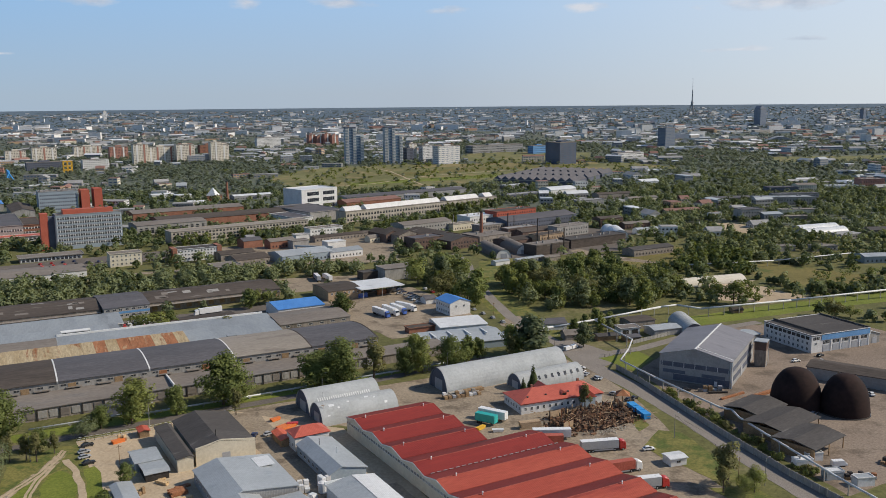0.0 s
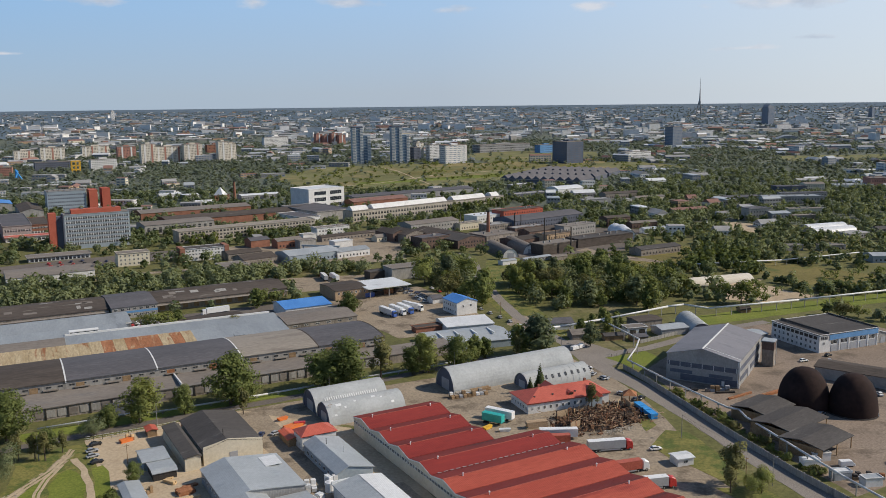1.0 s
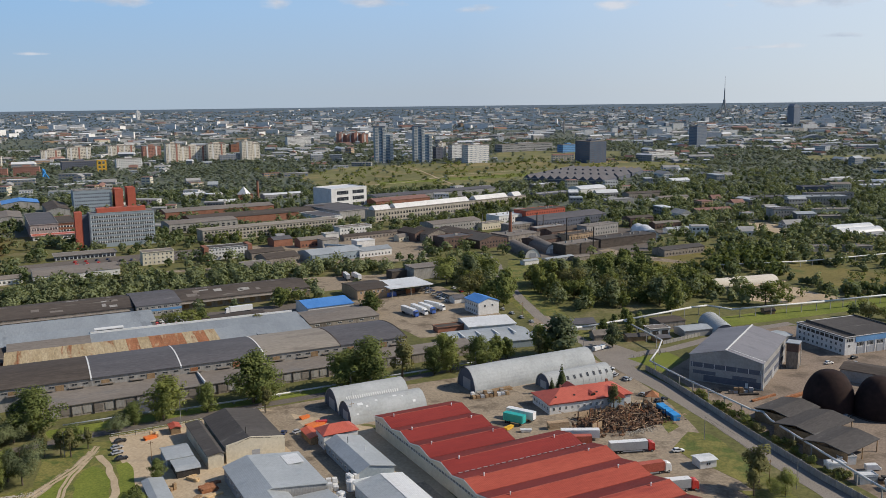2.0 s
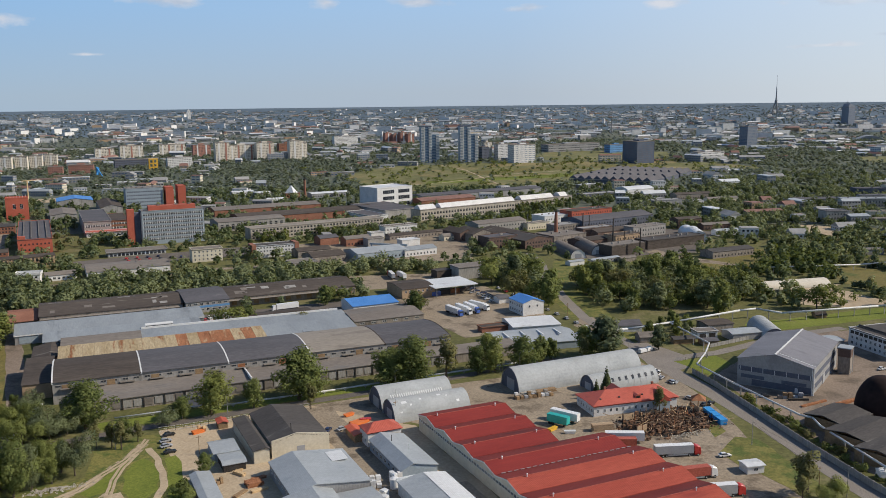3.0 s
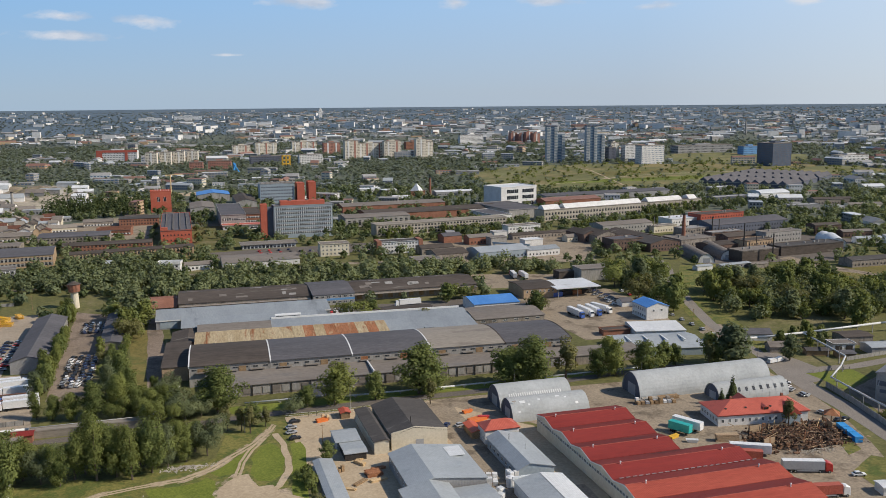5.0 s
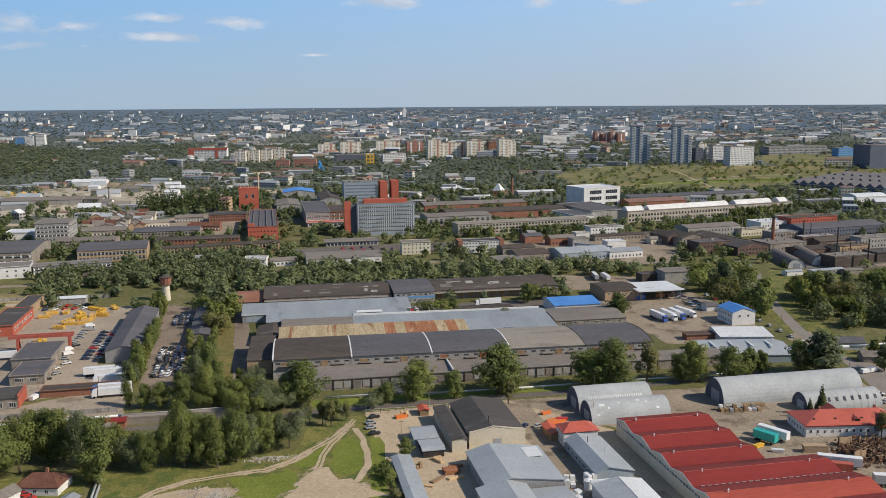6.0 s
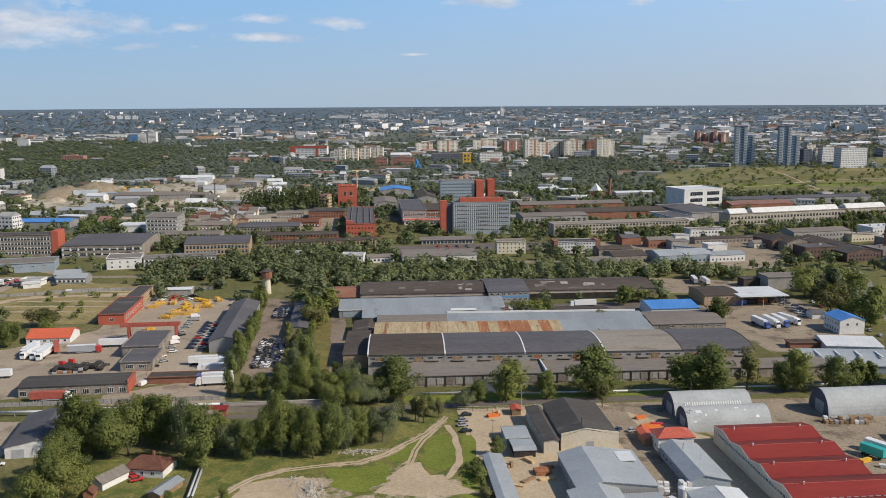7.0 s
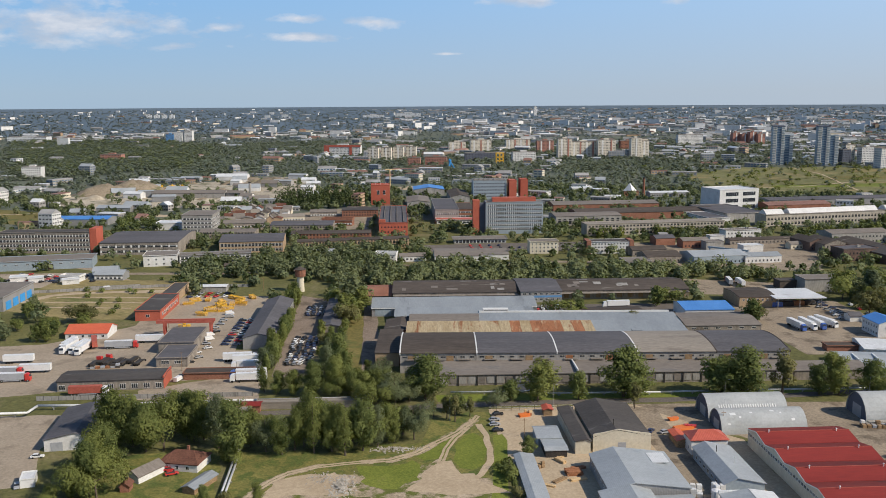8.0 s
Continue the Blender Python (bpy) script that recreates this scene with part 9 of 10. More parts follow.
def lorry(cab, load, label, rims=False, group="articulated lorries"):
    """A tractor with a semitrailer, 16 m long, that looks along +x."""
    ob = thing("lorry", 0, 0, label, "lorry", group=group)
    bm = bmesh.new()
    prism(bm, [(5.7, 0.6), (5.7, 3.5), (6.3, 3.7), (7.6, 3.3), (7.95, 2.2), (8.0, 0.5)], -1.22, 1.22, "y")
    bmesh.ops.bevel(bm, geom=[e for e in bm.edges if abs(e.verts[0].co.y - e.verts[1].co.y) < 0.01], offset=0.1, segments=1, affect="EDGES")
    part("cab", bm, cab, ob)
    part("windscreen", made(prism, [(7.62, 3.2), (7.68, 3.2), (8.0, 2.2), (7.94, 2.2)], -1.05, 1.05, "y"), GLASS, ob)
    part("chassis", made(box, -7.6, 7.4, -0.5, 0.5, 0.7, 1.1), DARK_IRON, ob)
    part("trailer", made(box, -8.0, 5.3, -1.27, 1.27, 1.15, 4.0), load, ob)
    part("trailer_roof", made(box, -8.04, 5.34, -1.3, 1.3, 4.0, 4.06), WHITE_PAINT if load is not RED_TARP else RED_TARP, ob)
    part("side_guard", made(box, -3.5, 3.4, -1.24, -1.16, 0.55, 1.0), GREY_PAINT, ob)
    wheels(ob, [(x, y) for x in (-6.6, -5.3, -4.0, 3.9, 6.9) for y in (-1.05, 1.05)], 0.5, 0.35, rims)
    return ob


def trailer(load, label):
    ob = thing("semitrailer", 0, 0, label, "trailer", group="parked trailers")
    part("box", made(box, -6.8, 6.8, -1.27, 1.27, 1.15, 4.0), load, ob)
    part("roof", made(box, -6.84, 6.84, -1.3, 1.3, 4.0, 4.06), WHITE_PAINT if load in (WHITE_PAINT, GREY_PAINT) else load, ob)
    part("chassis", made(box, -6.5, 6.5, -0.5, 0.5, 0.7, 1.14), DARK_IRON, ob)
    part("support_leg", made(box, 3.8, 4.0, -0.9, 0.9, 0, 1.1), DARK_IRON, ob)
    wheels(ob, [(x, y) for x in (-5.3, -4.0, -2.7) for y in (-1.05, 1.05)], 0.5, 0.35)
    return ob


CARS = [car(WHITE_PAINT, "white hatchback car parked on dusty ground"), car(SILVER_PAINT, "silver saloon car parked in a row"), car(BLACK_PAINT, "black saloon car parked in a row"), car(RED_PAINT, "red saloon car parked in a row"),
        car(NAVY_PAINT, "dark blue saloon car parked in a row"), car(GREY_PAINT, "grey saloon car parked in a row"), car(WHITE_PAINT, "white delivery van parked in a yard", "van"), car(SILVER_PAINT, "grey delivery van parked in a yard", "van")]
CAR_HOMES = [(204.8, 218.2, -15), (240.5, 289, -70), (236.5, 261, 20), (99, 299, 60), (91, 301.5, 55), (240, 296, 30), (262, 333, 20), (254, 349, 60)]
for ob_, (u, v, a) in zip(CARS, CAR_HOMES):
    ob_.matrix_basis = spot(u, v, 0.04, a)


def park(k, u, v, a):
    copy_thing(CARS[k], spot(u, v, 0.03, a))


FAR_CARS = [car(m_, "%s car in a distant car park" % c_, far=True) for m_, c_ in ((WHITE_PAINT, "white saloon"), (SILVER_PAINT, "silver saloon"), (BLACK_PAINT, "black saloon"), (RED_PAINT, "red saloon"), (NAVY_PAINT, "dark blue saloon"))]
for k, ob_ in enumerate(FAR_CARS):
    ob_.matrix_basis = spot(-262 + k * 7, 618, 0.03, 60)


def park_far(u, v, a):
    copy_thing(random.choice(FAR_CARS), spot(u, v, 0.03, a))


for k, u, v, a in ((1, 233, 269, -68), (3, 237, 302, 20), (0, 244, 305, -40), (2, 37, 323, 10), (1, 35, 317, 8), (5, 34.5, 312, 12), (2, 35, 306, 8), (0, -126, 292, 8), (5, -123, 268, -70), (6, -98, 375, 70), (3, -77.6, 278, 12), (0, 335, 262, -10), (1, 345, 256, 30)):
    park(k, u, v, a)
for i in range(14):                                        # beside the loading yard and the street
    park(random.choice((0, 1, 2, 4, 5)), 246 + random.uniform(-1, 1) + i % 2 * 5, 462 + i * 3.4, 5)
for i in range(12):
    park(random.choice((0, 1, 2, 3, 5)), 259.5 + i * 0.6, 372 + i * 11, 80)
for i in range(15):                                        # court between the warehouses
    park(random.choice((0, 1, 2, 3, 5, 6)), 80 + i % 5 * 3.2, 488 + i // 5 * 6, 90 + random.uniform(-6, 6))
for i in range(64):                                        # the packed lane
    park(random.choice((2, 5, 2, 4, 1, 2, 4, 0)), -53.5 + i % 4 * 3.4 + random.uniform(-0.4, 0.4), 396 + i // 4 * 4.6 + (45 if i >= 44 else 0), 90 + random.uniform(-25, 25))
for i in range(18):                                        # beside the grey metal hall
    park(random.choice((0, 1, 2, 4, 4, 5, 3)), -83 + random.uniform(-0.6, 0.6) - i % 2 * 5.2, 432 + i // 2 * 6.2, random.uniform(-8, 8))
for i in range(10):
    park_far(-132 + i % 5 * 5.5, 545 + i // 5 * 9, 60 + random.uniform(-10, 10))
for i in range(20):                                        # the light hall's car park
    park_far(-268 + i % 9 * 6 + random.uniform(-1, 1), 592 + i // 9 * 9 + i % 9 * 2.2, 65 + random.uniform(-10, 10))
copy_thing(CARS[6], spot(-192, 575, 0.07, 20))
for u, v in [(-248, 607), (-241, 603), (-234, 598), (-234, 618), (-230, 620), (-220, 615), (-247, 623), (-210, 600), (-269, 629), (-263, 629)]:
    park_far(u, v, 60)
for i in range(16):                                        # before the office block
    park_far(60 + i % 12 * 8, 716 + i // 12 * 12, 70 + random.uniform(-10, 10))

lorry_a = lorry(RED_PAINT, GREY_PAINT, "grey articulated lorry with a red cab", True)
lorry_a.matrix_basis = spot(191, 226, 0.03, -20)
lorry_b = lorry(WHITE_PAINT, RED_TARP, "lorry with faded red trailer and white cab", True)
lorry_b.matrix_basis = spot(183.5, 209, 0.03, -12)
lorry_c = lorry(RED_PAINT, GREY_PAINT, "grey lorry with red cab beside the hall", True)
lorry_c.matrix_basis = spot(182, 195.5, 0.03, -18)
lorry_w = lorry(WHITE_PAINT, WHITE_PAINT, "white articulated lorry parked in the yard")
lorry_w.matrix_basis = spot(127, 499, 0.03, 183)
lorry_blue = lorry(BLUE_PAINT, WHITE_PAINT, "white lorry with blue cab in the loading yard")
lorry_blue.matrix_basis = spot(211, 444, 0.03, -84)
for ob_, u, v, a in ((lorry_blue, 223, 446, -87), (lorry_w, 217.5, 445, -86), (lorry_w, 229.5, 449, -74), (lorry_w, -164, 428, -97), (lorry_w, -159, 427, -98), (lorry_a, -171, 379, 3), (lorry_b, -131, 358.5, 2), (lorry_w, -67, 372, 182), (lorry_blue, -68, 377.5, 183), (lorry_w, -70, 391, 184), (lorry_a, -139, 430, 4), (lorry_w, -166, 433, -96), (lorry_a, 218, 560, 80), (lorry_w, 224, 556, 85)):
    copy_thing(ob_, spot(u, v, 0.03, a))
trail_w = trailer(WHITE_PAINT, "white semitrailer standing without tractor")
trail_w.matrix_basis = spot(-180, 408, 0.03, 4)
trail_r = trailer(RED_TARP, "faded red semitrailer standing in the yard")
trail_r.matrix_basis = spot(-154, 435, 0.03, -70)
trail_t = trailer(TEAL_PAINT, "teal semitrailer with open load bed")
trail_t.matrix_basis = spot(170.2, 268.5, 0.03, -62) @ Matrix.Diagonal((0.62, 1, 1, 1))
copy_thing(trail_w, spot(174.8, 271, 0.03, -62) @ Matrix.Diagonal((0.85, 1, 1, 1)))
copy_thing(lorry_w, spot(-156, 425, 0.03, -94))
copy_thing(trail_r, spot(176, 240, 0.03, -26))
copy_thing(trail_w, spot(182, 243.5, 0.03, -28))

# containers under the white canopy
for k, (u, v, m_) in enumerate(((222, 494, BLUE_PAINT), (229, 495, DARK_IRON), (236, 496, RUST), (243, 497, DARK_IRON))):
    ob_ = thing("shipping_container", u, v, "%s shipping container under the canopy" % ("blue", "dark grey", "rusty", "dark grey")[k], "container", group="containers under the canopy")
    part("body", made(box, -3.1, 3.1, -1.25, 1.25, 0, 2.6), m_, ob_)
    part("door", made(box, 3.11, 3.16, -1.15, 1.15, 0.1, 2.5), GREY_PAINT, ob_)

# blue screen beside the burnt yard: thin panels built as bulky skips
screen = thing("blue_container_row", 227, 248, "bright blue panel screen beside the street, built as skips", "skip")
for k in range(3):
    part("skip", made(prism, [(-1.3, 0), (-1.5, 2.2), (1.5, 2.2), (1.3, 0)], -2.3, 2.3), BRIGHT_BLUE, screen, where=Matrix.Rotation(radians(75), 4, "Z") @ Matrix.Translation((-5 + k * 5, 0, 0)))

# ---- the burnt building ----
burnt = thing("burnt_building", 208, 252, "collapsed burnt timber building with charred beams", "ruin")
bm = bmesh.new()
for k in range(700):
    x, y = random.gauss(0, 10.5), random.gauss(0, 6.5)
    if abs(x) > 21 or abs(y) > 13:
        continue
    lie = max(0.0, 2.6 - abs(x) * 0.08 - abs(y) * 0.14)
    p = Vector((x, y, random.uniform(0.05, 0.3 + lie)))
    q = p + Vector((random.gauss(0, 1.6), random.gauss(0, 1.4), random.uniform(-0.5, 0.6) * (0.4 + lie * 0.3)))
    q.z = max(q.z, 0.1)
    tube(bm, p, q, random.uniform(0.06, 0.15), seg=4)
tagged(part("charred_wreckage", bm, SCORCHED, burnt, "tangle of scorched brown beams"), kind="stuff")
bm = bmesh.new()
for k in range(420):
    x, y = random.gauss(0, 11), random.gauss(0, 7)
    if abs(x) > 21 or abs(y) > 13:
        continue
    s = random.uniform(0.2, 0.8)
    p = Vector((x, y, random.uniform(0, 1.2)))
    box(bm, p.x - s, p.x + s, p.y - s * 0.7, p.y + s * 0.6, 0, p.z + s * 0.6)
tagged(part("debris_layer", bm, SCORCHED, burnt, "brown scorched rubble and boards"), kind="stuff")
bm = bmesh.new()
for k in range(300):
    x, y = random.gauss(2, 11), random.gauss(-2, 7)
    if abs(x) > 21 or abs(y) > 13:
        continue
    p = Vector((x, y, random.uniform(0.3, 2.0)))
    tube(bm, p, p + Vector((random.gauss(0, 1.5), random.gauss(0, 1.5), random.uniform(-0.4, 0.6))), random.uniform(0.06, 0.14), seg=4)
tagged(part("loose_boarding", bm, BRICK_TAN, burnt, "unburnt weathered boards"), kind="stuff")
for k in range(34):                                   # rafters and beams that still lean against each other
    x, y = random.uniform(-15, 17), random.uniform(-1, 10)
    lean_to = Vector((random.gauss(0, 2.2), random.gauss(0, 1.6), random.uniform(1.8, 3.8)))
    part("rafter", made(tube, (x, y, 0.2), (x + lean_to.x, y + lean_to.y, lean_to.z), 0.15, 0.11, 4), (RUST, FRESH_WOOD, WOOD, CHAR)[k % 4], burnt)
for k in range(16):
    x, y = -16 + k % 8 * 4.6 + random.uniform(-0.6, 0.6), (-6 if k < 8 else 5) + random.uniform(-1, 1)
    part("post", made(tube, (x, y, 0), (x + random.uniform(-0.5, 0.5), y, random.uniform(2.4, 5.0)), 0.2, 0.15, 6), CHAR if k % 3 else RUST, burnt)
for x, y, a in ((-15, -4, 0.2), (17, 4, 1.3), (-12, 8, 0.1)):
    part("wall_remnant", made(box, -2.6, 2.6, -0.15, 0.15, 0, 3.0), BRICK_TAN, burnt, where=Matrix.Translation((x, y, 0)) @ Matrix.Rotation(a, 4, "Z"))
part("ash_bed", made(tube, (0, 0, 0), (0, 0, 0.12), 1.0, 1.0, 20), CHAR, burnt, "black ash bed", where=Matrix.Diagonal((20, 11, 1, 1)))
gazebo = thing("timber_pavilion", 228.5, 259, "small timber pavilion with red-brown hipped roof", "pavilion", 5)
for x in (-2.2, 2.2):
    for y in (-2.2, 2.2):
        part("post", made(box, x - 0.12, x + 0.12, y - 0.12, y + 0.12, 0, 4.2), WOOD, gazebo)
part("roof", made(tube, (0, 0, 4.2), (0, 0, 6.2), 3.9, 0.2, 4), RUST, gazebo)
part("railing", made(box, -2.3, 2.3, -2.3, -2.2, 0.6, 1.1), WOOD, gazebo)

# ---- poles, logs, stacks, heaps ----
def pole(u, v, h, label="slim grey street lamp pole", lamp=True):
    ob = thing("street_lamp" if lamp else "utility_pole", u, v, label, "lamp" if lamp else "pole", group="poles along the lanes")
    part("pole", made(tube, (0, 0, 0), (0, 0, h), 0.14, 0.08, 8), CONCRETE if lamp else WOOD, ob)
    if lamp:
        part("arm", made(tube, (0, 0, h), (1.4, 0, h + 0.3), 0.05), CONCRETE, ob)
        part("head", made(box, 1.2, 1.9, -0.14, 0.14, h + 0.22, h + 0.36), GREY_PAINT, ob)
    else:
        part("crossbar", made(box, -0.9, 0.9, -0.06, 0.06, h - 0.7, h - 0.55), WOOD, ob)


for u, v, h in ((220.5, 222, 9), (216, 178, 9), (130, 332, 9), (60, 331, 9), (190, 332, 9), (18, 318, 9), (248, 330, 9), (285, 321, 8)):
    pole(u, v, h)
for u, v, h in ((212, 185, 8), (117.5, 300, 8), (44, 300, 7), (-100, 390, 9), (-126, 470, 10), (-88, 560, 9), (262, 405, 9), (261, 440, 9)):
    pole(u, v, h, "weathered wooden utility pole with crossbar", False)


def stack(u, v, a, w, d, h, material, label, n=4, m=3, category="timber stack"):
    """Beams or logs in layers."""
    ob = thing("timber_stack", u, v, label, category, a)
    for i in range(n):
        for j in range(m):
            y = -d / 2 + d * (i + 0.5) / n
            z0 = h * j / m
            part("beam", made(box, -w / 2 + random.uniform(-0.3, 0.3), w / 2 + random.uniform(-0.3, 0.3), y - d / n * 0.45, y + d / n * 0.45, z0, z0 + h / m * 0.9), material, ob)


stack(53, 277, -60, 4.5, 1.6, 1.0, FRESH_WOOD, "stack of fresh yellow timber beams")
stack(55.5, 267, 5, 5, 4, 1.4, RUST, "stack of reddish-brown sawn planks", 6, 4)
stack(46, 258, -30, 3.5, 1.2, 0.6, FRESH_WOOD, "loose pile of pale boards")
stack(186, 303.5, 0, 9, 2.4, 1.3, WOOD, "long pile of brown logs beside the hangar", 5, 3, "log pile")
stack(178, 303.5, 0, 7, 2.4, 1.3, RUBBLE, "pile of pale logs beside the hangar", 5, 3, "log pile")
stack(47, 321, 15, 4, 2, 1.2, ORANGE_PAINT, "stack of orange-brown formwork beams")
stack(104, 304, 20, 7, 4, 0.9, ORANGE_PAINT, "heap of orange-red painted beams")
stack(99, 296, 40, 5, 3, 0.8, RED_PAINT, "heap of red painted beams")
stack(284, 238, 4, 22, 1.4, 1.2, RUST, "long rusty pipes on the ground", 3, 2, "pipe stack")
for k, (u, v) in enumerate(((-110, 505), (-102, 512), (-108, 522), (-98, 530), (-118, 534), (-92, 540), (-104, 540), (-114, 497), (-128, 525), (-126, 534), (-112, 510), (-106, 516), (-101, 521), (-109, 529), (-99, 536), (-96, 522), (-103, 505))):
    ob_ = thing("formwork_stack", u, v, "stack of yellow steel formwork frames", "stack", k * 23, group="yellow formwork stacks")
    for j in range(5):
        bm = bmesh.new()
        x0, x1 = -3.3 + random.uniform(-0.5, 0.5), 3.3 + random.uniform(-0.5, 0.5)
        z0 = 0.05 + j * 0.42
        for y in (-1.5, 1.35):
            box(bm, x0, x1, y, y + 0.16, z0, z0 + 0.24)
        for i in range(6):
            x = x0 + (x1 - x0 - 0.14) * i / 5
            box(bm, x, x + 0.14, -1.34, 1.35, z0 + 0.02, z0 + 0.2)
        part("frame", bm, YELLOW_PAINT if (k + j) % 4 else FRESH_WOOD, ob_)

# chassis and scrap rows in the lorry yard
for k in range(7):
    ob_ = thing("lorry_chassis", -143 + k * 3.4, 403 + k % 2 * 3, "stripped dark lorry chassis with red cab" if k < 2 else "stripped dark lorry chassis without cab", "chassis", 80, group="stripped lorry chassis")
    part("rail", made(box, -5, 4.4, -0.6, -0.4, 0.7, 1.0), DARK_IRON, ob_)
    part("rail", made(box, -5, 4.4, 0.4, 0.6, 0.7, 1.0), DARK_IRON, ob_)
    if k < 2:
        part("cab", made(prism, [(3.2, 0.6), (3.2, 2.9), (4.8, 2.8), (5.3, 1.8), (5.3, 0.6)], -1.15, 1.15, "y"), RED_PAINT, ob_)
    part("load_frame", made(box, -4.8, 2.6, -1.1, 1.1, 1.0, 1.5 + 0.3 * (k % 3)), DARK_IRON, ob_)
    wheels(ob_, [(x, y) for x in (-4, -2.6, 3.9) for y in (-0.95, 0.95)], 0.5, 0.3)

# rubble
def heap(u, v, rx, ry, n, low, high, label):
    ob = thing("rubble_pile", u, v, label, "rubble", group="rubble piles")
    bm = bmesh.new()
    for k in range(n):
        x, y = random.gauss(0, rx * 0.45), random.gauss(0, ry * 0.45)
        s = random.uniform(low, high)
        c = Vector((x, y, s * 0.3 + max(0, 0.8 - abs(x) / rx - abs(y) / ry)))
        vs = [bm.verts.new(c + Vector(d).normalized() * s * random.uniform(0.6, 1.1)) for d in ((1, 0, -0.3), (-0.4, 1, -0.2), (-0.5, -1, -0.3), (0.2, 0.1, 1), (0.6, 0.8, 0.4), (-1, 0.1, 0.3))]
        bmesh.ops.convex_hull(bm, input=vs)
    tagged(part("rubble", bm, RUBBLE, ob), kind="stuff")


heap(-19.5, 262, 4.5, 9, 420, 0.12, 0.55, "heap of broken white concrete slabs")
heap(-3, 291, 9, 2.2, 300, 0.12, 0.45, "bank of pale concrete rubble")
heap(-26, 268, 7, 6, 160, 0.1, 0.35, "scatter of pale rubble in grass")
heap(206, 239, 9, 3, 160, 0.12, 0.45, "pale rubble beside the burnt yard")

# small yard buildings by the hall, white bags, tanks
for k, (u, v) in enumerate(((84, 240), (87, 240), (90, 241), (85, 237), (88.5, 237))):
    ob_ = thing("big_bag", u, v, "white woven bulk bag", "bag", k * 11, group="white bulk bags")
    bm = made(box, -1.2, 1.2, -1.2, 1.2, 0, 2.2)
    bmesh.ops.bevel(bm, geom=bm.edges[:], offset=0.25, segments=2, affect="EDGES")
    part("bag", bm, ROOF_WHITE, ob_)
for k, (u, v) in enumerate(((95, 245),)):
    ob_ = thing("storage_tank", u, v, "white upright plastic storage tank", "tank")
    part("shell", made(tube, (0, 0, 0), (0, 0, 3.2), 1.5, 1.5, 16), WHITE_PAINT, ob_)
    part("lid", made(tube, (0, 0, 3.2), (0, 0, 3.6), 1.3, 0.5, 16), WHITE_PAINT, ob_)
shelter = shed("store", 94.2, 110, 210, 240, 4.2, 5.4, ROOF_METAL, PLASTER, "pale store with grey and white roof slopes", ridge="v", ridge_at=0.53)
part("white_slope", made(prism, [(0.55, 5.72), (8.3, 4.5), (8.3, 4.56), (0.55, 5.78)], -15.3, 15.2, "y"), ROOF_WHITE, shelter, "white sheeted slope")
part("white_edge", made(box, -8.3, 0.5, 15.2, 15.75, 4.3, 5.2), ROOF_WHITE, shelter, "white roof edge")
tank = thing("storage_tank", 107.5, 243.5, "lying white plastic tank", "tank", 8)
part("shell", made(tube, (-2.4, 0, 1.5), (2.4, 0, 1.5), 1.4, 1.4, 16), WHITE_PAINT, tank)
part("cradle", made(box, -1.8, 1.8, -1.0, 1.0, 0, 0.5), DARK_IRON, tank)

# van boxes and small huts behind the street fence
for k, (u, v, m_, lab) in enumerate(((238.5, 182, PLASTER, "white box van body behind the fence"), (246, 184, PLASTER, "cream caravan box in the yard"), (239, 171, ROOF_METAL, "pale container hut beside the fence"), (243, 163, PLASTER, "grey-roofed container hut by the fence"))):
    shed("container_hut", u - 3, u + 3, v - 1.6, v + 1.6, 2.5, 2.8, ROOF_METAL if k % 2 else ROOF_WHITE, m_, lab, "hut", ridge="flat", turn=-20, over=0.1)


def rail_fence(line, h, label, material=None, gap=2.5, panel=True):
    u0, v0 = line[0]
    ob = thing("fence", u0, v0, label, "fence", kind="structure")
    back = spot(u0, v0).inverted()
    for (a, b), (c, d) in zip(line, line[1:]):
        n = max(1, round(math.hypot(c - a, d - b) / gap))
        for i in range(n):
            u, v = a + (c - a) * (i + 0.5) / n, b + (d - b) * (i + 0.5) / n
            m = back @ spot(u, v, 0, math.degrees(math.atan2(d - b, c - a)))
            length = math.hypot(c - a, d - b) / n
            bm = bmesh.new()
            if panel:
                box(bm, -length / 2 + 0.05, length / 2 - 0.05, -0.04, 0.04, 0.1, h)
            else:
                for z in (0.3, h * 0.6, h - 0.1):
                    box(bm, -length / 2, length / 2, -0.03, 0.03, z, z + 0.06)
            part("panel" if panel else "rails", bm, material or CONCRETE, ob, where=m)
            part("post", made(box, length / 2 - 0.06, length / 2 + 0.06, -0.06, 0.06, 0, h + 0.1), DARK_IRON, ob, where=m)


rail_fence([(34, 328), (58, 327), (92, 329)], 2.0, "low white and grey yard fence with gate", FRAME, 3, False)
rail_fence([(292, 324), (320, 327), (334, 330)], 2.0, "pale concrete picket fence along the lane", CONCRETE, 2.5)
rail_fence([(262, 314), (284, 313)], 1.2, "low fence round a lawn", CONCRETE, 3, False)
rail_fence([(208, 338), (250, 333)], 1.6, "grey mesh fence by the crossing", DARK_IRON, 3, False)
rail_fence([(-150, 352), (-90, 352), (-62, 352)], 2.0, "old concrete fence before the pipe", CONCRETE, 3)
rail_fence([(-207, 574), (-172, 580)], 2.0, "pale concrete fence beside a dirt road", CONCRETE, 4)
rail_fence([(-260, 560), (-160, 578), (-100, 574)], 2.0, "pale concrete fence behind the field", CONCRETE, 4)

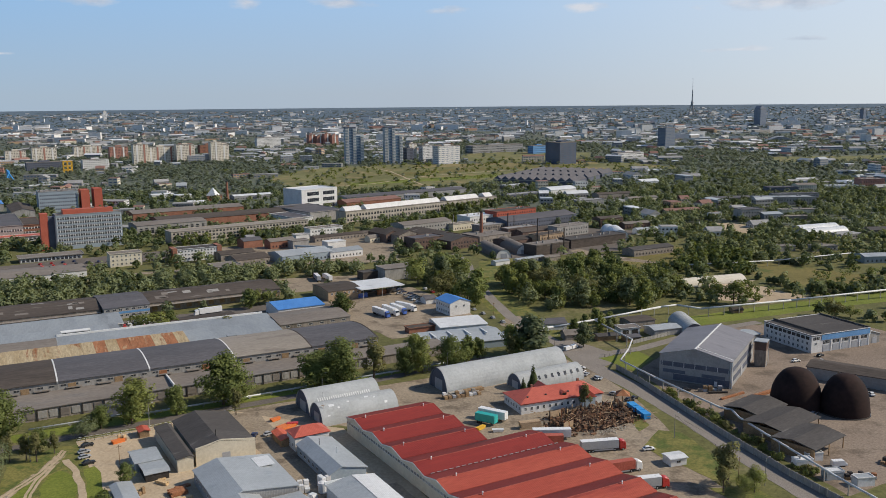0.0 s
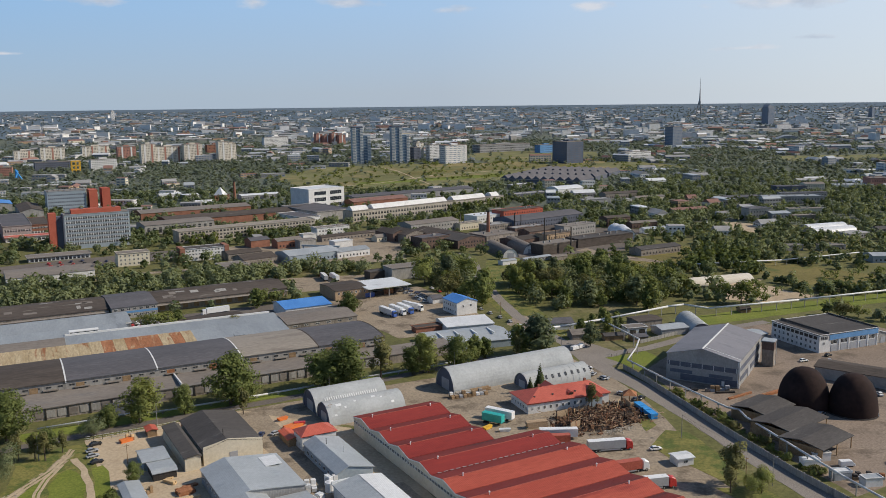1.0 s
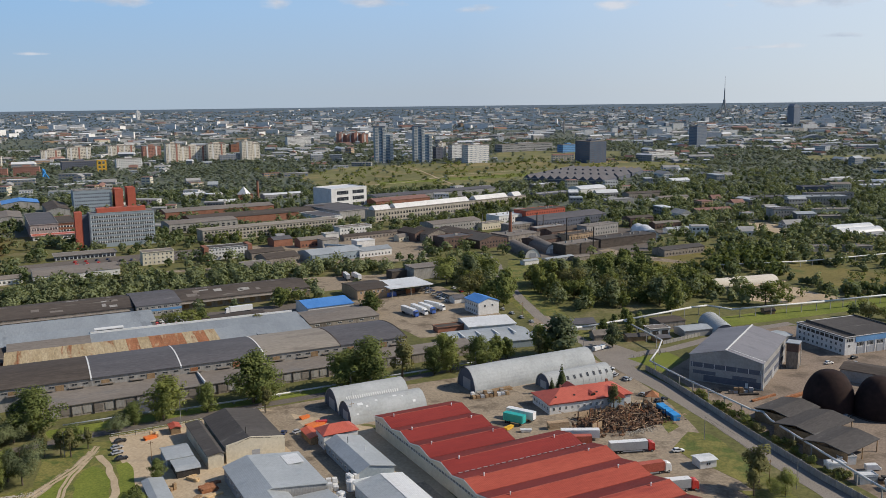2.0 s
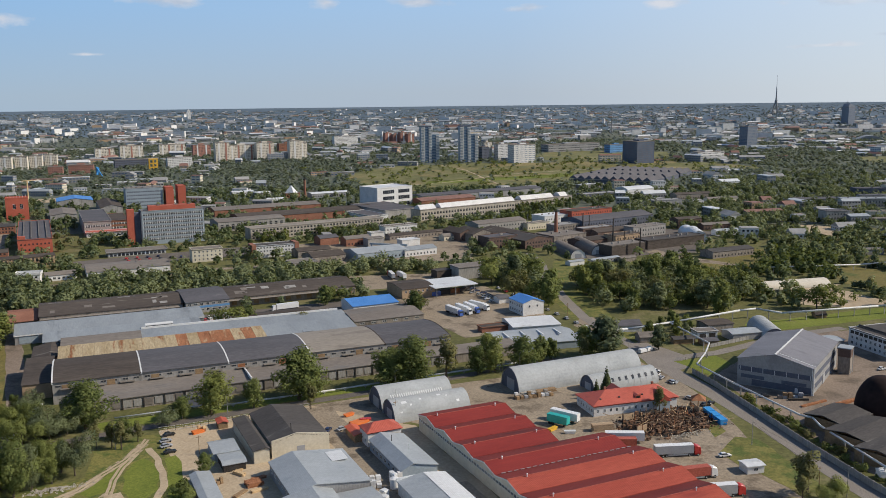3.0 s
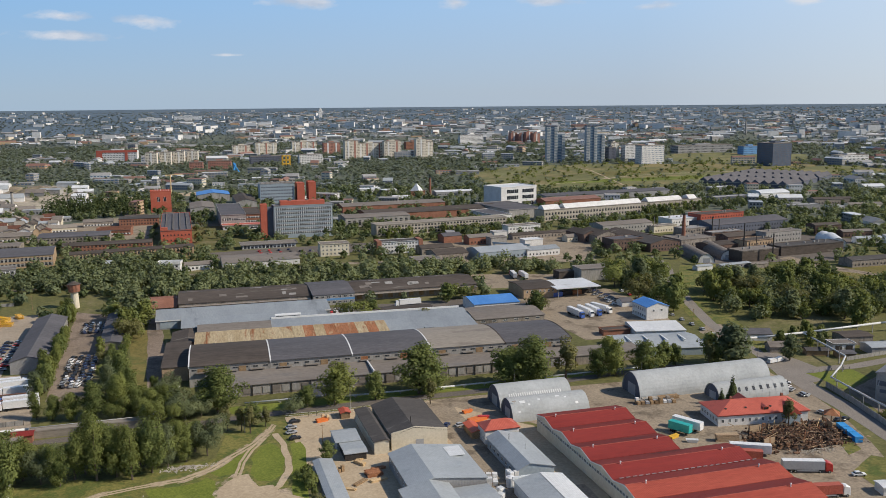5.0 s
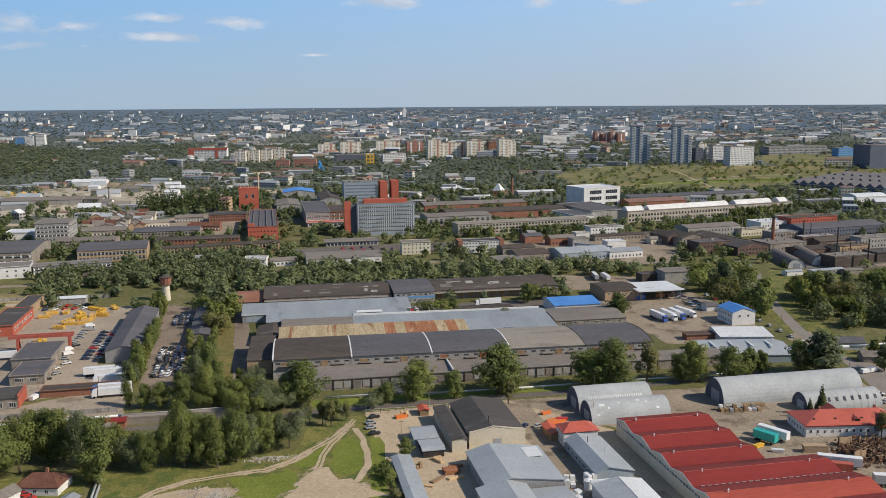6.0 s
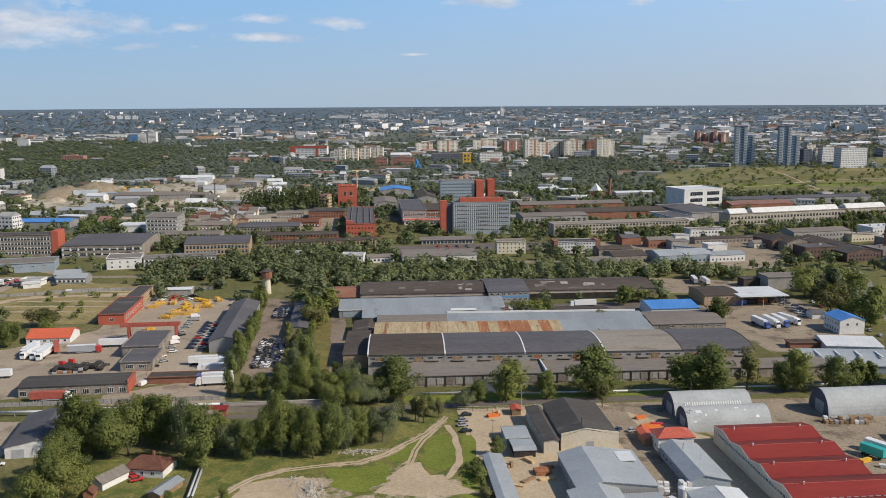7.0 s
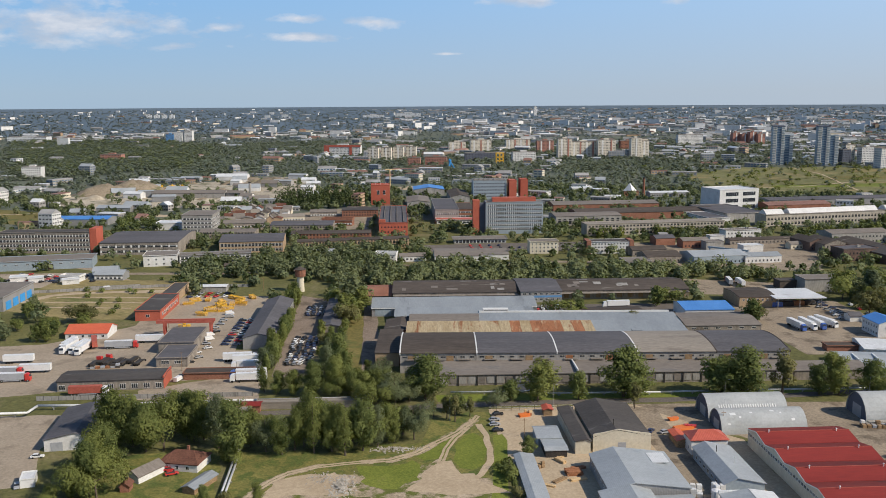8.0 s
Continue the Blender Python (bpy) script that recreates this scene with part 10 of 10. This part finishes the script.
# ---- yard clutter ----
def crate_pile(u, v, a, n, m, materials, label, name="pallet_stack", category="pallets", size=(1.2, 1.0, 1.0)):
    """Wrapped pallets and crates side by side, some two high."""
    w, d, h = size
    for i in range(n):
        for j in range(m):
            ob = thing(name, u + (i * (w + 0.25)) * math.cos(radians(a)) - j * (d + 0.25) * math.sin(radians(a)), v + (i * (w + 0.25)) * math.sin(radians(a)) + j * (d + 0.25) * math.cos(radians(a)), label, category, a + random.uniform(-8, 8), group=label)
            part("pallet", made(box, -w / 2, w / 2, -d / 2, d / 2, 0, 0.15), WOOD, ob)
            z = 0.15
            for k in range(random.choice((1, 1, 2))):
                bm = made(box, -w * 0.47, w * 0.47, -d * 0.47, d * 0.47, z, z + h)
                bmesh.ops.bevel(bm, geom=bm.edges[:], offset=0.07, segments=1, affect="EDGES")
                part("load", bm, random.choice(materials), ob)
                z += h + 0.02


crate_pile(171, 300.5, -8, 9, 2, (PLASTER, GREY_PAINT, WOOD, OLD_WALL), "wrapped pallets of goods beside the hangar", size=(1.6, 1.4, 1.1))
crate_pile(85, 248.5, -14, 4, 3, (ROOF_WHITE, PLASTER), "white wrapped blocks stacked in the yard", size=(1.7, 1.5, 1.3))
crate_pile(96, 247.5, 8, 2, 2, (ROOF_WHITE, PLASTER), "tall white wrapped goods by the shelter", size=(1.6, 1.5, 1.8))
crate_pile(48, 321.5, 10, 2, 2, (RUST, FRESH_WOOD, WOOD), "brown timber crates by the gate")
crate_pile(45, 272, 30, 2, 2, (FRESH_WOOD, WOOD), "pale timber crates in the sandy yard")
crate_pile(266, 254, -30, 5, 1, (OLD_WALL, GREY_PAINT, WOOD), "crates along the inner fence", size=(1.8, 1.4, 1.2))
crate_pile(296, 206, -28, 3, 1, (PLASTER, GREY_PAINT, DARK_IRON), "crates beside the dark tents", size=(2.0, 1.6, 1.3))
crate_pile(242, 168, -28, 6, 2, (GREY_PAINT, WOOD, PLASTER, RUST, DARK_IRON), "mixed scrap crates behind the fence", size=(1.5, 1.3, 0.9))
crate_pile(263, 168, 12, 4, 2, (WOOD, RUST, DARK_IRON), "scrap crates in the storage yard", size=(1.6, 1.4, 0.9))
crate_pile(-142, 396, 4, 6, 1, (DARK_IRON, RUST, GREY_PAINT), "scrap crates in the lorry yard", size=(2.0, 1.6, 1.0))
crate_pile(-120, 470, 10, 3, 2, (YELLOW_PAINT, WOOD), "yellow crates beside the workshop", size=(2.0, 1.6, 1.0))
for u, v, a, m_, lab in ((53.2, 281.5, -60, FRESH_WOOD, "stack of pale yellow sawn timber"), (51, 284, -55, FRESH_WOOD, "stack of pale sawn boards"), (58, 271, 8, RUST, "stack of reddish planks"), (56, 262, 12, FRESH_WOOD, "stack of orange-brown planks"), (50, 262, 40, WOOD, "loose weathered planks on sand")):
    stack(u, v, a, random.uniform(4, 6), 1.6, random.uniform(0.5, 1.2), m_, lab, 5, 3)
stack(273, 243, 4, 14, 1.2, 0.7, RUST, "long rusty steel pipes in the yard", 4, 2, "pipe stack")
stack(271, 249, -25, 8, 1.4, 0.8, DARK_IRON, "dark steel sections on the ground", 4, 2, "steel stack")
stack(182, 257, -14, 8, 2.6, 2.6, BRICK_TAN, "broken tan masonry wall of the burnt house", 2, 4, "ruin wall")
# yellow and white skips behind the hall
for u, v, a, m_, lab in ((165.5, 265, 20, YELLOW_PAINT, "yellow steel skip behind the hall"), (169.5, 259.5, -25, ROOF_WHITE, "long pale covered skip behind the hall"), (103, 313, 15, ORANGE_PAINT, "orange steel trough in the yard"), (107, 305, -15, RED_PAINT, "red steel trough in the yard")):
    ob_ = thing("steel_skip", u, v, lab, "skip", a)
    ob_.scale = (0.75, 0.75, 0.75)
    part("body", made(prism, [(-2.2, 0.15), (-2.9, 1.5), (2.9, 1.5), (2.2, 0.15)], -1.1, 1.1, "y"), m_, ob_)
    part("runner", made(box, -2.0, 2.0, -0.9, 0.9, 0, 0.15), DARK_IRON, ob_)
for k, u, v, a in ((6, 257.7, 332, 10), (0, 240.8, 300, 15), (1, 240.9, 288.5, 15), (2, 233.6, 260.5, -5), (1, 282.5, 211.8, 10), (5, 300, 201, 40), (2, 249, 186.5, -10), (2, 262, 258, -20), (0, 322, 215, 60), (5, 96, 300, 20), (6, 249, 176, -25), (0, 312, 300, 10), (2, 352, 262, 5), (3, -76, 274.5, 25)):
    park(k, u, v, a)
for k in range(13):                                        # more vehicles in the lorry yard
    park(random.choice((0, 1, 2, 4, 5, 6, 7)), -98 + random.uniform(-2.5, 2.5), 402 + k * 8, 20 + random.uniform(-20, 20))
for ob_, u, v, a in ((trail_w, -72, 400, 6), (lorry_w, -60 - 16, 404, 3), (trail_w, -166, 392, 3), (lorry_a, -178, 388, 3), (trail_w, -128, 440, 3)):
    copy_thing(ob_, spot(u, v, 0.03, a))
# overhead wires between the poles of the street
def wire(a, b, za, zb):
    ob = thing("overhead_wire", a[0], a[1], "thin dark sagging overhead wire", "wire", group="overhead wires")
    end = spot(a[0], a[1]).inverted() @ at(b[0], b[1], zb)
    last = Vector((0, 0, za))
    bm = bmesh.new()
    for i in range(1, 9):
        f = i / 8
        here = Vector((end.x * f, end.y * f, za + (zb - za) * f - 4 * 0.9 * f * (1 - f)))
        tube(bm, last, here, 0.03, 0.03, 4, False)
        last = here
    part("strand", bm, DARK_IRON, ob)


wire((220.5, 222), (216, 178), 8.6, 8.6)
wire((220.5, 222), (212, 185), 8.4, 7.6)
wire((262, 405), (261, 440), 8.5, 8.5)
wire((117.5, 300), (130, 332), 7.6, 8.6)
